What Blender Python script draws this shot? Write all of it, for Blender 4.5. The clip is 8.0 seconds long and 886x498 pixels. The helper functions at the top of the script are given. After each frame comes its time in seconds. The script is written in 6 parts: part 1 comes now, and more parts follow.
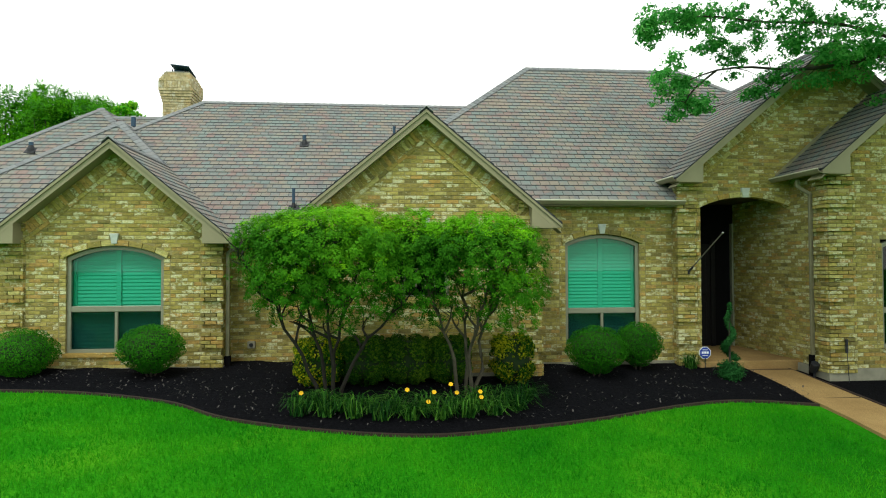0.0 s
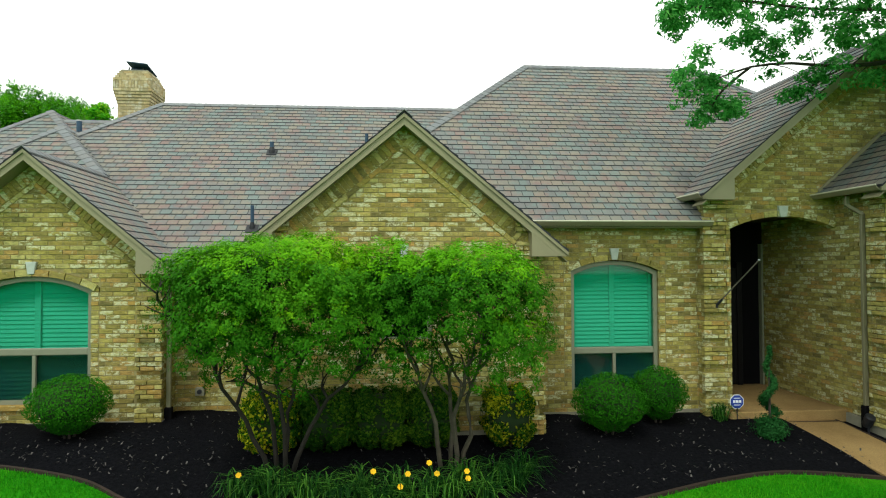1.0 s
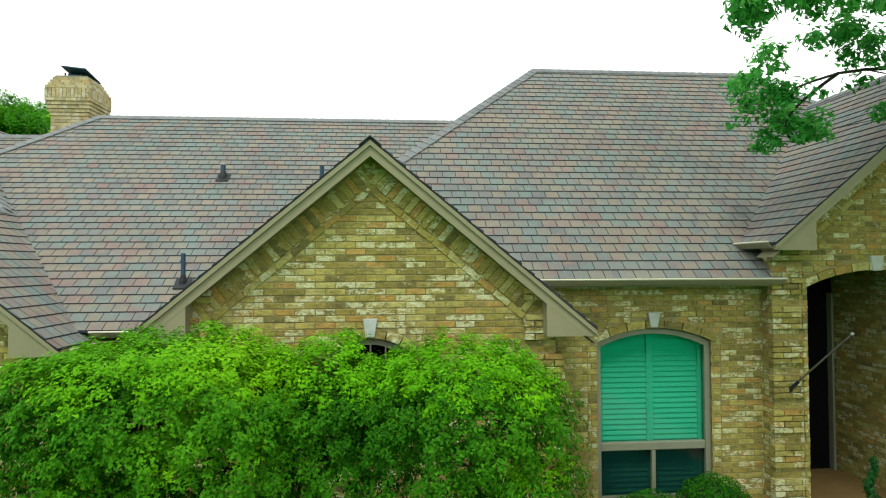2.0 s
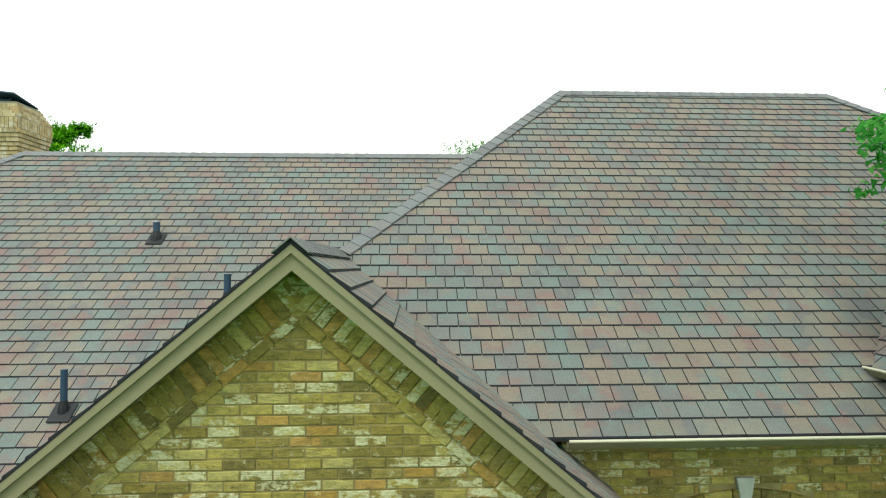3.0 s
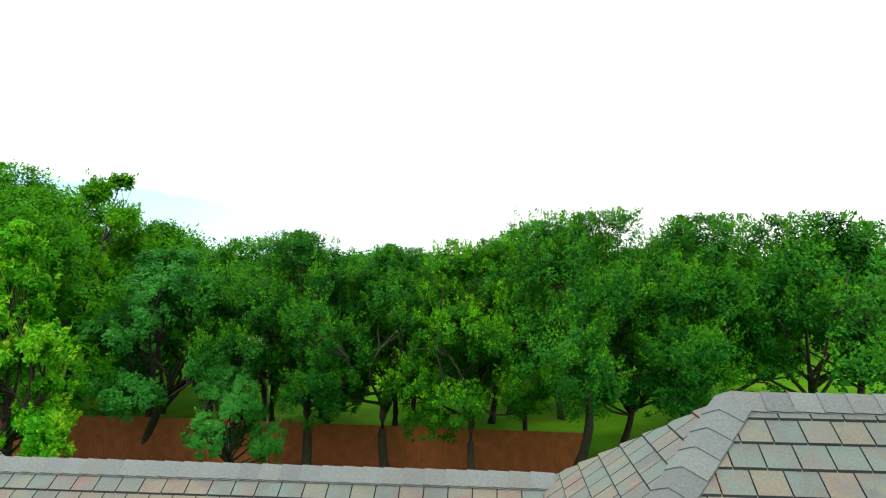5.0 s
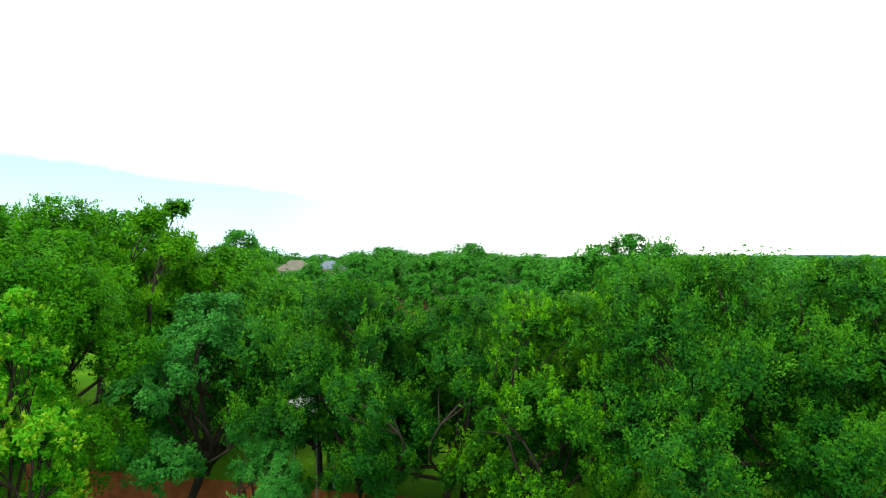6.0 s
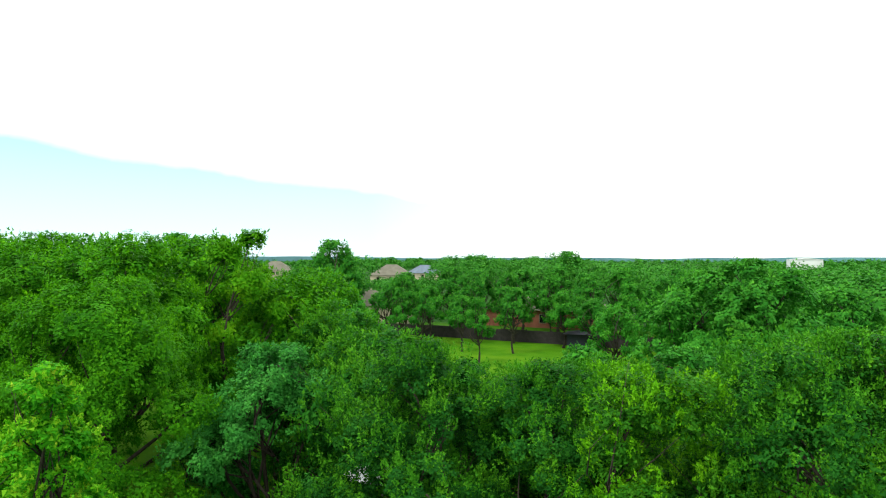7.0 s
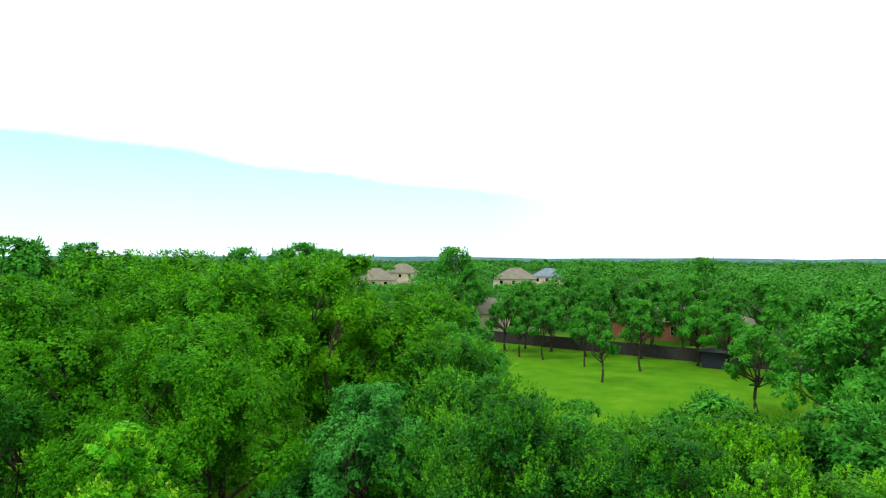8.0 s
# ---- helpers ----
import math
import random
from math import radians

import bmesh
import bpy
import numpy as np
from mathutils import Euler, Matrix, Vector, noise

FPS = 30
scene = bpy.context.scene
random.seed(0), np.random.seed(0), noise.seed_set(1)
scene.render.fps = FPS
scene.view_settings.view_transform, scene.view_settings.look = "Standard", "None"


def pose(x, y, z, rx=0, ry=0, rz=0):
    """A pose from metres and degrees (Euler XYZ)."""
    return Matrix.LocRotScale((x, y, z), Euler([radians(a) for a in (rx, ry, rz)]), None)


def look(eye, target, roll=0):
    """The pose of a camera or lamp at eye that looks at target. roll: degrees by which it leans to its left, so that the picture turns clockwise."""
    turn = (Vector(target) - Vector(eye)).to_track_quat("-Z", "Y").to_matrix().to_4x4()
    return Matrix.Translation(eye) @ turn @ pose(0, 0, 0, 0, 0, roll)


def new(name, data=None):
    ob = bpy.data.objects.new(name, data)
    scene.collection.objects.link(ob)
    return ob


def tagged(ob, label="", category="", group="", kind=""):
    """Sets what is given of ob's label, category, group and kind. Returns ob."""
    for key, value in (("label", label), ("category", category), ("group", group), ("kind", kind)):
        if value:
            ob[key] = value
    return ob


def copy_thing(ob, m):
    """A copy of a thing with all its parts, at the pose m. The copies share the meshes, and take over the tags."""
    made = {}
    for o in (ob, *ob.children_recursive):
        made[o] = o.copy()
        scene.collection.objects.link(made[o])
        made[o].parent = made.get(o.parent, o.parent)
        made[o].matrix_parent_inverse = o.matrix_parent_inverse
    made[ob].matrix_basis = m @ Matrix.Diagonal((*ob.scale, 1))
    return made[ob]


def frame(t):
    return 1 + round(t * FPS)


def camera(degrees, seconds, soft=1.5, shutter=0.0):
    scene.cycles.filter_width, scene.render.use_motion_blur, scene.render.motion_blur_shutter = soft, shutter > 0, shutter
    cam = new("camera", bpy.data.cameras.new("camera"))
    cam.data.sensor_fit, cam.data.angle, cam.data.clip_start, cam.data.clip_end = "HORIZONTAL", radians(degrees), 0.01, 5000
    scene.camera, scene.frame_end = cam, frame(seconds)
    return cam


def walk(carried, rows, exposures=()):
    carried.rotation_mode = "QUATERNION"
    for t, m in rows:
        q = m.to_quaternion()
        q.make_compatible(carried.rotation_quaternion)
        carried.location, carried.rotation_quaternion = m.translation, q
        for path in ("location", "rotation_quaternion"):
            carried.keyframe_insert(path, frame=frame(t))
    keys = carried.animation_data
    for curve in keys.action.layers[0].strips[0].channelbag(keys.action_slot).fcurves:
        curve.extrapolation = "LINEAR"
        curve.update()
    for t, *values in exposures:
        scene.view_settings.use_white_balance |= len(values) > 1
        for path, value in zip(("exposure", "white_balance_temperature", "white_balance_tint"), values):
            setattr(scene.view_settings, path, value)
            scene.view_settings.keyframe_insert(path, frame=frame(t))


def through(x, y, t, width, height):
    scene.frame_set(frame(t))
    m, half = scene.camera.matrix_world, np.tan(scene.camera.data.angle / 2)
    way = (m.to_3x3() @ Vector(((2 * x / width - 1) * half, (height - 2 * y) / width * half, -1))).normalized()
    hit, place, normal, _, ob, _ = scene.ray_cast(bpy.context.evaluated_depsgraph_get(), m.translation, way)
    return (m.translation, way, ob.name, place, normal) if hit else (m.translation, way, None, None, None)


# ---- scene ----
cam = camera(69.3, 8.0, 1.1)
PATH = [
    (0, (-0.089, 0.492, 2.109), (0.093, 2.483, 2.16), -0.2),
    (0.5, (0.123, 1.321, 2.297), (0.304, 3.312, 2.355), -0.2),
    (1, (0.314, 2.28, 2.59), (0.5, 4.271, 2.645), -0.2),
    (1.2, (0.365, 2.651, 2.683), (0.554, 4.641, 2.741), -0.1),
    (2.3, (0.951, 5.415, 3.764), (1.105, 7.408, 3.815), -0.2),
    (2.5, (1.055, 5.878, 3.962), (1.194, 7.873, 4.012), -0.1),
    (3, (1.318, 7.124, 4.55), (1.415, 9.121, 4.605), -0.1),
    (3.5, (1.55, 8.283, 5.262), (1.607, 10.281, 5.318), 0.1),
    (4, (1.748, 9.582, 6.133), (1.752, 11.581, 6.178), -0.2),
    (4.5, (1.953, 10.878, 6.993), (1.881, 12.876, 7.046), 0.3),
    (4.7, (2.019, 11.401, 7.330), (1.915, 13.397, 7.394), 0.3),
    (5.8, (2.127, 15.557, 9.494), (1.75, 17.521, 9.522), -0.1),
    (6, (2.093, 16.206, 9.831), (1.667, 18.16, 9.861), -0.1),
    (6.5, (1.965, 18.0, 10.817), (1.374, 19.91, 10.85), 0.0),
    (7, (1.856, 19.054, 11.404), (1.144, 20.923, 11.436), 0.1),
    (7.5, (1.739, 20.077, 12.004), (0.87, 21.878, 12.036), 0.2),
    (8, (1.788, 21.056, 12.623), (0.727, 22.751, 12.654), 0.2),
]
walk(cam, [(t, look(eye, target, roll)) for t, eye, target, roll in PATH], [(0.0, 0.35, 6500, 0.0), (8.0, 0.35, 6500, 0.0)])

# ---- light ----
SUN_EL, SUN_AZ = 58.0, 205.0
world = bpy.data.worlds.new("sky")
scene.world = world
world.use_nodes = True


def build_sky():
    nt = world.node_tree
    nt.nodes.clear()
    N, L = nt.nodes.new, nt.links.new
    out, bg = N("ShaderNodeOutputWorld"), N("ShaderNodeBackground")
    sky = N("ShaderNodeTexSky")
    sky.sky_type, sky.sun_disc = "NISHITA", False
    sky.sun_elevation, sky.sun_rotation = radians(SUN_EL), radians(SUN_AZ)
    scale = N("ShaderNodeVectorMath")
    scale.operation = "SCALE"
    scale.inputs["Scale"].default_value = 0.12
    L(sky.outputs[0], scale.inputs[0])
    # a bright overcast deck that ends in a slanting edge, with clear sky low beyond it
    co, sep = N("ShaderNodeTexCoord"), N("ShaderNodeSeparateXYZ")
    L(co.outputs["Generated"], sep.inputs[0])
    noise_tex = N("ShaderNodeTexNoise")
    noise_tex.inputs["Scale"].default_value = 5.0
    noise_tex.inputs["Detail"].default_value = 5.0
    L(co.outputs["Generated"], noise_tex.inputs["Vector"])

    def math_node(op, a, b):
        m = N("ShaderNodeMath")
        m.operation = op
        for k, v in ((0, a), (1, b)):
            if isinstance(v, (int, float)):
                m.inputs[k].default_value = v
            else:
                L(v, m.inputs[k])
        return m.outputs[0]

    az = math_node("MULTIPLY_ADD", sep.outputs["X"], 0.15)
    az.node.inputs[2].default_value = -0.040
    edge = math_node("ADD", math_node("ADD", sep.outputs["Z"], az), math_node("MULTIPLY", math_node("SUBTRACT", noise_tex.outputs["Fac"], 0.5), 0.05))
    ramp = N("ShaderNodeMapRange")
    ramp.inputs["From Min"].default_value, ramp.inputs["From Max"].default_value = -0.012, 0.004
    L(edge, ramp.inputs["Value"])
    fade = N("ShaderNodeMapRange")
    fade.inputs["From Min"].default_value, fade.inputs["From Max"].default_value = -0.46, -0.05
    L(sep.outputs["X"], fade.inputs["Value"])
    cover = math_node("MAXIMUM", ramp.outputs[0], fade.outputs[0])
    hazy = N("ShaderNodeMix")
    hazy.data_type = "RGBA"
    hazy.inputs["Factor"].default_value = 0.8
    L(scale.outputs[0], hazy.inputs[6])
    hazy.inputs[7].default_value = (0.60, 0.98, 1.16, 1)
    low = N("ShaderNodeMapRange")
    low.inputs["From Min"].default_value, low.inputs["From Max"].default_value = 0.0, 0.15
    low.inputs["To Min"].default_value, low.inputs["To Max"].default_value = 0.75, 0.0
    L(sep.outputs["Z"], low.inputs["Value"])
    pale = N("ShaderNodeMix")
    pale.data_type = "RGBA"
    L(low.outputs[0], pale.inputs["Factor"])
    L(hazy.outputs[2], pale.inputs[6])
    pale.inputs[7].default_value = (0.97, 1.10, 1.16, 1)
    mix = N("ShaderNodeMix")
    mix.data_type = "RGBA"
    L(cover, mix.inputs["Factor"])
    L(pale.outputs[2], mix.inputs[6])
    mix.inputs[7].default_value = (1.26, 1.24, 1.24, 1)
    L(mix.outputs[2], bg.inputs[0])
    bg.inputs[1].default_value = 1.0
    L(bg.outputs[0], out.inputs[0])


build_sky()
sun = new("sun", bpy.data.lights.new("sun", "SUN"))
sun.data.energy, sun.data.angle, sun.data.color = 1.3, radians(14), (1.0, 0.96, 0.88)
sun.matrix_world = Matrix.Rotation(radians(180 - SUN_AZ), 4, "Z") @ Matrix.Rotation(radians(90 - SUN_EL), 4, "X")


# ---- materials ----
class Mat:
    """A node material under construction."""

    def __init__(self, name, rough=0.7, metal=0.0, spec=0.4):
        self.m = bpy.data.materials.new(name)
        self.m.use_nodes = True
        self.nt = self.m.node_tree
        self.b = self.nt.nodes["Principled BSDF"]
        self.b.inputs["Roughness"].default_value = rough
        self.b.inputs["Metallic"].default_value = metal
        self.b.inputs["Specular IOR Level"].default_value = spec

    def n(self, kind, **inputs):
        node = self.nt.nodes.new(kind)
        for k, v in inputs.items():
            node.inputs[k.replace("_", " ")].default_value = v
        return node

    def link(self, a, b):
        self.nt.links.new(a, b)

    def coords(self):
        return self.n("ShaderNodeNewGeometry").outputs["Position"]

    def noise(self, scale, detail=4.0, vec=None, rough=0.6):
        t = self.n("ShaderNodeTexNoise", Scale=scale, Detail=detail, Roughness=rough)
        self.link(vec or self.coords(), t.inputs["Vector"])
        return t.outputs["Fac"]

    def ramp(self, fac, stops, mode="LINEAR"):
        r = self.n("ShaderNodeValToRGB")
        r.color_ramp.interpolation = mode
        els = r.color_ramp.elements
        while len(els) < len(stops):
            els.new(0.5)
        for e, (p, c) in zip(els, stops):
            e.position, e.color = p, (*c, 1)
        self.link(fac, r.inputs[0])
        return r.outputs[0]

    def mixed(self, fac, a, b, blend="MIX"):
        x = self.n("ShaderNodeMix")
        x.data_type, x.blend_type = "RGBA", blend
        for k, v in ((0, fac), (6, a), (7, b)):
            if isinstance(v, (int, float)):
                x.inputs[k].default_value = v
            elif isinstance(v, tuple):
                x.inputs[k].default_value = (*v, 1)
            else:
                self.link(v, x.inputs[k])
        return x.outputs[2]

    def piece(self):
        """A random number for each loose piece, whether an object of its own or an island of a mesh."""
        g, o = self.n("ShaderNodeNewGeometry"), self.n("ShaderNodeObjectInfo")
        a = self.n("ShaderNodeMath")
        a.operation = "ADD"
        self.link(g.outputs["Random Per Island"], a.inputs[0])
        self.link(o.outputs["Random"], a.inputs[1])
        f = self.n("ShaderNodeMath")
        f.operation = "FRACT"
        self.link(a.outputs[0], f.inputs[0])
        return f.outputs[0]

    def bump(self, fac, strength=0.3, dist=0.01):
        b = self.n("ShaderNodeBump", Strength=strength, Distance=dist)
        self.link(fac, b.inputs["Height"])
        self.link(b.outputs[0], self.b.inputs["Normal"])

    def base(self, c):
        if isinstance(c, tuple):
            self.b.inputs["Base Color"].default_value = (*c, 1)
        else:
            self.link(c, self.b.inputs["Base Color"])


def plain(name, col, rough=0.6, metal=0.0, var=0.15, scale=6.0, bump=0.1, spec=0.4):
    m = Mat(name, rough, metal, spec)
    f = m.noise(scale)
    lo, hi = tuple(c * (1 - var) for c in col), tuple(min(1, c * (1 + var)) for c in col)
    m.base(m.ramp(f, [(0.3, lo), (0.7, hi)]))
    if bump:
        m.bump(m.noise(scale * 25), bump, 0.004)
    return m.m


def brick_mat():
    m = Mat("brick", 0.9, 0, 0.2)
    p = m.piece()
    c = m.ramp(p, [(0.0, (0.330, 0.280, 0.076)), (0.16, (0.270, 0.215, 0.058)), (0.32, (0.385, 0.325, 0.100)), (0.46, (0.225, 0.188, 0.056)),
                   (0.58, (0.375, 0.232, 0.064)), (0.66, (0.150, 0.128, 0.048)), (0.70, (0.44, 0.395, 0.15)), (0.82, (0.265, 0.212, 0.070)), (0.92, (0.40, 0.250, 0.080))], "CONSTANT")
    c = m.mixed(0.22, c, (0.290, 0.240, 0.072))
    c = m.mixed(1.0, c, (1.07, 1.09, 1.06), "MULTIPLY")
    flat = m.n("ShaderNodeVectorMath")
    flat.operation = "MULTIPLY"
    m.link(m.coords(), flat.inputs[0])
    flat.inputs[1].default_value = (1.0, 1.0, 1.9)
    v = flat.outputs[0]
    c = m.mixed(1.0, c, m.ramp(m.noise(13, 7, v, 0.8), [(0.28, (0.30, 0.31, 0.30)), (0.46, (0.90, 0.92, 0.95)), (0.72, (1.55, 1.50, 1.35))]), "MULTIPLY")
    c = m.mixed(0.6, c, m.ramp(m.noise(0.9, 4, v), [(0.3, (0.80, 0.82, 0.8)), (0.7, (1.15, 1.13, 1.1))]), "MULTIPLY")
    # old whitewash: large crisp patches on one brick in four, small smears on the others
    pick = m.n("ShaderNodeMath")
    pick.operation = "MULTIPLY"
    m.link(p, pick.inputs[0])
    pick.inputs[1].default_value = 17.0
    again = m.n("ShaderNodeMath")
    again.operation = "FRACT"
    m.link(pick.outputs[0], again.inputs[0])
    some = m.ramp(again.outputs[0], [(0.0, (1, 1, 1)), (0.30, (0, 0, 0))], "CONSTANT")
    f = m.noise(12, 7, v, 0.78)
    patch = m.ramp(f, [(0.47, (0, 0, 0)), (0.53, (0.9, 0.9, 0.9))])
    smear = m.ramp(f, [(0.585, (0, 0, 0)), (0.64, (0.75, 0.75, 0.75))])
    white = m.mixed(some, smear, patch)
    c = m.mixed(white, c, m.ramp(m.noise(30, 4, v), [(0.3, (0.46, 0.46, 0.25)), (0.7, (0.74, 0.76, 0.50))]))
    m.base(c)
    m.bump(m.noise(45, 6, v, 0.7), 0.9, 0.014)
    return m.m


def chimney_mat():
    m = Mat("chimney_brick", 0.9, 0, 0.2)
    v = m.coords()
    c = m.ramp(m.piece(), [(0.0, (0.46, 0.37, 0.20)), (0.3, (0.40, 0.33, 0.18)), (0.55, (0.52, 0.44, 0.27)), (0.75, (0.44, 0.33, 0.17)), (0.88, (0.34, 0.29, 0.17))], "CONSTANT")
    c = m.mixed(1.0, c, m.ramp(m.noise(11, 6, v, 0.7), [(0.3, (0.62, 0.63, 0.62)), (0.7, (1.2, 1.18, 1.15))]), "MULTIPLY")
    c = m.mixed(m.ramp(m.noise(6, 6, v, 0.7), [(0.52, (0, 0, 0)), (0.60, (0.7, 0.7, 0.7))]), c, (0.55, 0.53, 0.42))
    m.base(c)
    m.bump(m.noise(50, 5, v), 0.6, 0.008)
    return m.m


def shingle_mat():
    m = Mat("shingle", 0.85, 0, 0.3)
    p = m.piece()
    v = m.coords()
    c = m.ramp(p, [(0.0, (0.172, 0.168, 0.160)), (0.2, (0.186, 0.190, 0.178)), (0.42, (0.205, 0.194, 0.170)), (0.60, (0.160, 0.160, 0.158)), (0.74, (0.196, 0.180, 0.164)), (0.88, (0.178, 0.188, 0.180))], "CONSTANT")
    # granule blends: rust, sage and buff blotches that run over neighbouring tabs
    def wander(k, scale):
        w = m.n("ShaderNodeMath")
        w.operation = "MULTIPLY_ADD"
        m.link(p, w.inputs[0])
        w.inputs[1].default_value = k
        m.link(m.noise(scale, 3, v, 0.6), w.inputs[2])
        return w.outputs[0]
    c = m.mixed(m.ramp(wander(0.16, 2.6), [(0.57, (0, 0, 0)), (0.68, (0.8, 0.8, 0.8))]), c, (0.238, 0.156, 0.138))
    c = m.mixed(m.ramp(wander(-0.16, 2.9), [(0.44, (0, 0, 0)), (0.54, (0.75, 0.75, 0.75))]), c, (0.172, 0.214, 0.196))
    c = m.mixed(m.ramp(wander(0.30, 3.4), [(0.66, (0, 0, 0)), (0.76, (0.6, 0.6, 0.6))]), c, (0.245, 0.220, 0.165))
    c = m.mixed(0.9, c, m.ramp(m.noise(1.1, 5, v), [(0.25, (0.75, 0.81, 0.84)), (0.75, (0.995, 1.045, 1.055))]), "MULTIPLY")
    c = m.mixed(0.7, c, m.ramp(m.noise(90, 3, v), [(0.3, (0.75, 0.75, 0.75)), (0.7, (1.2, 1.2, 1.2))]), "MULTIPLY")
    m.base(c)
    m.bump(m.noise(180, 3, v), 0.5, 0.004)
    return m.m


def leaf_mat(name, lo, mid, hi, through=0.35, rough=0.6, spread=0.24):
    m = Mat(name, rough, 0, 0.05)
    p = m.n("ShaderNodeNewGeometry").outputs["Random Per Island"]
    f = m.noise(0.8, 3, None, 0.6)
    a = m.n("ShaderNodeMath")
    a.operation = "MULTIPLY_ADD"
    m.link(p, a.inputs[0])
    a.inputs[1].default_value = spread
    m.link(f, a.inputs[2])
    s = m.n("ShaderNodeMath")
    s.operation = "SUBTRACT"
    m.link(a.outputs[0], s.inputs[0])
    s.inputs[1].default_value = spread / 2
    c = m.ramp(s.outputs[0], [(0.25, lo), (0.5, mid), (0.78, hi)])
    c = m.mixed(1.0, c, m.ramp(m.n("ShaderNodeObjectInfo").outputs["Random"], [(0.0, (0.86, 0.88, 1.0)), (1.0, (1.16, 1.12, 1.0))]), "MULTIPLY")
    m.base(c)
    t = m.n("ShaderNodeBsdfTranslucent")
    m.link(c, t.inputs[0])
    x = m.n("ShaderNodeMixShader")
    x.inputs[0].default_value = through
    m.link(m.b.outputs[0], x.inputs[1])
    m.link(t.outputs[0], x.inputs[2])
    m.link(x.outputs[0], m.nt.nodes["Material Output"].inputs[0])
    return m.m


def glass_mat():
    m = Mat("tinted_glass")
    nt = m.nt
    nt.nodes.remove(m.b)
    tr, gl = m.n("ShaderNodeBsdfTransparent"), m.n("ShaderNodeBsdfGlossy", Roughness=0.03)
    tr.inputs[0].default_value = (0.11, 0.61, 0.45, 1)
    fr = m.n("ShaderNodeFresnel", IOR=1.45)
    x = m.n("ShaderNodeMixShader")
    m.link(fr.outputs[0], x.inputs[0])
    m.link(tr.outputs[0], x.inputs[1])
    m.link(gl.outputs[0], x.inputs[2])
    m.link(x.outputs[0], nt.nodes["Material Output"].inputs[0])
    return m.m


def ground_mat():
    m = Mat("grass_ground", 0.95, 0, 0.03)
    v = m.coords()
    c = m.ramp(m.noise(0.45, 6, v), [(0.3, (0.015, 0.165, 0.005)), (0.52, (0.032, 0.24, 0.006)), (0.70, (0.085, 0.32, 0.01))])
    c = m.mixed(0.8, c, m.ramp(m.noise(30, 5, v), [(0.3, (0.5, 0.55, 0.5)), (0.7, (1.35, 1.3, 1.2))]), "MULTIPLY")
    sep = m.n("ShaderNodeSeparateXYZ")
    m.link(v, sep.inputs[0])
    far = m.n("ShaderNodeMapRange")
    far.inputs["From Min"].default_value, far.inputs["From Max"].default_value = 26, 40
    m.link(sep.outputs["Y"], far.inputs["Value"])
    park = m.ramp(m.noise(0.25, 6, v), [(0.3, (0.050, 0.175, 0.005)), (0.55, (0.085, 0.225, 0.008)), (0.75, (0.135, 0.265, 0.012))])
    c = m.mixed(far.outputs[0], c, park)
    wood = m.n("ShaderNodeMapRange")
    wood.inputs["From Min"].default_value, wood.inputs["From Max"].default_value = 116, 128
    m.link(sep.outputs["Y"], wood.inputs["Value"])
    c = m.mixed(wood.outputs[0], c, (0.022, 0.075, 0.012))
    m.base(c)
    m.bump(m.noise(60, 5, v), 0.8, 0.04)
    return m.m


def mulch_mat():
    m = Mat("mulch", 0.95, 0, 0.02)
    v = m.coords()
    c = m.ramp(m.noise(22, 6, v, 0.7), [(0.3, (0.0035, 0.0038, 0.005)), (0.6, (0.010, 0.0105, 0.013)), (0.8, (0.032, 0.031, 0.035))])
    m.base(c)
    m.bump(m.noise(35, 6, v, 0.75), 1.0, 0.05)
    return m.m


def concrete_mat():
    m = Mat("aggregate_concrete", 0.9, 0, 0.2)
    v = m.coords()
    c = m.ramp(m.noise(1.3, 5, v), [(0.3, (0.235, 0.150, 0.058)), (0.7, (0.34, 0.23, 0.092))])
    c = m.mixed(0.7, c, m.ramp(m.noise(110, 3, v), [(0.35, (0.6, 0.6, 0.6)), (0.65, (1.3, 1.3, 1.3))]), "MULTIPLY")
    m.base(c)
    m.bump(m.noise(110, 3, v), 0.5, 0.006)
    return m.m


def cap_mat():
    m = Mat("ridge_cap", 0.85, 0, 0.3)
    v = m.coords()
    c = m.ramp(m.piece(), [(0.0, (0.165, 0.18, 0.19)), (0.45, (0.19, 0.205, 0.21)), (0.75, (0.18, 0.182, 0.18)), (1.0, (0.15, 0.16, 0.172))])
    c = m.mixed(0.8, c, m.ramp(m.noise(70, 4, v), [(0.3, (0.75, 0.75, 0.75)), (0.7, (1.2, 1.2, 1.2))]), "MULTIPLY")
    m.base(c)
    m.bump(m.noise(160, 3, v), 0.5, 0.004)
    return m.m


BRICK, SHINGLE, GLASS = brick_mat(), shingle_mat(), glass_mat()
BRICK_PALE = chimney_mat()
MORTAR_PALE = plain("pale_mortar", (0.36, 0.29, 0.17), 0.95, var=0.25, scale=9)
# cut asphalt edge, blackened to put the rows' shadow lines into its colour
SHINGLE_EDGE_SHADE = plain("shingle_edge_shade", (0.030, 0.034, 0.042), 0.95, var=0.3, scale=8)
MORTAR = plain("mortar", (0.27, 0.236, 0.100), 0.95, var=0.25, scale=9)
CAP = cap_mat()
FELT = plain("roof_deck", (0.03, 0.03, 0.032), 0.95)
TRIM = plain("trim_paint", (0.25, 0.232, 0.138), 0.55, var=0.07, scale=3, bump=0.05)
GUTTER = plain("gutter_paint", (0.205, 0.192, 0.115), 0.4, var=0.08, scale=4, bump=0.03)
FRAME = plain("window_frame_paint", (0.21, 0.22, 0.155), 0.5, var=0.06)
KEYSTONE = plain("cast_stone", (0.42, 0.47, 0.42), 0.9, var=0.12, scale=12, bump=0.3)
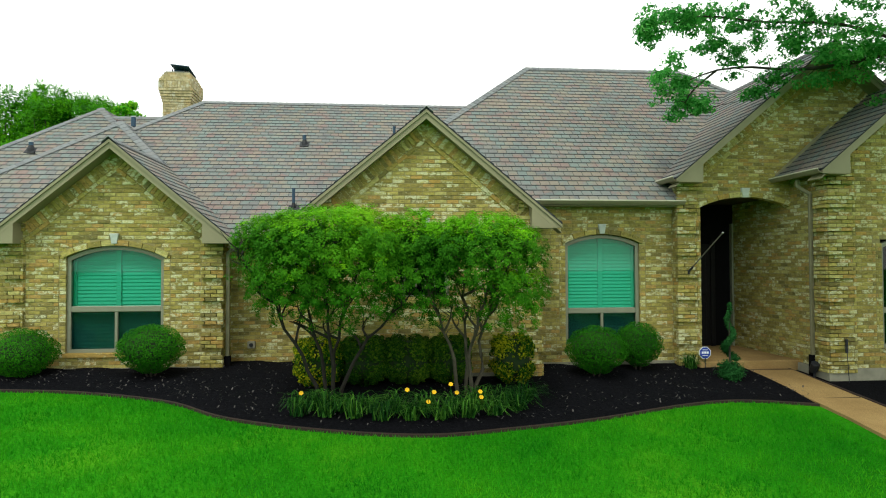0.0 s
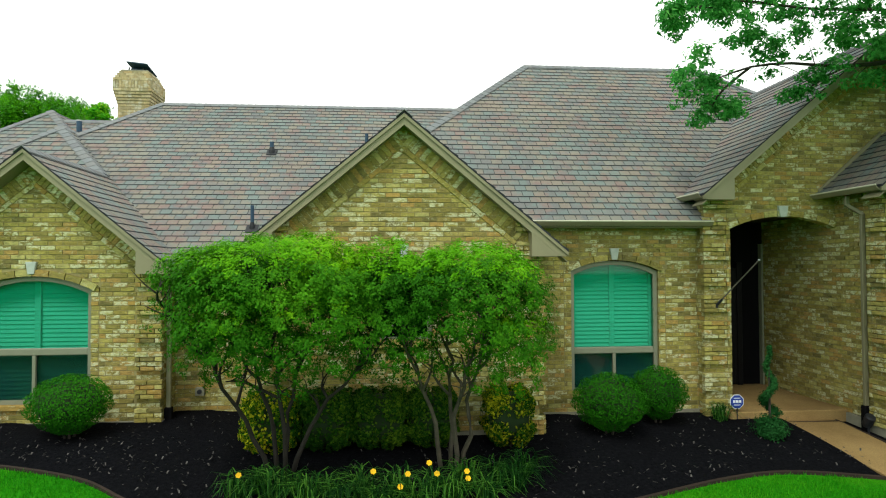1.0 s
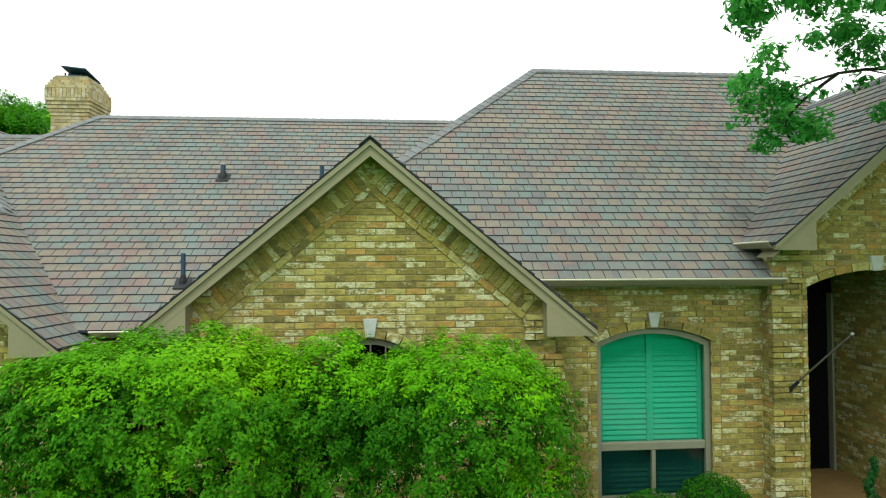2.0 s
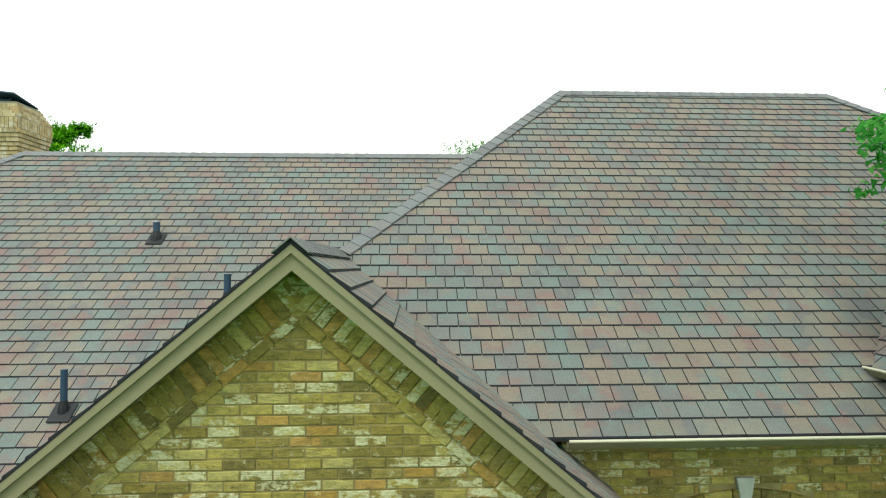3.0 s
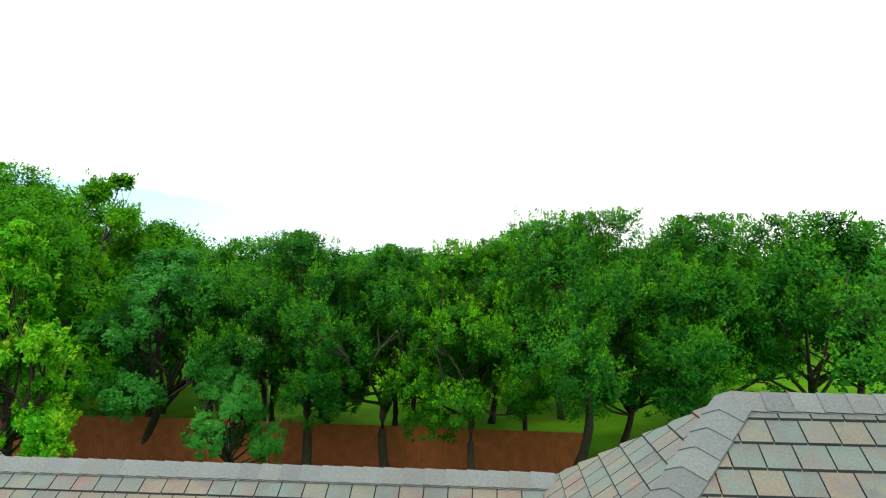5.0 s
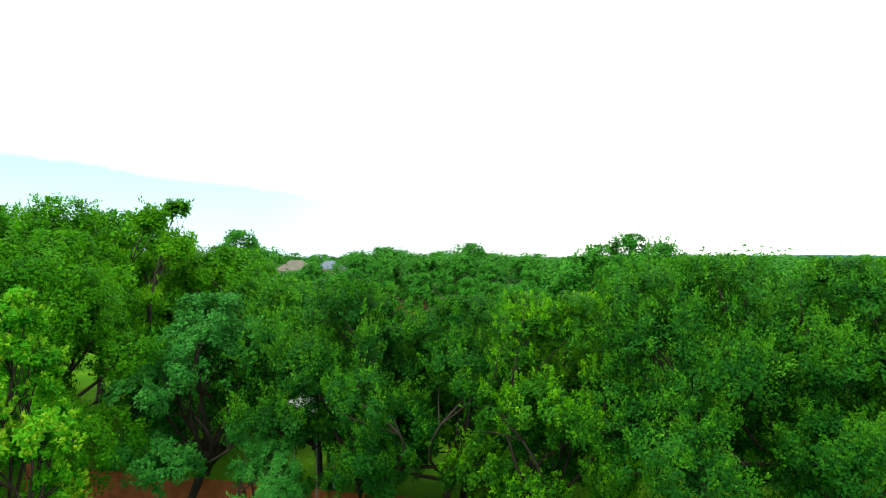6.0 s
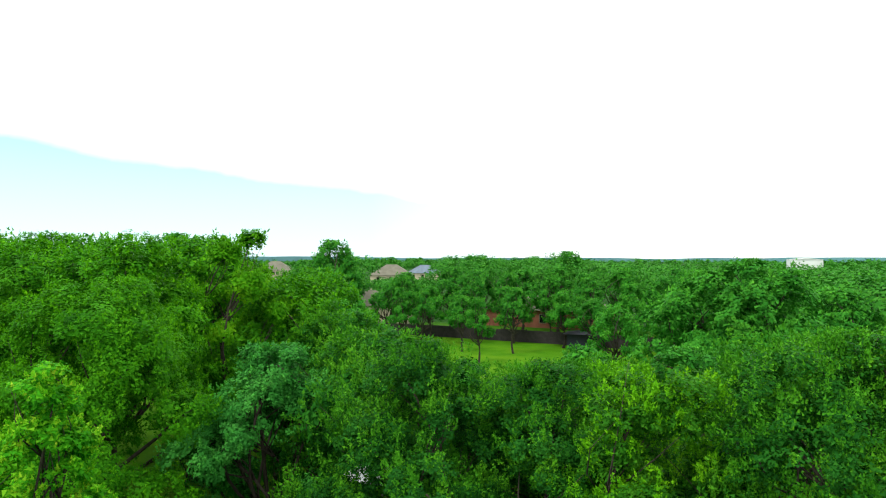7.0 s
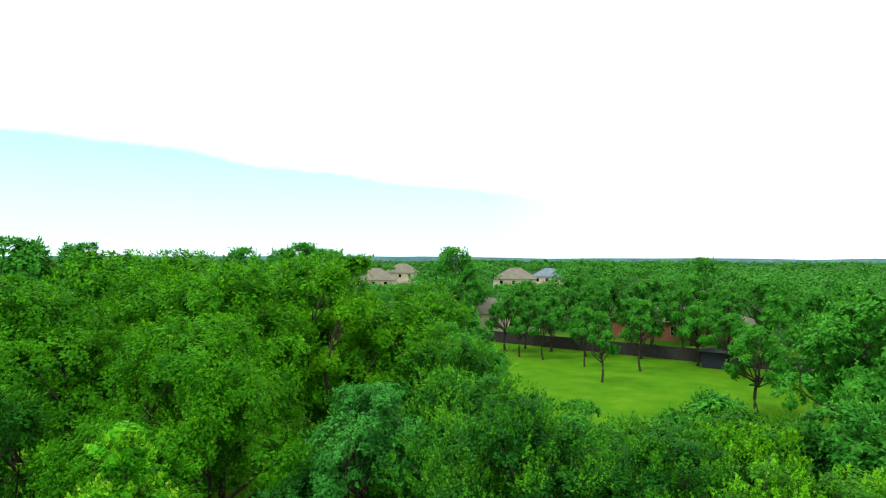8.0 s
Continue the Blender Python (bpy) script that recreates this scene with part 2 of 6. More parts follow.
BLIND = plain("blind_slat_paint", (0.82, 0.84, 0.80), 0.5, var=0.03, bump=0)
# near-black: shade of unlit rooms and porch put into colour; also black plastic
DARK = plain("interior_shade_black", (0.006, 0.006, 0.007), 0.95, spec=0.05)
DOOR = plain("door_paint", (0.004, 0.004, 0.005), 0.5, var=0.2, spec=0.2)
METAL = plain("dark_metal", (0.010, 0.012, 0.016), 0.6, 0.0)
PIPE = plain("vent_pipe", (0.022, 0.055, 0.10), 0.55)
LEAD = plain("pipe_cap", (0.35, 0.36, 0.36), 0.5, 0.4)
FOUND = plain("foundation", (0.24, 0.23, 0.17), 0.9, var=0.2, scale=5, bump=0.3)
GROUND, MULCH, CONCRETE = ground_mat(), mulch_mat(), concrete_mat()
EDGING = plain("edging", (0.020, 0.0105, 0.006), 0.8, var=0.3, scale=4, bump=0.3)
BARK = plain("bark", (0.040, 0.032, 0.024), 0.95, var=0.35, scale=7, bump=0.7)
BARK_PALE = plain("pale_bark", (0.075, 0.066, 0.045), 0.9, var=0.35, scale=9, bump=0.5)
FENCE = plain("fence_stain", (0.30, 0.085, 0.025), 0.8, var=0.25, scale=3, bump=0.3)
# shrub: young tips, plus top light and lower shade put into two colours
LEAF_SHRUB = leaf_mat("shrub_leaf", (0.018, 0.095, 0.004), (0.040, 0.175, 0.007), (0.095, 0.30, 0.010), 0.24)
LEAF_LIT_TIP = leaf_mat("shrub_lit_tip_leaf", (0.062, 0.23, 0.004), (0.125, 0.39, 0.008), (0.25, 0.54, 0.012), 0.30)
LEAF_BOX = leaf_mat("boxwood_leaf", (0.016, 0.095, 0.004), (0.033, 0.18, 0.007), (0.07, 0.28, 0.010), 0.25)
LEAF_YEL = leaf_mat("variegated_leaf", (0.02, 0.10, 0.005), (0.11, 0.24, 0.008), (0.66, 0.62, 0.02), spread=0.7)
LEAF_OAK = leaf_mat("oak_leaf", (0.0075, 0.064, 0.006), (0.018, 0.118, 0.010), (0.046, 0.205, 0.015), 0.18)
LEAF_ELM = leaf_mat("elm_leaf", (0.018, 0.115, 0.003), (0.042, 0.205, 0.005), (0.088, 0.33, 0.009), 0.18)
LEAF_FRESH = leaf_mat("fresh_elm_leaf", (0.014, 0.092, 0.004), (0.032, 0.16, 0.007), (0.080, 0.275, 0.013), 0.18)
LEAF_TEAL = leaf_mat("blue_green_leaf", (0.020, 0.13, 0.014), (0.044, 0.24, 0.030), (0.10, 0.38, 0.055), 0.18)
LEAF_LIME = leaf_mat("lime_leaf", (0.036, 0.24, 0.008), (0.080, 0.39, 0.012), (0.22, 0.53, 0.02), 0.30, spread=0.34)
LEAF_LIME_DEEP = leaf_mat("bright_elm_leaf", (0.035, 0.19, 0.005), (0.09, 0.34, 0.008), (0.20, 0.47, 0.012), 0.45)
# far oaks and woods: distance haze put into lighter leaf colours
LEAF_OAK_FAR = leaf_mat("far_oak_hazy_leaf", (0.018, 0.125, 0.010), (0.042, 0.232, 0.020), (0.095, 0.36, 0.034), 0.18)
LEAF_FAR = leaf_mat("far_woods_hazy_leaf", (0.022, 0.13, 0.014), (0.048, 0.228, 0.021), (0.095, 0.32, 0.030), 0.2)

# new leaves and lit crown tops: light put into paler leaf colours
TIP_ELM = leaf_mat("elm_lit_shoot_leaf", (0.044, 0.20, 0.003), (0.085, 0.32, 0.005), (0.15, 0.45, 0.008), 0.22)
TIP_OAK = leaf_mat("oak_lit_shoot_leaf", (0.026, 0.140, 0.007), (0.058, 0.245, 0.012), (0.13, 0.385, 0.017), 0.22)
TIP_FRESH = leaf_mat("fresh_lit_shoot_leaf", (0.052, 0.22, 0.004), (0.105, 0.35, 0.008), (0.20, 0.50, 0.013), 0.22)
TIP_TEAL = leaf_mat("blue_green_lit_shoot_leaf", (0.034, 0.19, 0.022), (0.070, 0.33, 0.042), (0.13, 0.46, 0.07), 0.22)
# far shoots: haze and crown-top light both put into the colour
TIP_FAR = leaf_mat("far_oak_hazy_lit_shoot_leaf", (0.034, 0.175, 0.012), (0.070, 0.30, 0.024), (0.13, 0.43, 0.038), 0.22)
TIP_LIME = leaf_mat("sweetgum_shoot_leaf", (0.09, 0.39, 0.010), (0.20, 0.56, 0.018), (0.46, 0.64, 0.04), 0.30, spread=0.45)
# darker variegated leaf: the middle hedge's shade is put into its colour
LEAF_YEL_SHADED = leaf_mat("shaded_variegated_leaf", (0.009, 0.045, 0.004), (0.024, 0.085, 0.006), (0.10, 0.19, 0.010), spread=0.5)
LEAF_EDGED = leaf_mat("gold_edged_leaf", (0.010, 0.05, 0.004), (0.030, 0.11, 0.006), (0.42, 0.42, 0.016), spread=0.55)
LEAF_LILY = leaf_mat("daylily_leaf", (0.007, 0.040, 0.007), (0.024, 0.105, 0.014), (0.090, 0.24, 0.030), 0.3, 0.5, 0.75)
LEAF_TOPIARY = leaf_mat("juniper_needle", (0.008, 0.05, 0.010), (0.017, 0.088, 0.020), (0.035, 0.14, 0.034), 0.2)
LEAF_GRASS = leaf_mat("grass_blade", (0.012, 0.165, 0.005), (0.029, 0.265, 0.006), (0.085, 0.36, 0.010), 0.3)
LEAF_OAK_NEAR = leaf_mat("front_oak_leaf", (0.030, 0.17, 0.026), (0.075, 0.36, 0.062), (0.19, 0.55, 0.12), 0.55, spread=0.4)


# ---- building blocks ----
def mesh_of(name, verts, faces, material, smooth=False):
    me = bpy.data.meshes.new(name)
    me.from_pydata([tuple(v) for v in verts], [], faces)
    me.materials.append(material)
    if smooth:
        me.polygons.foreach_set("use_smooth", [True] * len(me.polygons))
    me.update()
    return me


def quads_mesh(name, verts, per, material):
    """A mesh of many faces with the same corner count, from one array."""
    n = len(verts) // per
    me = bpy.data.meshes.new(name)
    me.vertices.add(len(verts))
    me.vertices.foreach_set("co", np.asarray(verts, dtype=np.float32).ravel())
    me.loops.add(n * per)
    me.loops.foreach_set("vertex_index", np.arange(n * per, dtype=np.int32))
    me.polygons.add(n)
    me.polygons.foreach_set("loop_start", np.arange(0, n * per, per, dtype=np.int32))
    me.materials.append(material)
    me.update(calc_edges=True)
    return me


def thing(name, label="", category="", group="", kind="", at=(0, 0, 0)):
    ob = new(name)
    ob.location = at
    return tagged(ob, label, category, group, kind)


def under(ob, parent):
    ob.parent = parent
    return ob


def part(name, bm, material, parent=None, label="", smooth=False):
    me = bpy.data.meshes.new(name)
    bmesh.ops.recalc_face_normals(bm, faces=bm.faces)
    bm.to_mesh(me)
    bm.free()
    me.materials.append(material)
    if smooth:
        me.polygons.foreach_set("use_smooth", [True] * len(me.polygons))
    ob = new(name, me)
    if parent:
        ob.parent = parent
    return tagged(ob, label)


def box(bm, lo, hi, m=None, bevel=0.0):
    c = bmesh.ops.create_cube(bm, size=1.0)["verts"]
    mid = [(a + b) / 2 for a, b in zip(lo, hi)]
    for v in c:
        v.co = Vector([mid[i] + v.co[i] * (hi[i] - lo[i]) for i in range(3)])
    if bevel:
        es = list({e for v in c for e in v.link_edges})
        r = bmesh.ops.bevel(bm, geom=es, offset=bevel, segments=1, affect="EDGES")
        c = list({v for f in r["faces"] for v in f.verts} | {v for v in c if v.is_valid})
    if m:
        bmesh.ops.transform(bm, matrix=m, verts=c)
    return c


def prism(bm, pts, thick, direction):
    """A flat outline pushed along a direction."""
    d = Vector(direction) * thick
    a = [bm.verts.new(p) for p in pts]
    b = [bm.verts.new(Vector(p) + d) for p in pts]
    bm.faces.new(a)
    bm.faces.new(b[::-1])
    for i in range(len(pts)):
        j = (i + 1) % len(pts)
        bm.faces.new((a[i], b[i], b[j], a[j]))


def tube(bm, pts, radii, sides=8):
    """A tapering tube along points."""
    rings = []
    for i, p in enumerate(pts):
        p = Vector(p)
        d = Vector(pts[min(i + 1, len(pts) - 1)]) - Vector(pts[max(i - 1, 0)])
        q = d.to_track_quat("Z", "Y")
        rings.append([bm.verts.new(p + q @ Vector((math.cos(a) * radii[i], math.sin(a) * radii[i], 0))) for a in [2 * math.pi * k / sides for k in range(sides)]])
    for r, s in zip(rings, rings[1:]):
        for k in range(sides):
            bm.faces.new((r[k], r[(k + 1) % sides], s[(k + 1) % sides], s[k]))
    bm.faces.new(rings[0][::-1])
    bm.faces.new(rings[-1])


def ground_z(x, y):
    """The ground's height: it falls gently from the house to the street side."""
    z = 0.24 - 0.012 * max(-12, min(12, x))
    if y < 11.6:
        z -= 0.1 * (11.6 - max(y, 6.0))
    if y < 6:
        z -= 0.03 * (6 - max(y, -20))
    if y > 22:
        z -= min(0.25, (y - 22) * 0.03)
    return z


BRICK_L, COURSE, JOINT = 0.203, 0.0677, 0.011
SLOPE = 0.836


# ---- ground, lawn sheet, bed and paths ----
BED_EDGE = [(-9.5, 10.5), (-7.5, 10.86), (-5.91, 10.76), (-4.59, 10.6), (-3.21, 10.12), (-2.24, 9.40), (-0.95, 8.89), (0.44, 8.64), (1.58, 8.83), (2.85, 9.16), (4.34, 9.70), (5.33, 9.88), (6.43, 9.66)]


def smooth_line(pts, step):
    """A Catmull-Rom line through points, at even steps."""
    out = []
    for i in range(len(pts) - 1):
        p0, p1, p2, p3 = [Vector(pts[max(0, min(len(pts) - 1, i + k))]) for k in (-1, 0, 1, 2)]
        n = max(2, int((p2 - p1).length / step))
        for k in range(n):
            t = k / n
            out.append(0.5 * ((2 * p1) + (p2 - p0) * t + (2 * p0 - 5 * p1 + 4 * p2 - p3) * t * t + (3 * p1 - p0 - 3 * p2 + p3) * t ** 3))
    out.append(Vector(pts[-1]))
    return out


def spaced(lo, hi, near, far_step):
    """Grid lines: fine within the near span and ever wider outside it."""
    vals = list(np.arange(near[0], near[1] + 0.01, far_step))
    s, v = far_step, near[1]
    while v < hi:
        s *= 1.35
        v += s
        vals.append(v)
    s, v = far_step, near[0]
    while v > lo:
        s *= 1.35
        v -= s
        vals.insert(0, v)
    return vals


def build_ground():
    xs, ys = spaced(-4000, 4000, (-16, 16), 0.5), spaced(-300, 4500, (-4, 40), 0.5)
    verts = [(x, y, ground_z(x, y)) for y in ys for x in xs]
    w = len(xs)
    faces = [(j * w + i, j * w + i + 1, (j + 1) * w + i + 1, (j + 1) * w + i) for j in range(len(ys) - 1) for i in range(w - 1)]
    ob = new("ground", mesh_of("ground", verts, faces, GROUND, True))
    tagged(ob, "mown green lawn ground running out to the horizon", "ground", kind="structure")


def build_bed():
    line = smooth_line(BED_EDGE, 0.15)
    verts, faces, rows = [], [], 14
    for p in line:
        for k in range(rows + 1):
            t = k / rows
            y = p.y + (13.2 - p.y) * t
            h = 0.02 + 0.05 * min(1, 4 * t) + 0.03 * noise.noise((p.x * 1.7, y * 1.7, 0)) + 0.012 * noise.noise((p.x * 9, y * 9, 3))
            verts.append((p.x, y, ground_z(p.x, y) + max(0.012, h)))
    n = rows + 1
    faces = [(i * n + k, (i + 1) * n + k, (i + 1) * n + k + 1, i * n + k + 1) for i in range(len(line) - 1) for k in range(rows)]
    bed = tagged(new("mulch_bed", mesh_of("mulch_bed", verts, faces, MULCH, True)), "black shredded mulch bed curving along the house front", "flower bed", kind="structure")
    # loose bark chips on it
    rng, chips = np.random.default_rng(4), []
    for _ in range(1500):
        p = line[int(rng.integers(len(line)))]
        y = p.y + 0.1 + (12.4 - p.y) * rng.random() ** 1.3
        x = p.x + rng.normal() * 0.1
        a, l, wd = rng.random() * 6.28, 0.008 + 0.014 * rng.random(), 0.005 + 0.006 * rng.random()
        c, s = math.cos(a), math.sin(a)
        z = ground_z(x, y) + 0.085 + 0.02 * rng.random()
        tilt = (rng.random() - 0.5) * 0.03
        for du, dv in ((-l, -wd), (l, -wd), (l, wd), (-l, wd)):
            chips.append((x + du * c - dv * s, y + du * s + dv * c, z + du / l * tilt))
    under(tagged(new("bark_chips", quads_mesh("bark_chips", chips, 4, plain("bark_chip", (0.070, 0.066, 0.064), 0.9, var=0.9, scale=14, spec=0.05))), kind="stuff"), bed)
    # edging strip
    bm = bmesh.new()
    prev = None
    for p in line:
        z = ground_z(p.x, p.y)
        ring = [bm.verts.new(q) for q in ((p.x, p.y - 0.025, z - 0.02), (p.x, p.y - 0.025, z + 0.035), (p.x, p.y + 0.02, z + 0.04), (p.x, p.y + 0.02, z - 0.02))]
        if prev:
            for k in range(4):
                bm.faces.new((prev[k], ring[k], ring[(k + 1) % 4], prev[(k + 1) % 4]))
        prev = ring
    tagged(part("bed_edging", bm, EDGING), "reddish brown steel edging between lawn and mulch", "edging", kind="structure")


def build_path():
    bm = bmesh.new()
    ys = list(np.arange(0.0, 12.01, 0.5))
    rows = []
    for y in ys:
        x0, x1 = (6.44, 7.30) if y > 9.6 else (6.44 - 0.02 * (9.6 - y) - 0.06 * max(0, 9.0 - y), 7.36 + 0.05 * (9.6 - y))
        rows.append([bm.verts.new((x, y, ground_z(x, y) + h)) for x, h in ((x0, -0.05), (x0, 0.045), (x1, 0.045), (x1, -0.05))])
    for a, b in zip(rows, rows[1:]):
        for k in range(3):
            bm.faces.new((a[k], b[k], b[k + 1], a[k + 1]))
    tagged(part("front_walk", bm, CONCRETE), "tan exposed aggregate concrete walk leading to the porch", "path", kind="structure")
    bm = bmesh.new()
    for y in (8.2, 9.9, 11.6):
        box(bm, (6.45, y, ground_z(7, y) + 0.03), (7.3, y + 0.012, ground_z(7, y) + 0.049))
    tagged(part("walk_joint", bm, EDGING), "dark joints across the walk", "joint", kind="structure")
    bm = bmesh.new()
    verts = [(7.33, 9.0), (7.33, 12.0), (7.52, 12.0), (7.52, 10.9), (14, 10.9), (14, 8.2), (8.2, 8.2)]
    prism(bm, [(x, y, ground_z(8, y) + 0.03) for x, y in verts], -0.1, (0, 0, 1))
    tagged(part("side_bed", bm, MULCH), "black mulch strip beside the walk", "flower bed", kind="structure")
    bm = bmesh.new()
    tube(bm, [(7.33, 12.0, ground_z(7.3, 12) + 0.03), (7.33, 10.5, ground_z(7.3, 10.5) + 0.03), (7.36, 9.0, ground_z(7.3, 9.0) + 0.03)], [0.035] * 3, 6)
    tagged(part("side_edging", bm, EDGING), "reddish brown edging between walk and mulch", "edging", kind="structure")
    bm = bmesh.new()
    box(bm, (5.62, 11.72, 0.0), (7.56, 14.0, 0.34), bevel=0.015)
    tagged(part("porch_floor", bm, CONCRETE), "tan concrete porch slab with one step", "porch", kind="structure")


build_ground()
build_bed()
build_path()


# ---- brick walls ----
def spans(base, cuts):
    """What is left of a span after cutting others out of it."""
    left = [base]
    for c in cuts:
        nxt = []
        for a, b in left:
            if c[1] <= a or c[0] >= b:
                nxt.append((a, b))
                continue
            if c[0] > a:
                nxt.append((a, c[0]))
            if c[1] < b:
                nxt.append((c[1], b))
        left = nxt
    return [(a, b) for a, b in left if b - a > 0.03]


def arch_span(x0, x1, z0, spring, rise):
    """The width of an arched opening at a height: of the hole itself, half way into its ring of bricks, and outside the ring."""
    half, mid = (x1 - x0) / 2, (x0 + x1) / 2
    rad = (half * half + rise * rise) / (2 * rise)
    cz = spring + rise - rad

    def width(z, grow):
        if z < z0 or z > spring + rise + grow:
            return None
        if z <= spring:
            return (x0, x1)
        w = math.sqrt(max(0.0, (rad + grow) ** 2 - (z - cz) ** 2))
        return (mid - w, mid + w)
    return width


BRICK_MESH = {}


def brick_mesh(length):
    key = round(length, 3)
    if key not in BRICK_MESH:
        bm = bmesh.new()
        h, c = COURSE - JOINT, 0.0035
        a = [bm.verts.new(p) for p in ((0, 0.035, 0), (length, 0.035, 0), (length, 0.035, h), (0, 0.035, h))]
        b = [bm.verts.new(p) for p in ((0, c, 0), (length, c, 0), (length, c, h), (0, c, h))]
        d = [bm.verts.new(p) for p in ((c, 0, c), (length - c, 0, c), (length - c, 0, h - c), (c, 0, h - c))]
        for r, s in ((a, b), (b, d)):
            for k in range(4):
                bm.faces.new((r[k], r[(k + 1) % 4], s[(k + 1) % 4], s[k]))
        bm.faces.new(d)
        bmesh.ops.recalc_face_normals(bm, faces=bm.faces)
        me = bpy.data.meshes.new("brick")
        bm.to_mesh(me)
        bm.free()
        me.materials.append(BRICK)
        BRICK_MESH[key] = me
    return BRICK_MESH[key]


PENDING_BRICKS = []


def brick_wall(name, label, m, z0, z1, outline, openings=(), quoins=(), near=(-9e9, 9e9), thick=0.2, seed=1):
    """A wall in its own frame: x along it, -y out of its face, z up; outline(z) gives its span. The bricks are laid at the end of the file."""
    core, core_spans = bmesh.new(), {}
    rows = int((z1 - z0) / COURSE) + 1
    laid = []
    rng = random.Random(seed)
    for r in range(rows):
        z = z0 + r * COURSE
        zm = z + COURSE / 2
        base = outline(zm)
        if not base or base[1] - base[0] < 0.03:
            continue
        cuts = [c for c in (o(zm, 0.06) for o in openings) if c]
        for a, b in spans(base, cuts):
            key = (round(a, 4), round(b, 4))
            if key in core_spans and core_spans[key][-1][1] == r:
                core_spans[key][-1][1] = r + 1
            else:
                core_spans.setdefault(key, []).append([r, r + 1])
        cuts = [c for c in (o(zm - 0.02, 0.11) for o in openings) if c]
        seams = [e for q in quoins for e in q] + [e for c in cuts for e in (c[0] - 0.115, c[1] + 0.115)]
        for a, b in spans(base, cuts):
            x = math.floor(a / BRICK_L) * BRICK_L - (BRICK_L / 2 if r % 2 else 0) - 0.004 * rng.random() + 0.05
            while x < b - 0.02:
                marks = [x - JOINT / 2] + sorted(e for e in seams if x < e < x + BRICK_L - JOINT) + [x + BRICK_L - JOINT / 2]
                for m0, m1 in zip(marks, marks[1:]):
                    lo, hi = max(m0 + JOINT / 2, a), min(m1 - JOINT / 2, b)
                    mid = (lo + hi) / 2
                    proud = 0.004 + 0.011 * rng.random() ** 1.5
                    if any(q0 <= mid <= q1 for q0, q1 in quoins):
                        proud += 0.072 if r % 6 > 1 else -0.004
                        if r % 6 > 1 and abs(lo - a) < 0.01:
                            lo -= 0.05
                        if r % 6 > 1 and abs(hi - b) < 0.01:
                            hi += 0.05
                    if hi - lo > 0.02:
                        laid.append((lo, hi, z, proud))
                x += BRICK_L
    for (a, b), runs in core_spans.items():
        for r0, r1 in runs:
            box(core, (a, 0.0, z0 + r0 * COURSE), (b, thick, z0 + r1 * COURSE))
    wall = part(name, core, MORTAR)
    wall.matrix_world = m
    tagged(wall, label, "wall", kind="structure")
    PENDING_BRICKS.append((wall, laid, near))
    return wall


def lay_bricks():
    for wall, laid, near in PENDING_BRICKS:
        full = [b for b in laid if abs(b[1] - b[0] - (BRICK_L - JOINT)) < 0.002 and near[0] <= b[2] <= near[1]]
        single = set(full[-300:])
        verts, faces = [], []
        for lo, hi, z, proud in laid:
            if (lo, hi, z, proud) in single:
                ob = new("brick", brick_mesh(BRICK_L - JOINT))
                ob.parent = wall
                ob.location = (lo, -proud, z + JOINT / 2)
                continue
            h, c, n = COURSE - JOINT, 0.0035, len(verts)
            zz = z + JOINT / 2
            for y, i in ((0.02, 0), (-proud + c, 0), (-proud, c)):
                verts += [(lo + i, y, zz + i), (hi - i, y, zz + i), (hi - i, y, zz + h - i), (lo + i, y, zz + h - i)]
            for r in (0, 4):
                for k in range(4):
                    faces.append((n + r + k, n + r + (k + 1) % 4, n + r + 4 + (k + 1) % 4, n + r + 4 + k))
            faces.append((n + 8, n + 9, n + 10, n + 11))
        ob = new("bricks", mesh_of("bricks", verts, faces, BRICK))
        ob.parent = wall
        tagged(ob, kind="stuff")


def front(y):
    return Matrix.Translation((0, y, 0))


def roof_limit(apex_x, apex_z, drop=0.13):
    """The span of a gable wall under its rakes at a height."""
    def f(z, lo, hi):
        half = (apex_z - drop - z) / SLOPE
        return (max(lo, apex_x - half), min(hi, apex_x + half)) if half > 0 else None
    return f


GL, GC, GE = (-4.72, 4.28), (0.603, 4.70), (8.27, 6.27)
WIN_L = dict(x0=-5.54, x1=-3.92, z0=0.62, spring=2.27, rise=0.19)
WIN_C = dict(x0=0.20, x1=0.99, z0=1.55, spring=2.56, rise=0.14)
WIN_R = dict(x0=3.265, x1=4.69, z0=0.60, spring=2.51, rise=0.16)
WIN_W = dict(x0=8.54, x1=10.1, z0=0.65, spring=2.45, rise=0.16)
ENTRY = dict(x0=5.78, x1=7.56, z0=0.0, spring=3.17, rise=0.19)
lim_l, lim_c, lim_e = roof_limit(*GL), roof_limit(*GC), roof_limit(*GE)

wall_l = brick_wall("wall_left_gable", "mottled tan and brown brick gable wall with raised corner quoins", front(12.07), 0.14, 4.2, lambda z: lim_l(z, -6.54, -2.94), [arch_span(**WIN_L)], [(-6.54, -6.2), (-3.28, -2.94)], seed=1)
wall_c = brick_wall("wall_center_gable", "mottled tan and brown brick gable wall behind the tall shrubs", front(11.22), 0.1, 4.6, lambda z: lim_c(z, -1.30, 2.51), [arch_span(**WIN_C)], [(-1.3, -0.96), (2.17, 2.51)], (2.2, 9), seed=2)
wall_r = brick_wall("wall_right", "tan and brown brick wall under a straight eave", front(12.18), 0.1, 3.2, lambda z: (2.5, 5.36), [arch_span(**WIN_R)], (), (1.2, 9), seed=3)
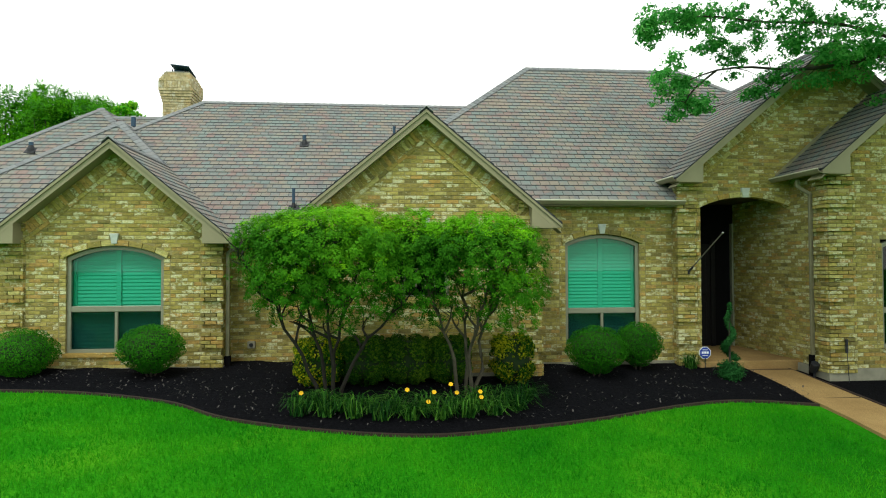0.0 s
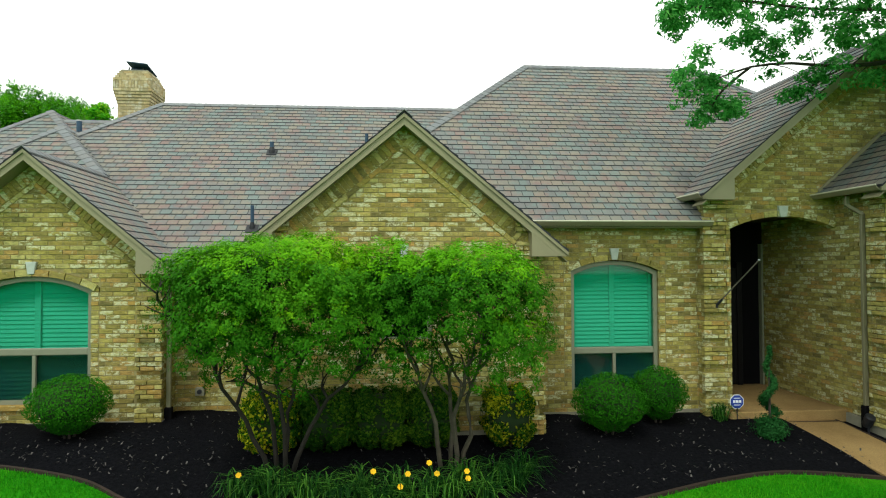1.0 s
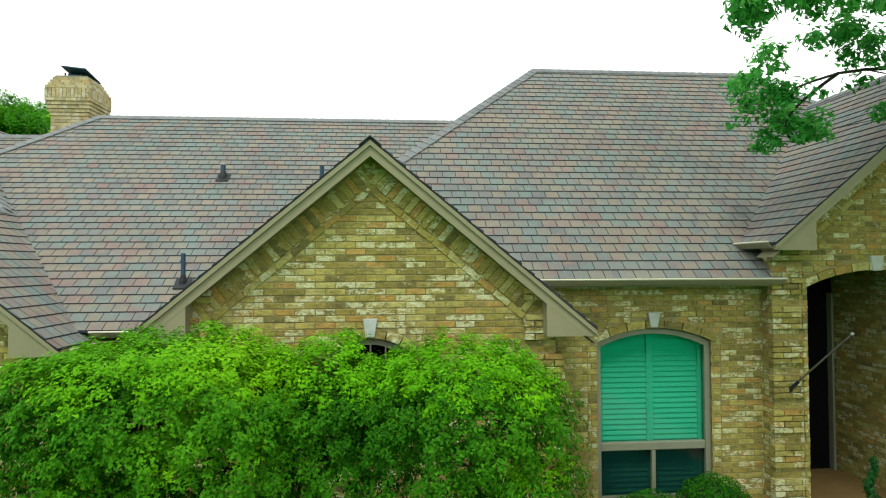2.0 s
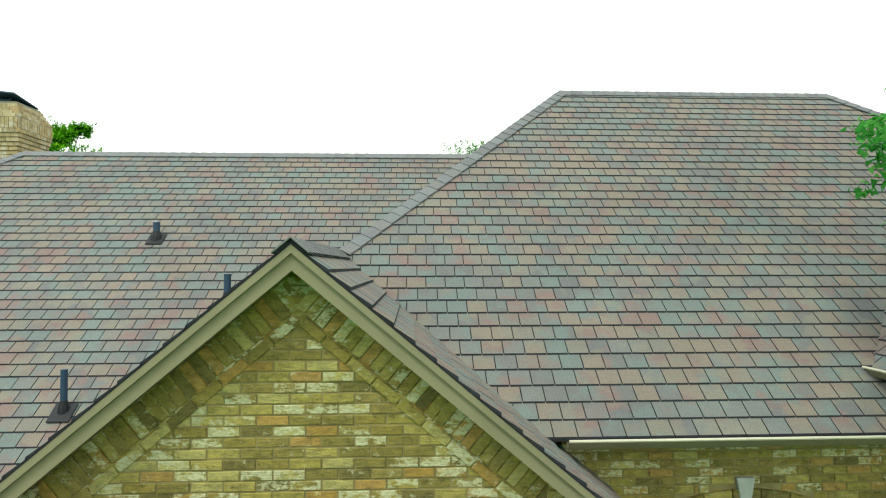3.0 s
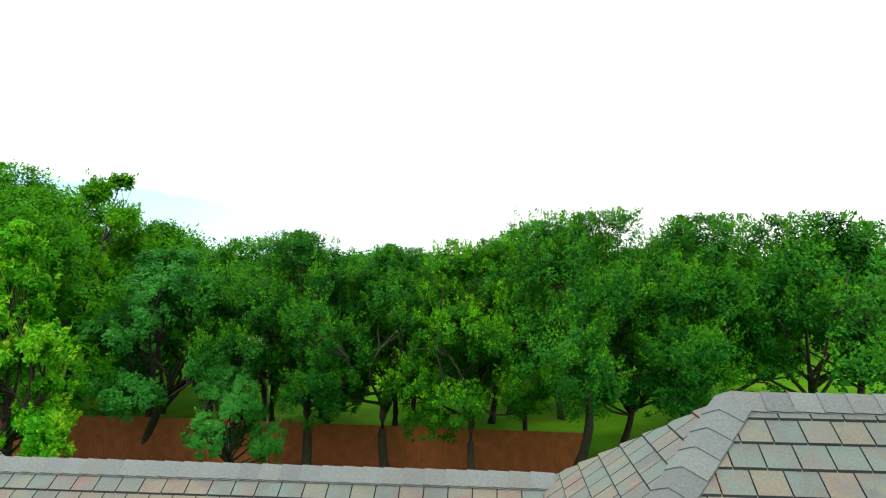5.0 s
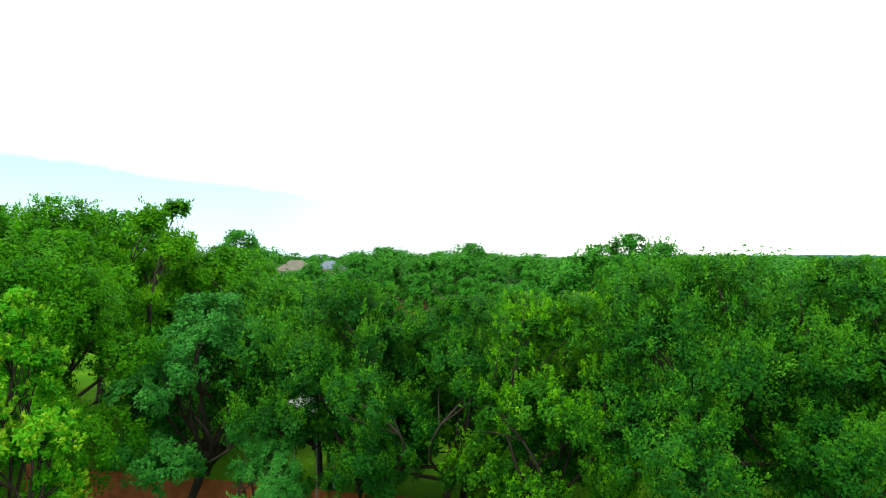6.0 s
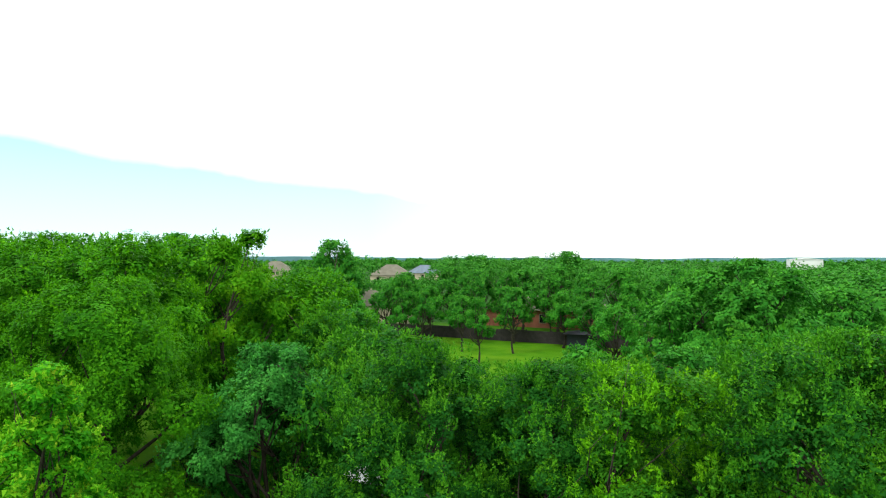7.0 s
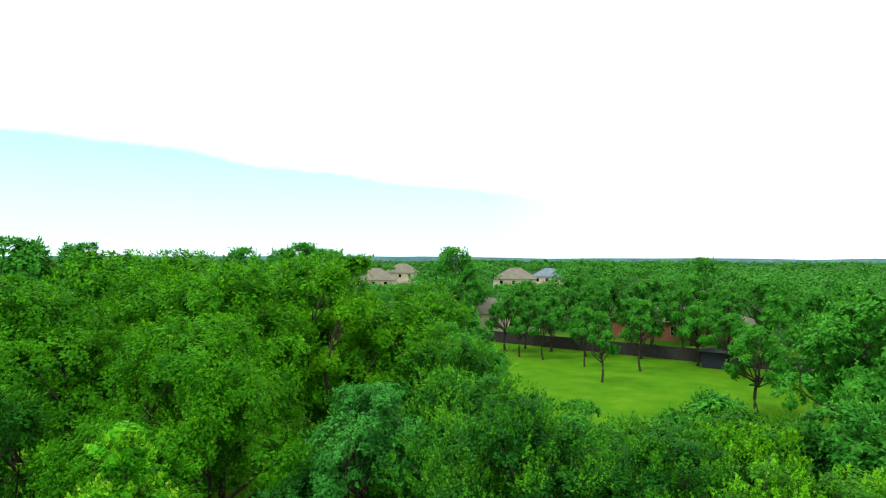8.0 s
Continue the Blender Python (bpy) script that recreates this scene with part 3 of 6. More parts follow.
wall_e = brick_wall("wall_entry", "brick entry gable wall with an arched opening", front(11.95), 0.1, 6.1, lambda z: lim_e(z, 5.34, 7.6 if z < 3.6 else 11.2), [arch_span(**ENTRY)], [(5.34, 5.72)], (2.0, 5), seed=4)
brick_wall("wall_wing_front", "brick wall of the projecting wing with raised quoins", front(10.92), 0.1, 6.0, lambda z: (max(7.55, 7.55 + (z - 3.65) / SLOPE), min(13.0, 13.0 - (z - 3.65) / SLOPE)) if z > 3.65 else (7.55, 13.0), [arch_span(**WIN_W)], [(7.55, 8.0)], (0, 3.5), seed=5)
side = Matrix(((0, 1, 0, 7.55), (-1, 0, 0, 0), (0, 0, 1, 0), (0, 0, 0, 1)))
brick_wall("wall_wing_side", "brick side wall beside the porch", side, 0.1, 3.75, lambda z: (-13.95, -10.92), (), [(-11.2, -10.92)], (0.3, 3), seed=6)
brick_wall("wall_recess", "brick wall set back between two gables", front(12.75), 0.14, 2.86, lambda z: (-2.95, -1.28), [arch_span(-2.05, -1.45, 1.72, 2.35, 0.1)], (), seed=7)
east = Matrix(((0, -1, 0, 0), (1, 0, 0, 0), (0, 0, 1, 0), (0, 0, 0, 1)))
brick_wall("wall_center_side", "short brick return of the center gable", Matrix.Translation((2.51, 0, 0)) @ east, 0.1, 2.9, lambda z: (11.23, 12.18), (), [(11.23, 11.4)], seed=8)
brick_wall("wall_left_return", "short brick return of the left gable", Matrix.Translation((-2.94, 0, 0)) @ east, 0.14, 2.6, lambda z: (12.08, 12.75), (), (), seed=9)
brick_wall("wall_far_left", "brick wall set back beside the left gable", front(12.6), 0.14, 2.7, lambda z: (-9.6, -6.5), (), (), seed=10)
west = Matrix(((0, 1, 0, 0), (-1, 0, 0, 0), (0, 0, 1, 0), (0, 0, 0, 1)))
brick_wall("wall_entry_return", "short brick return of the entry gable", Matrix.Translation((5.34, 0, 0)) @ west, 0.1, 3.5, lambda z: (-12.18, -11.96), (), (), seed=11)
brick_wall("wall_center_return", "short brick return behind the shrubs", Matrix.Translation((-1.30, 0, 0)) @ west, 0.1, 2.75, lambda z: (-12.75, -11.23), (), (), seed=12)


def plain_wall(name, label, lo, hi, material):
    bm = bmesh.new()
    box(bm, lo, hi)
    tagged(part(name, bm, material), label, "wall", kind="structure")


plain_wall("wall_back", "plain rear brick wall", (-9.6, 22.2, 0), (13, 22.4, 2.7), MORTAR)
plain_wall("wall_side_left", "plain brick side wall", (-9.6, 12.6, 0), (-9.4, 22.4, 2.7), MORTAR)
plain_wall("wall_side_right", "plain brick side wall", (12.8, 11.1, 0), (13, 22.4, 3.6), MORTAR)
# porch shade is put into the near-black back wall and dark brown ceiling
plain_wall("wall_porch_back", "porch wall beside the front door with shade painted near black", (5.4, 13.95, 0.3), (7.75, 14.1, 3.5), DARK)
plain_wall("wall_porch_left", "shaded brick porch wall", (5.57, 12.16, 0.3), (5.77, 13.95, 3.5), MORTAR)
plain_wall("ceiling_porch", "porch ceiling with shade painted in dark brown", (5.5, 12.15, 3.42), (7.75, 14.1, 3.5), plain("porch_ceiling_shade", (0.055, 0.045, 0.03), 0.7))

for nm, lo, hi in (("foundation_left", (-6.6, 12.03, 0.0), (-2.9, 12.2, 0.36)), ("foundation_center", (-1.33, 11.18, 0.0), (2.55, 11.35, 0.3)), ("foundation_right", (2.52, 12.14, 0.0), (5.35, 12.3, 0.31)),
                   ("foundation_wing", (7.5, 10.87, 0.0), (13, 11.0, 0.31)), ("foundation_side", (7.5, 11.0, 0.0), (7.6, 13.95, 0.3))):
    bm = bmesh.new()
    box(bm, lo, hi)
    tagged(part(nm, bm, FOUND), "exposed grey concrete foundation under the brick", "foundation", kind="structure")


def arch_bricks(parent, y, x0, x1, spring, rise, proud=0.035, depth=0.105):
    """A ring of brick headers over an arched opening."""
    half, mid = (x1 - x0) / 2, (x0 + x1) / 2
    rad = (half * half + rise * rise) / (2 * rise)
    cz = spring + rise - rad
    a = math.asin(min(1, half / rad)) + 0.03
    n = max(6, int(2 * a * rad / 0.205))
    for ring in (0,):
        for k in range(n):
            t0, t1 = -a + 2 * a * k / n, -a + 2 * a * (k + 1) / n
            g = 0.012 / rad / 2
            bm = bmesh.new()
            steps = [t0 + g + (t1 - t0 - 2 * g) * i / 2 for i in range(3)]
            r0, r1 = rad + 0.012, rad + depth
            pts = [(mid + math.sin(t) * r0, y - proud, cz + math.cos(t) * r0) for t in steps] + [(mid + math.sin(t) * r1, y - proud, cz + math.cos(t) * r1) for t in steps[::-1]]
            prism(bm, pts, proud + 0.15, (0, 1, 0))
            b = part("brick", bm, BRICK)
            b.parent = parent
            b.matrix_parent_inverse = parent.matrix_world.inverted()


def keystone(x, y, z0, z1, w0, w1):
    bm = bmesh.new()
    prism(bm, [(x - w0 / 2, y, z0), (x + w0 / 2, y, z0), (x + w1 / 2, y, z1), (x - w1 / 2, y, z1)], 0.09, (0, 1, 0))
    bmesh.ops.bevel(bm, geom=list(bm.edges), offset=0.006, segments=1, affect="EDGES")
    tagged(part("keystone", bm, KEYSTONE), "pale cast stone keystone set in the brick arch", "keystone", "window keystones")


bpy.context.view_layer.update()
arch_bricks(wall_l, 12.07, WIN_L["x0"], WIN_L["x1"], WIN_L["spring"], WIN_L["rise"])
arch_bricks(wall_c, 11.22, WIN_C["x0"], WIN_C["x1"], WIN_C["spring"], WIN_C["rise"])
arch_bricks(wall_r, 12.18, WIN_R["x0"], WIN_R["x1"], WIN_R["spring"], WIN_R["rise"])
arch_bricks(wall_e, 11.95, ENTRY["x0"], ENTRY["x1"], ENTRY["spring"], ENTRY["rise"])
keystone(-4.74, 12.02, 2.50, 2.68, 0.09, 0.15)
keystone(0.595, 11.17, 2.72, 2.91, 0.09, 0.15)
keystone(3.965, 12.13, 2.69, 2.87, 0.09, 0.15)
keystone(6.655, 11.90, 3.36, 3.54, 0.11, 0.17)


# ---- roofs ----
TURN_OF = {"front": 0, "left": -90, "right": 90, "back": 180}
EXPO, TAB = 0.167, 0.182
PENDING_TABS = []


def clip(poly, a, b, c):
    """The part of a convex outline where a*x + b*y <= c."""
    out = []
    for i, p in enumerate(poly):
        q = poly[(i + 1) % len(poly)]
        dp, dq = a * p[0] + b * p[1] - c, a * q[0] + b * q[1] - c
        if dp <= 0:
            out.append(p)
        if dp * dq < 0:
            t = dp / (dp - dq)
            out.append((p[0] + (q[0] - p[0]) * t, p[1] + (q[1] - p[1]) * t))
    return out


def area(poly):
    return abs(sum(p[0] * q[1] - q[0] * p[1] for p, q in zip(poly, poly[1:] + poly[:1]))) / 2


def roof_plane(name, label, facing, ref, outlines, slope=SLOPE, near=None):
    """A sloping roof plane that falls to its facing side. ref: (eave coordinate in plan, height there); outlines: convex plan outlines."""
    turn = Matrix.Rotation(radians(TURN_OF[facing]), 4, "Z")
    inv = turn.inverted()
    w0 = {"front": ref[0], "left": ref[0], "right": -ref[0], "back": -ref[0]}[facing]

    def height(w):
        return ref[1] + slope * (w - w0)

    bm = bmesh.new()
    for o in outlines:
        loc = [inv @ Vector((x, y, 0)) for x, y in o]
        prism(bm, [(p.x, p.y, height(p.y)) for p in loc], -0.014, (0, 0, 1))
    roof = part(name, bm, FELT)
    roof.matrix_world = turn
    tagged(roof, label, "roof", kind="structure")
    run = EXPO / math.sqrt(1 + slope * slope)
    rng = random.Random(len(name) * 7 + int(ref[1] * 100))
    wmin = min((inv @ Vector((x, y, 0))).y for o in outlines for x, y in o)
    for o in outlines:
        loc = [(p.x, p.y) for p in (inv @ Vector((x, y, 0)) for x, y in o)]
        lo_w, hi_w = min(p[1] for p in loc), max(p[1] for p in loc)
        for r in range(int((lo_w - wmin) / run), int((hi_w - wmin) / run) + 1):
            wa = wmin + r * run
            band = clip(clip(loc, 0, -1, -(wa - 0.004)), 0, 1, wa + run * 1.12)
            if len(band) < 3:
                continue
            ua, ub = min(p[0] for p in band), max(p[0] for p in band)
            off = (r * 0.5 + 0.04 * math.sin(r * 2.3)) % 1.0
            k = math.floor(ua / TAB - off)
            while (k + off) * TAB < ub:
                u0, u1 = (k + off) * TAB + 0.0045, (k + 1 + off) * TAB - 0.0045
                piece = clip(clip(band, -1, 0, -u0), 1, 0, u1)
                k += 1
                if len(piece) < 3 or area(piece) < 0.0008:
                    continue
                whole = len(piece) == 4 and area(piece) > (u1 - u0) * run * 1.08
                PENDING_TABS.append((roof, slope, wa, run, piece, whole, u0, height(wa), 0.002 * rng.random(), near))
    return roof


def lay_tabs():
    shared = {}
    groups = {}
    for t in PENDING_TABS:
        groups.setdefault(t[0].name, []).append(t)
    for tabs in groups.values():
        roof, near = tabs[0][0], tabs[0][9]
        butt = 0.022 if roof.name == "roof_center_right" else 0.0155
        verts, faces, kinds, count = [], [], [], 0
        for roof, slope, wa, run, piece, whole, u0, z, jit, near in tabs:
            def lift(w):
                t = (w - wa) / run
                return butt * (1 - t) + 0.003 + jit
            if whole and near and count < 300 and near[0] <= u0 <= near[1] and near[2] <= wa <= near[3]:
                key = (round(slope, 3), round(run, 4), butt)
                if key not in shared:
                    w = TAB - 0.009
                    ring = [(0, -0.004), (w, -0.004), (w, run * 1.12), (0, run * 1.12)]
                    v = [(a, b, slope * b + butt * (1 - b / run) + 0.003) for a, b in ring] + [(a, b, slope * b - 0.004) for a, b in ring]
                    shared[key] = mesh_of("shingle", v, [(0, 1, 2, 3)] + [(i, i + 4, (i + 1) % 4 + 4, (i + 1) % 4) for i in range(4)], SHINGLE)
                    shared[key].materials.append(SHINGLE_EDGE_SHADE)
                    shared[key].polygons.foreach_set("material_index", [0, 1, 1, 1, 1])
                ob = new("shingle", shared[key])
                ob.parent = roof
                ob.location = (u0, wa, z + jit)
                count += 1
                continue
            n, m = len(verts), len(piece)
            verts += [(a, b, z + slope * (b - wa) + lift(b)) for a, b in piece] + [(a, b, z + slope * (b - wa) - 0.004) for a, b in piece]
            faces.append(tuple(range(n, n + m)))
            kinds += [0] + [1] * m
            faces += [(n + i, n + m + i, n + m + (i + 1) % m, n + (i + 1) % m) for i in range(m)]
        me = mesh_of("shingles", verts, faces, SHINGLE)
        me.materials.append(SHINGLE_EDGE_SHADE)
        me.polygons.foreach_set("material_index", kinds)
        ob = new("shingles", me)
        ob.parent = roof
        tagged(ob, kind="stuff")


def cap_line(name, label, a, b, side_a, side_b, step=0.16, half=0.145):
    """Overlapping bent cap shingles from the low end a to the high end b; the sides are the unit falls to each side."""
    a, b, sa, sb = Vector(a), Vector(b), Vector(side_a).normalized(), Vector(side_b).normalized()
    d = (b - a).normalized()
    sa, sb = (sa - d * sa.dot(d)).normalized(), (sb - d * sb.dot(d)).normalized()
    up = (-(sa + sb)).normalized()
    if up.z < 0:
        up = -up
    n = max(1, int((b - a).length / step))
    holder = thing(name, label, "ridge cap", kind="structure")
    for k in range(n):
        p = a + d * ((b - a).length * k / n)
        q = p + d * ((b - a).length / n * 1.15)
        bm = bmesh.new()
        lo, hi, th = up * 0.034, up * 0.025, up * 0.012
        rows = []
        for base, l in ((p, lo), (q, hi)):
            rows.append([bm.verts.new(v) for v in (base + sa * half + l, base + sa * half * 0.35 + l * 1.05, base + l * 0.95, base + sb * half * 0.35 + l * 1.05, base + sb * half + l)])
            rows.append([bm.verts.new(v) for v in (base + sa * half + l - th, base + sa * half * 0.35 + l - th, base + l - th, base + sb * half * 0.35 + l - th, base + sb * half + l - th)])
        for r, s in ((0, 2), (1, 3), (0, 1), (2, 3)):
            for i in range(4):
                bm.faces.new((rows[r][i], rows[r][i + 1], rows[s][i + 1], rows[s][i]))
        c = part("cap_shingle", bm, CAP)
        c.parent = holder


S = SLOPE
ROOF_LABEL = "weathered multicolour composition shingle roof in tan, grey and rust"
R0, R1 = (11.85, 3.27), (16.467, 3.27 + S * 4.617)
roof_plane("roof_right_front", ROOF_LABEL, "front", R0, [[(-1.1, 11.85), (5.42, 11.85), (5.42, 16.467), (3.506, 16.467)], [(5.42, 12.45), (11.6, 12.45), (7.57, 16.467), (5.42, 16.467)]], near=(1.2, 5.0, 12.6, 15.6))
ZL = GC[1] - S * (GC[0] + 1.67)
roof_plane("roof_hip_left", ROOF_LABEL, "left", (-1.67, ZL), [[(-1.67, 10.953), (0.603, 10.953), (0.603, 13.56), (-1.67, 13.56)], [(-1.67, 13.5), (0.603, 13.56), (3.506, 16.467), (-1.0, 20.97), (-1.67, 20.97)]], near=(-18, -13, -1, 4))
roof_plane("roof_center_right", ROOF_LABEL, "right", (2.873, ZL), [[(0.603, 10.953), (2.313, 10.953), (2.313, 11.86), (0.603, 13.57)], [(2.313, 10.953), (2.873, 10.953), (2.873, 12.15), (2.313, 12.15)]], near=(10, 14, -3, 0))
SL = 0.74
L0 = (12.45, 6.33 - SL * (17.365 - 12.45))
roof_plane("roof_left_front", ROOF_LABEL, "front", L0, [[(-6.9, 12.45), (3.2, 12.45), (3.2, 17.365), (-4.723, 17.365), (-6.9, 15.0)]], slope=SL, near=(-3.2, 1.5, 13.6, 17.2))
roof_plane("roof_left_back", ROOF_LABEL, "back", (22.28, 6.33 - SL * 4.915), [[(-4.723, 17.365), (3.2, 17.365), (3.2, 22.28), (-9.0, 22.28)]], slope=SL)
roof_plane("roof_right_back", ROOF_LABEL, "back", (22.28, R1[1] - S * 5.813), [[(3.506, 16.467), (7.57, 16.467), (13.38, 22.28), (-2.3, 22.28)]])
roof_plane("roof_right_side", ROOF_LABEL, "right", (12.19, 3.27), [[(7.57, 16.467), (12.19, 11.85), (12.19, 21.08)]])
roof_plane("roof_left_end", ROOF_LABEL, "left", (-8.9, 6.33 - S * 4.177), [[(-4.723, 17.365), (-8.9, 21.5), (-8.9, 13.2)]])
ZG = GL[1] - S * 2.04
roof_plane("roof_gable_left_right", ROOF_LABEL, "right", (-2.68, ZG), [[(-4.72, 11.723), (-2.68, 11.723), (-2.68, 12.9), (-4.72, 14.9)], [(-6.07, 15.67), (-4.72, 14.32), (-3.6, 14.32), (-5.0, 18.5), (-6.07, 18.5)]])
roof_plane("roof_gable_left_left", ROOF_LABEL, "left", (-6.76, ZG), [[(-6.76, 11.723), (-4.72, 11.723), (-4.72, 14.5), (-6.76, 12.5)]])
PB = (-6.07, 15.67, GL[1] + S * 1.35)
roof_plane("roof_wing_left_front", ROOF_LABEL, "front", (12.25, PB[2] - S * 3.42), [[(-9.49, 12.25), (-2.65, 12.25), (-6.07, 15.67)]])
roof_plane("roof_wing_left_side", ROOF_LABEL, "left", (-9.49, PB[2] - S * 3.42), [[(-9.49, 12.25), (-6.07, 15.67), (-6.07, 18.4), (-9.49, 18.4)]])
PA = (-7.9, 19.0, 6.5)
roof_plane("roof_rear_left_front", ROOF_LABEL, "front", (14.6, PA[2] - S * 4.4), [[(-12.3, 14.6), (-3.5, 14.6), (-7.9, 19.0)]])
roof_plane("roof_rear_link_front", ROOF_LABEL, "front", (16.2, 6.22 - S * 2.6), [[(-8.2, 16.2), (-3.4, 16.2), (-3.4, 18.8), (-8.2, 18.8)]])
roof_plane("roof_rear_left_right", ROOF_LABEL, "right", (-3.5, PA[2] - S * 4.4), [[(-7.9, 19.0), (-3.5, 14.6), (-3.5, 22.3), (-7.9, 22.3)]])
roof_plane("roof_rear_left_left", ROOF_LABEL, "left", (-12.3, PA[2] - S * 4.4), [[(-12.3, 14.6), (-7.9, 19.0), (-7.9, 22.3), (-12.3, 22.3)]])
ZE = GE[1] - S * 3.1
roof_plane("roof_entry_left", ROOF_LABEL, "left", (5.17, ZE), [[(5.17, 11.583), (8.27, 11.583), (8.27, 15.6), (5.17, 12.7)]])
roof_plane("roof_entry_right", ROOF_LABEL, "right", (11.37, ZE), [[(8.27, 11.583), (11.37, 11.583), (11.37, 12.7), (8.27, 15.6)]])
ZW = 3.70
roof_plane("roof_wing_left", ROOF_LABEL, "left", (7.2, ZW), [[(7.2, 10.523), (10.3, 10.523), (10.3, 11.95), (7.2, 11.95)]])
roof_plane("roof_wing_right", ROOF_LABEL, "right", (13.4, ZW), [[(10.3, 10.523), (13.4, 10.523), (13.4, 12.0), (10.3, 12.0)]])

CAPL = "grey overlapping cap shingles along the roof line"
FF, FL, FR, FB = (0, -1, -S), (-1, 0, -S), (1, 0, -S), (0, 1, -S)
cap_line("hip_cap_right", CAPL, (0.603, 13.56, GC[1]), (3.506, 16.467, R1[1]), FL, FF)
cap_line("ridge_cap_right", CAPL, (3.506, 16.467, R1[1]), (7.57, 16.467, R1[1]), FF, FB)
cap_line("hip_cap_right_end", CAPL, (9.5, 14.53, R1[1] - S * 1.93), (7.57, 16.467, R1[1]), FR, FF)
cap_line("ridge_cap_left", CAPL, (-4.723, 17.365, 6.33), (2.5, 17.365, 6.33), (0, -1, -SL), (0, 1, -SL))
cap_line("ridge_cap_center", CAPL, (0.603, 10.93, GC[1]), (0.603, 13.5, GC[1]), FL, FR)
cap_line("hip_cap_left", CAPL, (-6.9, 14.9, 4.51), (-4.723, 17.365, 6.33), FL, (0, -1, -SL))
cap_line("ridge_cap_gable_left", CAPL, (-4.72, 11.70, GL[1]), (-4.72, 14.3, GL[1]), FL, FR)
cap_line("hip_cap_wing", CAPL, (-4.72, 14.32, GL[1]), PB, FR, FF)
cap_line("hip_cap_wing_left", CAPL, (-9.44, 12.3, PB[2] - S * 3.37), PB, FL, FF)
cap_line("ridge_cap_wing", CAPL, (-6.07, 18.3, PB[2]), PB, FL, FR)
cap_line("hip_cap_rear", CAPL, (-12.2, 14.7, PA[2] - S * 4.3), PA, FL, FF)
cap_line("hip_cap_rear_right", CAPL, (-5.6, 16.7, PA[2] - S * 2.3), PA, FR, FF)
cap_line("ridge_cap_link", CAPL, (-7.5, 18.8, 6.22), (-3.5, 18.8, 6.22), FF, FB)
cap_line("ridge_cap_entry", CAPL, (8.27, 11.56, GE[1]), (8.27, 15.4, GE[1]), FL, FR)


def gable_trim(ax, az, half, y_front, y_wall, label="olive tan painted wooden rake board"):
    """The rake boards, soffits and boxed returns of a gable."""
    for s, nm in ((-1, "left"), (1, "right")):
        def at(d, drop):
            return (ax + s * d, az - S * d - drop)
        holder = thing("rake_trim", label + " with a boxed eave return", "fascia", "gable rakes")
        x0, z0 = at(0, 0.0)
        x1, z1 = at(half, 0.0)
        bm = bmesh.new()
        prism(bm, [(x0, y_front, z0 - 0.03), (x1, y_front, z1 - 0.03), (x1, y_front, z1 - 0.07), (x1 - s * 0.12, y_front, z1 - 0.073), (x0, y_front, z0 - 0.172)], 0.03, (0, 1, 0))
        part("fascia_board", bm, TRIM, holder)
        bm = bmesh.new()
        prism(bm, [(x0, y_front - 0.025, z0 - 0.004), (x1, y_front - 0.025, z1 - 0.004), (x1, y_front - 0.025, z1 - 0.068), (x0, y_front - 0.025, z0 - 0.068)], 0.025, (0, 1, 0))
        part("shingle_moulding", bm, TRIM, holder)
        bm = bmesh.new()
        prism(bm, [(x0, y_front + 0.03, z0 - 0.14), (x1, y_front + 0.03, z1 - 0.14), (x1, y_front + 0.03, z1 - 0.155), (x0, y_front + 0.03, z0 - 0.155)], y_wall - y_front - 0.02, (0, 1, 0))
        part("soffit", bm, TRIM, holder)
        bm = bmesh.new()
        zb = z1 - 0.075
        xi, zi = at(half - 0.51, 0.155)
        xo, zo = at(half - 0.10, 0.0)
        prism(bm, [(x1 - s * 0.0, y_front + 0.003, z1 - 0.05), (x1 - s * 0.10, y_front + 0.003, zb), (xi, y_front + 0.003, zb), (xi, y_front + 0.003, zi)], y_wall - y_front - 0.01, (0, 1, 0))
        part("eave_return", bm, TRIM, holder)


gable_trim(GL[0], GL[1], 2.04, 11.75, 12.07)
gable_trim(GC[0], GC[1], 2.27, 10.98, 11.22)
gable_trim(GE[0], GE[1], 3.1, 11.61, 11.95)
gable_trim(10.3, ZW + S * 3.1, 3.1, 10.55, 10.92)


bm = bmesh.new()
prism(bm, [(7.26, 11.90, ZW + 0.03), (8.34, 11.90, ZW + S * 1.14 + 0.03), (8.34, 11.90, ZW + S * 1.14 + 0.10), (7.26, 11.90, ZW + 0.10)], 0.035, (0, 1, 0))
tagged(part("roof_flashing_board", bm, TRIM), "olive tan painted board where the wing roof meets brick", "trim", kind="structure")


def rake_bricks(wall, ax, az, y, dist, n_skip, lo_d, hi_d):
    """A stepped course of bricks along each rake of a gable."""
    for s in (-1, 1):
        ang = math.atan(S)
        d = lo_d
        while d < hi_d:
            x, z = ax + s * d, az - S * d
            for off, h, proud, wdt in ((dist, 0.19, 0.016, 0.066), (dist + 0.205, 0.055, 0.03, None)):
                if wdt is None:
                    continue
                m = Matrix.Translation((x, y, z)) @ Matrix.Rotation(s * ang, 4, "Y")
                bm = bmesh.new()
                box(bm, (-wdt / 2, -proud - 0.003 * (s > 0), -off - h), (wdt / 2, 0.02, -off), m, 0.003)
                b = part("brick", bm, BRICK)
                b.parent = wall
                b.matrix_parent_inverse = wall.matrix_world.inverted()
            d += 0.075 * math.cos(ang)
        d = lo_d + 0.10
        while d < hi_d:
            x, z = ax + s * d, az - S * d
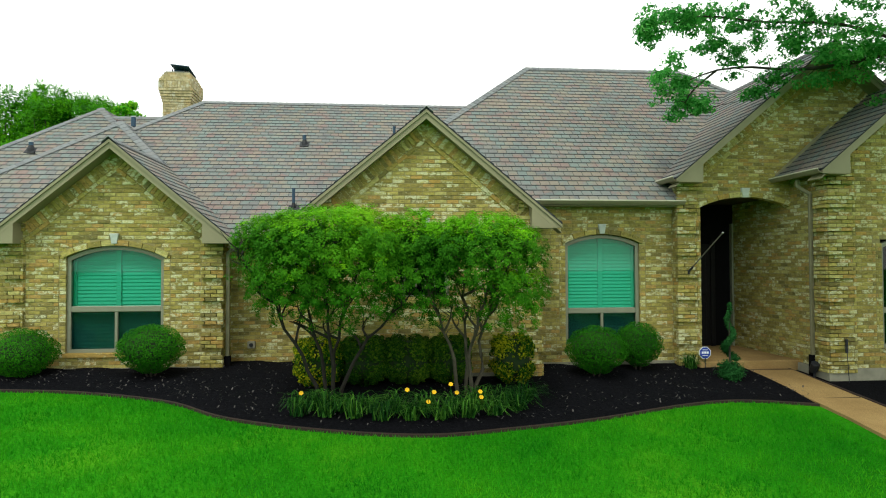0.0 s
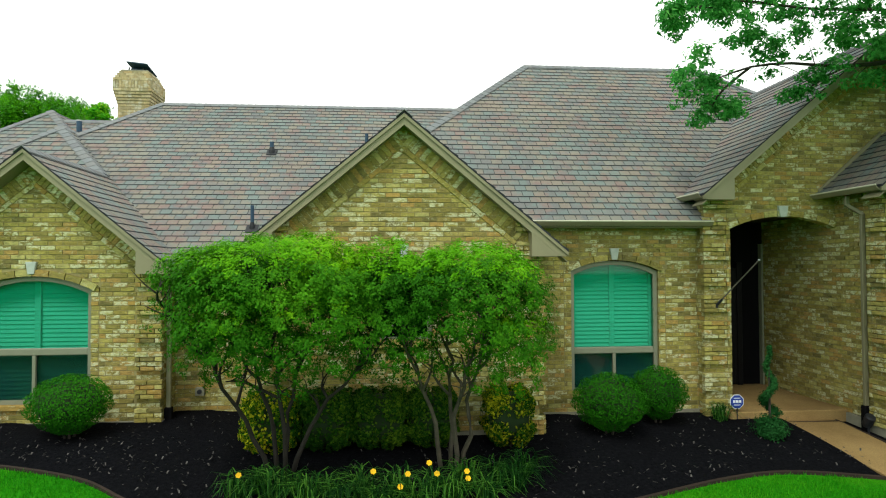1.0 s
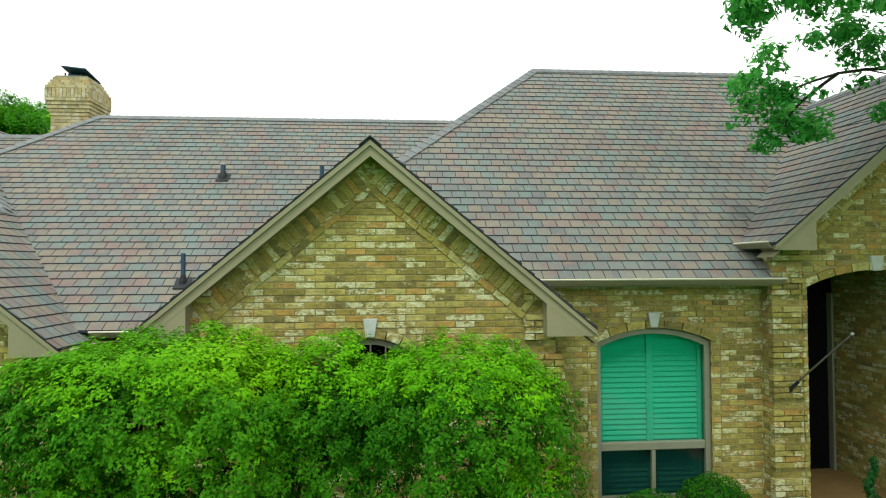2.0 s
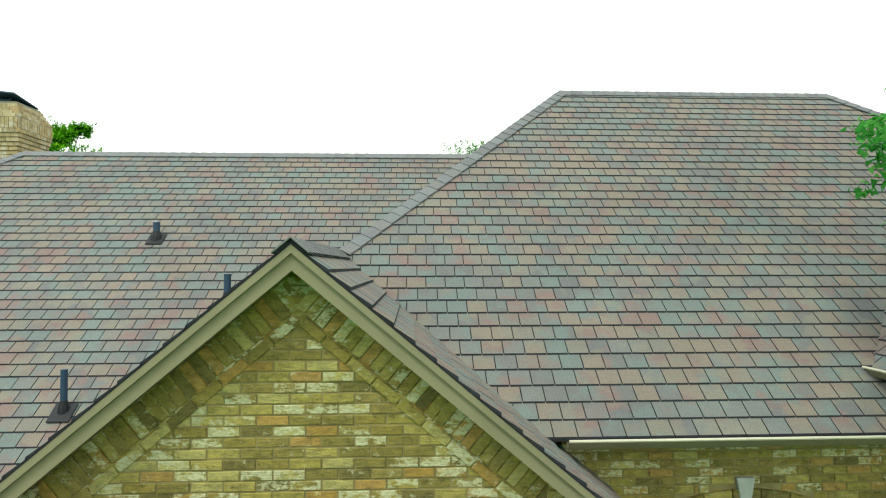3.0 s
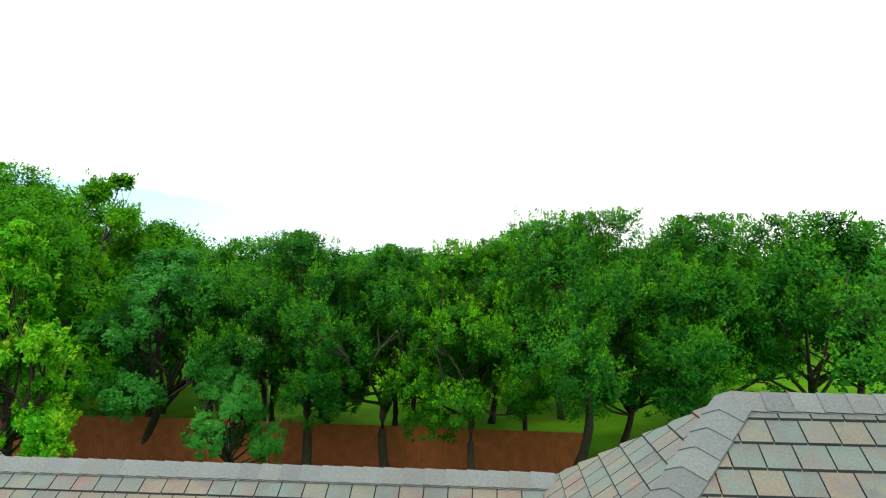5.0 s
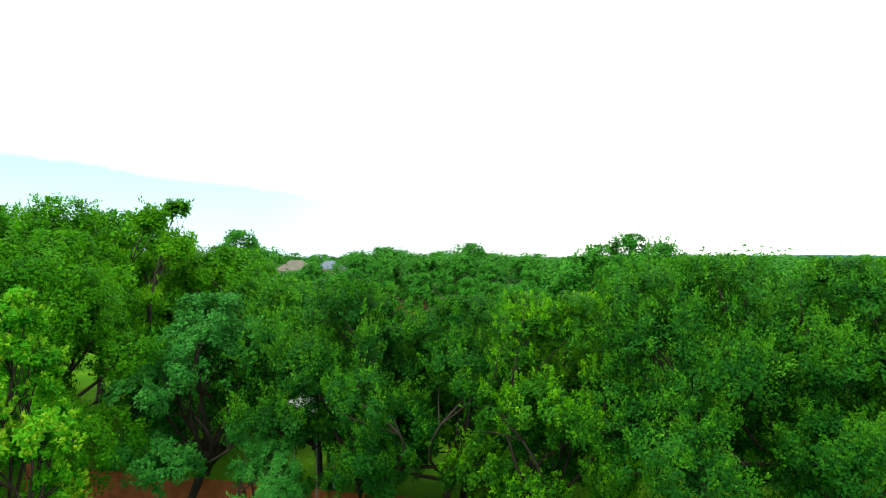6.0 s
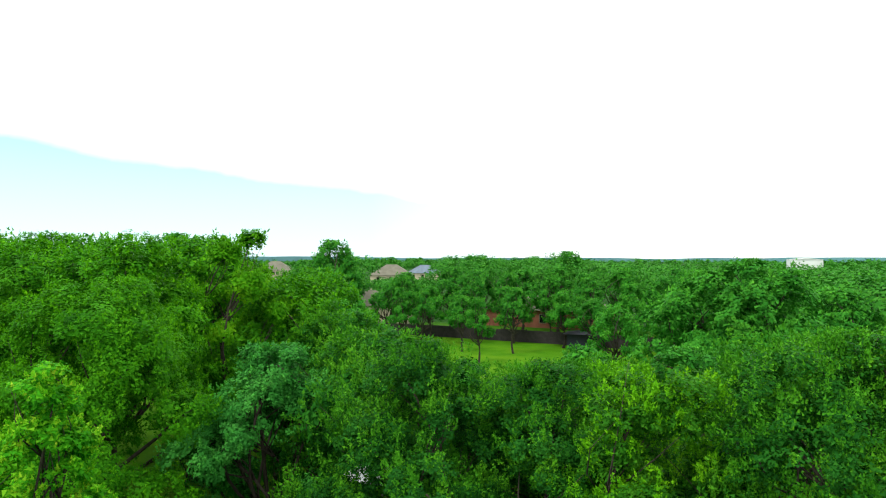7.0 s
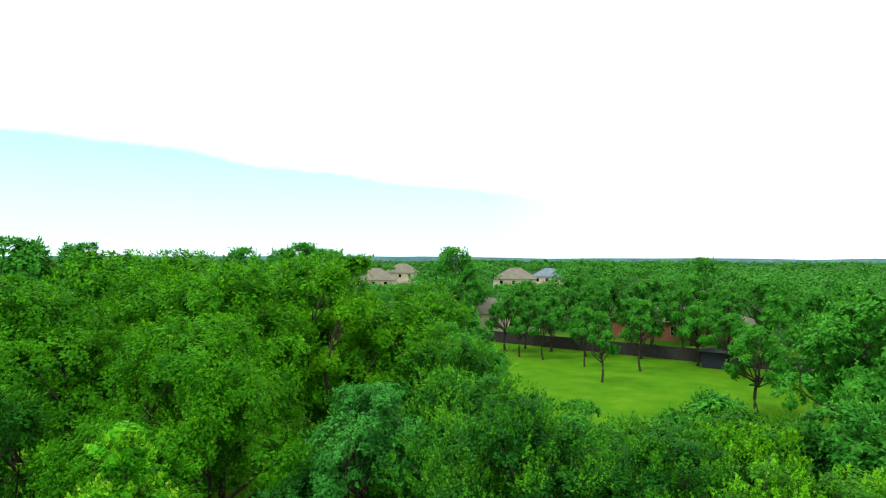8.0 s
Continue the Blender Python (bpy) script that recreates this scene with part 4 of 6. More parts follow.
            m = Matrix.Translation((x, y, z)) @ Matrix.Rotation(s * ang, 4, "Y")
            bm = bmesh.new()
            box(bm, (-0.097, -0.02 - 0.003 * (s > 0), -dist - 0.27), (0.097, 0.02, -dist - 0.205), m, 0.003)
            b = part("brick", bm, BRICK)
            b.parent = wall
            b.matrix_parent_inverse = wall.matrix_world.inverted()
            d += 0.205 * math.cos(ang)


bpy.context.view_layer.update()
rake_bricks(wall_l, GL[0], GL[1], 12.07, 0.125, 0, 0.215, 1.75)
rake_bricks(wall_c, GC[0], GC[1], 11.22, 0.125, 0, 0.215, 1.95)
rake_bricks(wall_e, GE[0], GE[1], 11.95, 0.125, 0, 0.215, 2.75)


def gutter(name, a, b, z, out, label):
    """A gutter with a rolled lip along an eave from a to b in plan; out: the way it faces."""
    holder = thing(name, label, "gutter", "roof gutters")
    a, b, o = Vector((*a, 0)), Vector((*b, 0)), Vector((*out, 0))
    bm = bmesh.new()
    prof = [(0.0, -0.01), (0.0, -0.078), (0.06, -0.078), (0.09, -0.040), (0.105, -0.012), (0.095, -0.012), (0.08, -0.038), (0.055, -0.068), (0.01, -0.068), (0.01, -0.01)]
    prism(bm, [a + o * p[0] + Vector((0, 0, z + p[1])) for p in prof], (b - a).length, (b - a).normalized())
    part("trough", bm, GUTTER, holder)
    bm = bmesh.new()
    tube(bm, [a + o * 0.103 + Vector((0, 0, z - 0.008)), b + o * 0.103 + Vector((0, 0, z - 0.008))], [0.012, 0.012], 6)
    part("lip", bm, plain("gutter_lip", (0.62, 0.60, 0.47), 0.35, var=0.05), holder, "paler rolled front lip")
    return holder


GUT = "cream tan painted metal gutter along the eave"
gutter("gutter", (2.46, 11.87), (5.42, 11.87), 3.285, (0, -1), GUT)
gutter("gutter", (5.20, 12.35), (5.20, 11.62), 3.71, (-1, 0), GUT)
gutter("gutter", (7.23, 11.93), (7.23, 10.56), 3.72, (-1, 0), GUT)
gutter("gutter", (-2.68, 12.5), (-2.68, 11.78), ZG + 0.0, (1, 0), GUT)
gutter("gutter", (-2.66, 12.47), (-1.67, 12.47), L0[1] + 0.01, (0, -1), GUT)


def soffit(name, lo, hi):
    bm = bmesh.new()
    box(bm, lo, hi)
    tagged(part(name, bm, TRIM), "olive tan painted soffit under the eave", "soffit", kind="structure")


soffit("soffit_right", (2.5, 11.88, 3.186), (5.4, 12.2, 3.203))
soffit("soffit_recess", (-2.9, 12.48, L0[1] - 0.13), (-1.3, 12.8, L0[1] - 0.11))


def downspout(pts, label):
    holder = thing("downspout", label, "downspout", "downspouts")
    bm = bmesh.new()
    for p, q in zip(pts, pts[1:]):
        p, q = Vector(p), Vector(q)
        m = Matrix.Translation(p) @ (q - p).to_track_quat("Z", "Y").to_matrix().to_4x4()
        box(bm, (-0.032, -0.026, -0.01), (0.032, 0.026, (q - p).length + 0.01), m, 0.006)
    part("pipe", bm, GUTTER, holder)
    if pts[-1][2] < 0.5:
        bm = bmesh.new()
        x, y, z = pts[-1]
        box(bm, (x - 0.055, y - 0.05, ground_z(x, y)), (x + 0.055, y + 0.05, z + 0.22), None, 0.012)
        part("drain_boot", bm, DARK, holder, "black plastic drain boot")


downspout([(7.30, 11.35, 3.62), (7.30, 11.35, 3.50), (7.49, 11.28, 3.36), (7.49, 11.28, 0.28)], "tan metal downspout on the wing's brick side wall")
downspout([(-2.60, 12.2, 2.5), (-2.86, 12.2, 2.35), (-2.86, 12.2, 0.3)], "tan metal downspout at the inner corner of a gable")
downspout([(2.60, 11.7, 2.7), (2.60, 11.7, 2.45), (2.57, 11.9, 2.35), (2.57, 12.05, 2.3)], "short tan metal downspout elbow at the center gable")


# ---- windows ----
def screen_mat():
    m = Mat("insect_screen", 0.8)
    tr = m.n("ShaderNodeBsdfTransparent")
    x = m.n("ShaderNodeMixShader")
    x.inputs[0].default_value = 0.62
    m.base((0.02, 0.025, 0.035))
    m.link(tr.outputs[0], x.inputs[1])
    m.link(m.b.outputs[0], x.inputs[2])
    m.link(x.outputs[0], m.nt.nodes["Material Output"].inputs[0])
    return m.m


SCREEN_MESH = screen_mat()


def arch_outline(x0, x1, z0, spring, rise, inset=0.0, n=12):
    x0, x1, z0 = x0 + inset, x1 - inset, z0 + inset
    half, mid = (x1 - x0) / 2, (x0 + x1) / 2
    rise = max(0.02, rise - inset * 0.1)
    top = spring - inset * 0.9
    rad = (half * half + rise * rise) / (2 * rise)
    cz, a = top + rise - rad, math.asin(min(1, half / rad))
    return [(x0, z0), (x1, z0)] + [(mid + math.sin(t) * rad, cz + math.cos(t) * rad) for t in [a - 2 * a * k / n for k in range(n + 1)]]


def frame_ring(bm, outer, inner, y, depth):
    n = len(outer)
    vs = [[bm.verts.new((p[0], yy, p[1])) for p in line] for line, yy in ((outer, y), (inner, y), (inner, y + depth), (outer, y + depth))]
    for a, b in ((0, 1), (1, 2), (2, 3), (3, 0)):
        for i in range(n):
            j = (i + 1) % n
            bm.faces.new((vs[a][i], vs[a][j], vs[b][j], vs[b][i]))


def window(name, label, y, spec, rail, blinds=True, mullion=True):
    w = thing(name, label, "window", kind="structure")
    x0, x1, z0, spring, rise = spec["x0"], spec["x1"], spec["z0"], spec["spring"], spec["rise"]
    yf = y + 0.045
    bm = bmesh.new()
    frame_ring(bm, arch_outline(x0, x1, z0, spring, rise), arch_outline(x0, x1, z0, spring, rise, 0.06), yf, 0.08)
    part("window_frame", bm, FRAME, w)
    if rail:
        bm = bmesh.new()
        box(bm, (x0 + 0.058, yf + 0.004, rail - 0.05), (x1 - 0.058, yf + 0.07, rail + 0.05), None, 0.01)
        part("meeting_rail", bm, FRAME, w)
        if mullion:
            bm = bmesh.new()
            mid = (x0 + x1) / 2
            box(bm, (mid - 0.025, yf + 0.006, z0 + 0.058), (mid + 0.025, yf + 0.06, rail - 0.05), None, 0.005)
            part("mullion", bm, FRAME, w)
    upper = arch_outline(x0, x1, rail - 0.0 if rail else z0, spring, rise, 0.055)
    bm = bmesh.new()
    bm.faces.new([bm.verts.new((p[0], yf + 0.04, p[1])) for p in upper])
    g = part("pane", bm, GLASS, w)
    g.visible_shadow = False
    if rail:
        bm = bmesh.new()
        bm.faces.new([bm.verts.new(p) for p in ((x0 + 0.055, yf + 0.045, z0 + 0.055), (x1 - 0.055, yf + 0.045, z0 + 0.055), (x1 - 0.055, yf + 0.045, rail - 0.045), (x0 + 0.055, yf + 0.045, rail - 0.045))])
        g = part("pane", bm, GLASS, w)
        g.visible_shadow = False
    if rail and blinds:
        bm = bmesh.new()
        box(bm, (x0 + 0.06, yf + 0.062, z0 + 0.06), (x1 - 0.06, yf + 0.064, rail - 0.05))
        part("insect_screen", bm, SCREEN_MESH, w, "dark insect screen over the lower sash").visible_shadow = False
    # near-black sheet standing in for the darkness of the unlit room
    bm = bmesh.new()
    box(bm, (x0 - 0.05, y + 0.50, z0 - 0.05), (x1 + 0.05, y + 0.52, spring + rise + 0.05))
    part("room_back", bm, DARK, w)
    if blinds:
        zt = spring + rise
        bm = bmesh.new()
        mid = (x0 + x1) / 2
        for a, b in ((x0 + 0.06, x0 + 0.10), (mid - 0.04, mid + 0.04), (x1 - 0.10, x1 - 0.06)):
            box(bm, (a, yf + 0.10, z0), (b, yf + 0.125, zt))
        part("shutter_stile", bm, BLIND, w, "white painted shutter stiles")
        z = z0 + 0.03
        sl = bmesh.new()
        while z < zt:
            box(sl, (x0 + 0.02, -0.036, -0.004), (x1 - 0.02, 0.036, 0.004), Matrix.Translation((0, yf + 0.145, z)) @ Matrix.Rotation(radians(76), 4, "X"))
            z += 0.064
        part("shutter_louvres", sl, BLIND, w, "white plantation shutter louvres")
        bm = bmesh.new()
        box(bm, (x0, yf + 0.20, z0), (x1, yf + 0.21, zt))
        part("backing", bm, BLIND, w)
    bm = bmesh.new()
    box(bm, (x0 - 0.03, y - 0.05, z0 - 0.075), (x1 + 0.03, y + 0.10, z0 - 0.002), None, 0.006)
    part("window_sill", bm, BRICK, w)
    return w


window("window_1", "arched window with white shutters behind green tinted glass", 12.07, WIN_L, 1.37)
w2 = window("window_2", "small arched window dark inside behind the shrubs", 11.22, WIN_C, None, False, False)
for x in (0.44, 0.595, 0.75):
    bm = bmesh.new()
    box(bm, (x - 0.008, 11.272, 1.75), (x + 0.008, 11.292, 2.64))
    part("glazing_bar", bm, FRAME, w2)
for z in (2.05, 2.35):
    bm = bmesh.new()
    box(bm, (0.26, 11.274, z - 0.008), (0.93, 11.290, z + 0.008))
    part("glazing_bar", bm, FRAME, w2)
window("window_3", "arched window with white shutters behind green tinted glass", 12.18, WIN_R, 1.25)
window("window_4", "arched window with dark glass in the wing", 10.92, WIN_W, 1.3, False)
window("window_5", "narrow dark arched window in the recessed wall", 12.75, dict(x0=-2.05, x1=-1.45, z0=1.72, spring=2.35, rise=0.1), None, False, False)


# ---- plants ----
def leaf_cloud(rng, centers, radii, count, size, aspect=0.55, shell=0.55):
    """Leaves scattered over clumps: an array of corners, three to a leaf."""
    centers, radii = np.asarray(centers, float), np.asarray(radii, float)
    wgt = radii ** 2
    pick = rng.choice(len(centers), count, p=wgt / wgt.sum())
    d = rng.normal(size=(count, 3))
    d /= np.linalg.norm(d, axis=1)[:, None]
    r = radii[pick] * (shell + (1 - shell) * rng.random(count) ** 0.6) * (1 + 0.18 * rng.normal(size=count))
    d2 = d.copy()
    d2[:, 2] *= 0.62
    pos = centers[pick] + d2 * r[:, None]
    nrm = d * 1.0 + rng.normal(size=(count, 3)) * 0.36 + np.array([0, 0, 0.5])
    nrm /= np.linalg.norm(nrm, axis=1)[:, None]
    t = np.cross(nrm, rng.normal(size=(count, 3)))
    t /= np.linalg.norm(t, axis=1)[:, None]
    b = np.cross(nrm, t)
    s = size * (0.6 + 0.8 * rng.random(count))[:, None]
    l, w = t * s * 0.5, b * s * 0.5 * aspect
    out = np.empty((count, 3, 3))
    out[:, 0], out[:, 1], out[:, 2] = pos - l * 0.8 - w, pos - l * 0.8 + w, pos + l * 1.2
    return out.reshape(-1, 3)


def limb_points(rng, a, b, bow, n=6):
    a, b = Vector(a), Vector(b)
    off = Vector((rng.normal(), rng.normal(), rng.normal() * 0.4)) * bow * (b - a).length
    return [a.lerp(b, k / n) + off * math.sin(math.pi * k / n) for k in range(n + 1)]


def spray_cloud(rng, base, along, length, face, count, size, aspect=0.5, fan=0.30, lift=0.35):
    """Leaves set along many small twigs that point outwards: an array of corners, three to a leaf."""
    base, along, length, face = np.asarray(base, float), np.asarray(along, float), np.asarray(length, float), np.asarray(face, float)
    pick = rng.choice(len(base), count, p=length / length.sum())
    t = rng.random(count) ** 0.8
    side = rng.normal(size=(count, 3)) * (fan * (1.0 - 0.72 * t))[:, None]
    pos = base[pick] + (along[pick] * t[:, None] + side) * length[pick][:, None]
    tang = along[pick] + rng.normal(size=(count, 3)) * 0.55
    tang /= np.linalg.norm(tang, axis=1)[:, None]
    nrm = side / (np.linalg.norm(side, axis=1)[:, None] + 1e-6) * 0.30 + face[pick] + rng.normal(size=(count, 3)) * 0.26 + np.array([0, 0, lift])
    w = np.cross(nrm, tang)
    w /= np.linalg.norm(w, axis=1)[:, None]
    s = size * (0.6 + 0.8 * rng.random(count))[:, None]
    l, w = tang * s * 0.5, w * s * 0.5 * aspect
    out = np.empty((count, 3, 3))
    out[:, 0], out[:, 1], out[:, 2] = pos - l * 0.8 - w, pos - l * 0.8 + w, pos + l * 1.2
    return out.reshape(-1, 3)


def puff_cloud(rng, mid, axis, rad, face, count, size, aspect=0.7, deep=0.75, flat=0.8):
    """Leaves over many small domes of foliage, close on their tops and thin below: an array of corners, three to a leaf."""
    mid, axis, rad, face = np.asarray(mid, float), np.asarray(axis, float), np.asarray(rad, float), np.asarray(face, float)
    pick = rng.choice(len(mid), count, p=rad ** 2 / (rad ** 2).sum())
    ax = axis[pick]
    u = rng.normal(size=(count, 3))
    u /= np.linalg.norm(u, axis=1)[:, None]
    along = (u * ax).sum(1)
    under_side = along < 0.0
    flip = under_side & (rng.random(count) < 0.5)
    u[flip] -= 2 * along[flip, None] * ax[flip]
    along = (u * ax).sum(1)
    r = rad[pick] * (1 - deep * rng.random(count) ** 1.6) * (1 + 0.16 * rng.normal(size=count).clip(-2, 0.9))
    pos = mid[pick] + (u - ax * (along * (1 - flat))[:, None]) * r[:, None]
    nrm = u * 0.40 + face[pick] * 0.85 + np.array([0, 0, 0.30]) + rng.normal(size=(count, 3)) * 0.26
    nrm /= np.linalg.norm(nrm, axis=1)[:, None]
    t = np.cross(nrm, rng.normal(size=(count, 3)))
    t /= np.linalg.norm(t, axis=1)[:, None]
    b = np.cross(nrm, t)
    s = size * (0.6 + 0.8 * rng.random(count))[:, None]
    l, w = t * s * 0.5, b * s * 0.5 * aspect
    out = np.empty((count, 3, 3))
    out[:, 0], out[:, 1], out[:, 2] = pos - l * 0.8 - w, pos - l * 0.8 + w, pos + l * 1.2
    return out.reshape(-1, 3)


def make_tree(name, label, seed, height, radius, crown_low, leaves, size, leaf, bark=None, clumps=500, trunk=0.2, fork=0.4, lean=(0, 0), kind_group="", lobes=11, twig=0.22, rise=0.75, taper=0.12, twigs=3, lump=0.25, upright=0.0, aspect=0.7, tip=None, shoot=1.0):
    """A tree at the origin: a tapering trunk, limbs that reach into the lobes of the crown, and leaves on many small domes and upright twigs."""
    rng = np.random.default_rng(seed)
    ob = thing(name, label, "tree", kind_group)
    bark = bark or BARK
    top = height * fork
    bm = bmesh.new()
    fork_at = Vector((lean[0], lean[1], top))
    pts = limb_points(rng, Vector((0, 0, -0.1)), fork_at, 0.05)
    tube(bm, pts, [trunk * (1.35 if k == 0 else 1 - 0.07 * k) for k in range(len(pts))], 9)
    part("trunk", bm, bark, ob, smooth=True)
    tall = height - crown_low
    # lobes: rounded masses round a middle one, the upper ones nearer the axis
    lobe = []
    for k in range(lobes):
        f = (k + 0.5) / lobes
        a = k * 2.4 + 0.5 * rng.normal()
        ring = radius * (0.80 - 0.62 * f ** 1.6) * (0.70 + 0.42 * rng.random()) * (1.0 - taper * f)
        r = radius * lump * (0.75 + 0.5 * rng.random()) * (1.0 - taper * f)
        lobe.append((lean[0] + math.cos(a) * ring, lean[1] + math.sin(a) * ring, crown_low + tall * (0.22 + 0.66 * f) + 0.10 * tall * (rng.random() - 0.5), r))
    base, along, length, face = [], [], [], []
    wide = np.array([l[3] ** 2 for l in lobe])
    wide /= wide.sum()
    for _ in range(clumps):
        cx, cy, cz, r = lobe[rng.choice(lobes, p=wide)]
        d = rng.normal(size=3)
        d /= np.linalg.norm(d)
        if d[2] < -0.1 and rng.random() < 0.5:
            d[2] = -d[2]
        q = r * (0.62 + 0.42 * rng.random() ** 0.7)
        p = np.array([cx, cy, cz]) + d * q * np.array([1, 1, 0.72])
        out = np.array([p[0] - lean[0], p[1] - lean[1], 0.0])
        out /= np.linalg.norm(out) + 0.3
        v = d * 0.45 + out * 0.35 + np.array([0, 0, rise]) + rng.normal(size=3) * 0.22
        v /= np.linalg.norm(v)
        base.append(p)
        along.append(v)
        length.append(radius * twig * (0.55 + 0.9 * rng.random() ** 1.5))
        dome = (p - np.array([lean[0], lean[1], crown_low + 0.35 * tall])) / np.array([radius, radius, 0.65 * tall])
        face.append(d * 0.45 + dome * 0.9)
    high = np.percentile([p[2] + v[2] * l for p, v, l in zip(base, along, length)], 99.6)
    k_fit = tall / (high - crown_low)
    for p, v, l in zip(base, along, length):
        p[2] = crown_low + (p[2] - crown_low) * k_fit
        p[2] -= max(0.0, p[2] + v[2] * l - height)
    for cx, cy, cz, r in lobe[:: max(1, lobes // 11)]:
        bm = bmesh.new()
        end = Vector((cx, cy, crown_low + (cz - crown_low) * k_fit))
        p = limb_points(rng, fork_at - Vector((0, 0, 0.3 * rng.random() * top)), end, 0.20)
        tube(bm, p, [trunk * 0.30 * (1 - 0.75 * j / (len(p) - 1)) + 0.01 for j in range(len(p))], 6)
        for _ in range(twigs):
            e = end + Vector((rng.normal(), rng.normal(), 0.4 + 0.5 * rng.normal())) * r * 0.6
            tube(bm, limb_points(rng, p[4], e, 0.1, 3), [trunk * 0.14 + 0.006, trunk * 0.1 + 0.005, trunk * 0.06 + 0.004, 0.004], 4)
        part("limb", bm, bark, ob, smooth=True)
    n_up = int(leaves * upright)
    under(new("crown", quads_mesh("crown", puff_cloud(rng, base, along, length, face, leaves - n_up, size, aspect), 3, leaf)), ob)
    if n_up:
        # this year's shoots: short upright sprays outside the crown, top light painted into paler leaves
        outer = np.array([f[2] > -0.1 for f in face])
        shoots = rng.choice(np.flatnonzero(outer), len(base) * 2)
        jig = rng.normal(size=(len(shoots), 3)).clip(-1.4, 1.4) * 0.5
        v = np.array(along)[shoots] * 0.6 + np.array(face)[shoots] * 0.3 + jig * 0.4 + np.array([0, 0, 0.6])
        v /= np.linalg.norm(v, axis=1)[:, None]
        start = np.array(base)[shoots] + (jig + np.array(along)[shoots] * 0.45) * np.array(length)[shoots][:, None]
        reach = np.array(length)[shoots] * shoot * (0.4 + 0.5 * rng.random(len(shoots)))
        start[:, 2] -= (start[:, 2] + v[:, 2] * reach - height + 0.1).clip(0)
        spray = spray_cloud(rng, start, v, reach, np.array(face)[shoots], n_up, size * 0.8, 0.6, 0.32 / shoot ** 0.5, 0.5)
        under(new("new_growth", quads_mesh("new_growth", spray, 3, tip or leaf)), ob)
    return ob


def plant(proto, x, y, turn=0, scale=1.0, label=""):
    ob = copy_thing(proto, pose(x, y, ground_z(x, y) if y < 60 else 0.0, 0, 0, turn))
    ob.matrix_basis = pose(x, y, ground_z(x, y) if y < 60 else 0.0, 0, 0, turn) @ Matrix.Diagonal((scale, scale, scale, 1))
    if label:
        ob["label"] = label
    return ob


GROVE = "trees behind the back fence"
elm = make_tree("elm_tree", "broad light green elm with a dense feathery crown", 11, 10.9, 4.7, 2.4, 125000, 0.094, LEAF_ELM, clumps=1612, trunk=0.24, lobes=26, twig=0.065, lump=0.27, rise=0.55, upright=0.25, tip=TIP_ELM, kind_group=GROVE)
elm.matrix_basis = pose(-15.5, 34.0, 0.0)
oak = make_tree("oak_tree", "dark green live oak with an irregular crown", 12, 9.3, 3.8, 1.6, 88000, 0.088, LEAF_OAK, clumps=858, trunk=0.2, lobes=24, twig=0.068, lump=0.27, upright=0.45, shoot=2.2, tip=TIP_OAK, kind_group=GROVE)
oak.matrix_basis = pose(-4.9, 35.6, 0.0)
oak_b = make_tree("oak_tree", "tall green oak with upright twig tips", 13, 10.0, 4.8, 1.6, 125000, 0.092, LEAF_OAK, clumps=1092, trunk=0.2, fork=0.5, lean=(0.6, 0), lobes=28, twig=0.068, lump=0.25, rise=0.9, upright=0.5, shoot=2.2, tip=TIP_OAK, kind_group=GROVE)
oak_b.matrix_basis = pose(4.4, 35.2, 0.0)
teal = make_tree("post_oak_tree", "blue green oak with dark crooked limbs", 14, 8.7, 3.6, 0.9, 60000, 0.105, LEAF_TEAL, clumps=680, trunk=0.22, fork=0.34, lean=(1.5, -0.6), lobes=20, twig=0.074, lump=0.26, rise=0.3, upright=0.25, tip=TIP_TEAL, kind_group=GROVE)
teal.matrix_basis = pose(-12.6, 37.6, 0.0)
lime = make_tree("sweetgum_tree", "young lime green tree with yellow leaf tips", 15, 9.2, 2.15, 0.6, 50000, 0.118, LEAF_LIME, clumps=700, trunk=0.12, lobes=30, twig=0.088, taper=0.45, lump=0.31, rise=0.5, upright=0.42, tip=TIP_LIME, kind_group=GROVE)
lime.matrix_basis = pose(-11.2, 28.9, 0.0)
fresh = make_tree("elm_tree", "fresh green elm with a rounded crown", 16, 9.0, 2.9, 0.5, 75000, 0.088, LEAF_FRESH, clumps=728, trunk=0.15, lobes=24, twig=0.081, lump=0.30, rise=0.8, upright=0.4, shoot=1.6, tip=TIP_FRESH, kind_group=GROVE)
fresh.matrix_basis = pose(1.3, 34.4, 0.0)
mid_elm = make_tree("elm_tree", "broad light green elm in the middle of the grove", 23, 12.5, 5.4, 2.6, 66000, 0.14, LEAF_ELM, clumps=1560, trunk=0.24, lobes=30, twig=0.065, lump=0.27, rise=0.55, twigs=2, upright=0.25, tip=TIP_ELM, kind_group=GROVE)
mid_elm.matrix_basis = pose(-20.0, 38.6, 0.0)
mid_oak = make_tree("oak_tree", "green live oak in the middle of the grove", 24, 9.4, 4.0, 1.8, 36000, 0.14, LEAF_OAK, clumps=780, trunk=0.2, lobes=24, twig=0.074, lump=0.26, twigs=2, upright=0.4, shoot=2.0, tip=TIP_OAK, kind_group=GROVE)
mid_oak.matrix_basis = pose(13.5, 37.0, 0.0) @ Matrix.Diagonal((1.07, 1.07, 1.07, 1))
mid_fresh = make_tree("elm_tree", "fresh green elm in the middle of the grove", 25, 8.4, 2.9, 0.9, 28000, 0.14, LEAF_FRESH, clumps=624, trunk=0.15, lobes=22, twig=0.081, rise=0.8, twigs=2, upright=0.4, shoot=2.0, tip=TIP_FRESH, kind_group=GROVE)
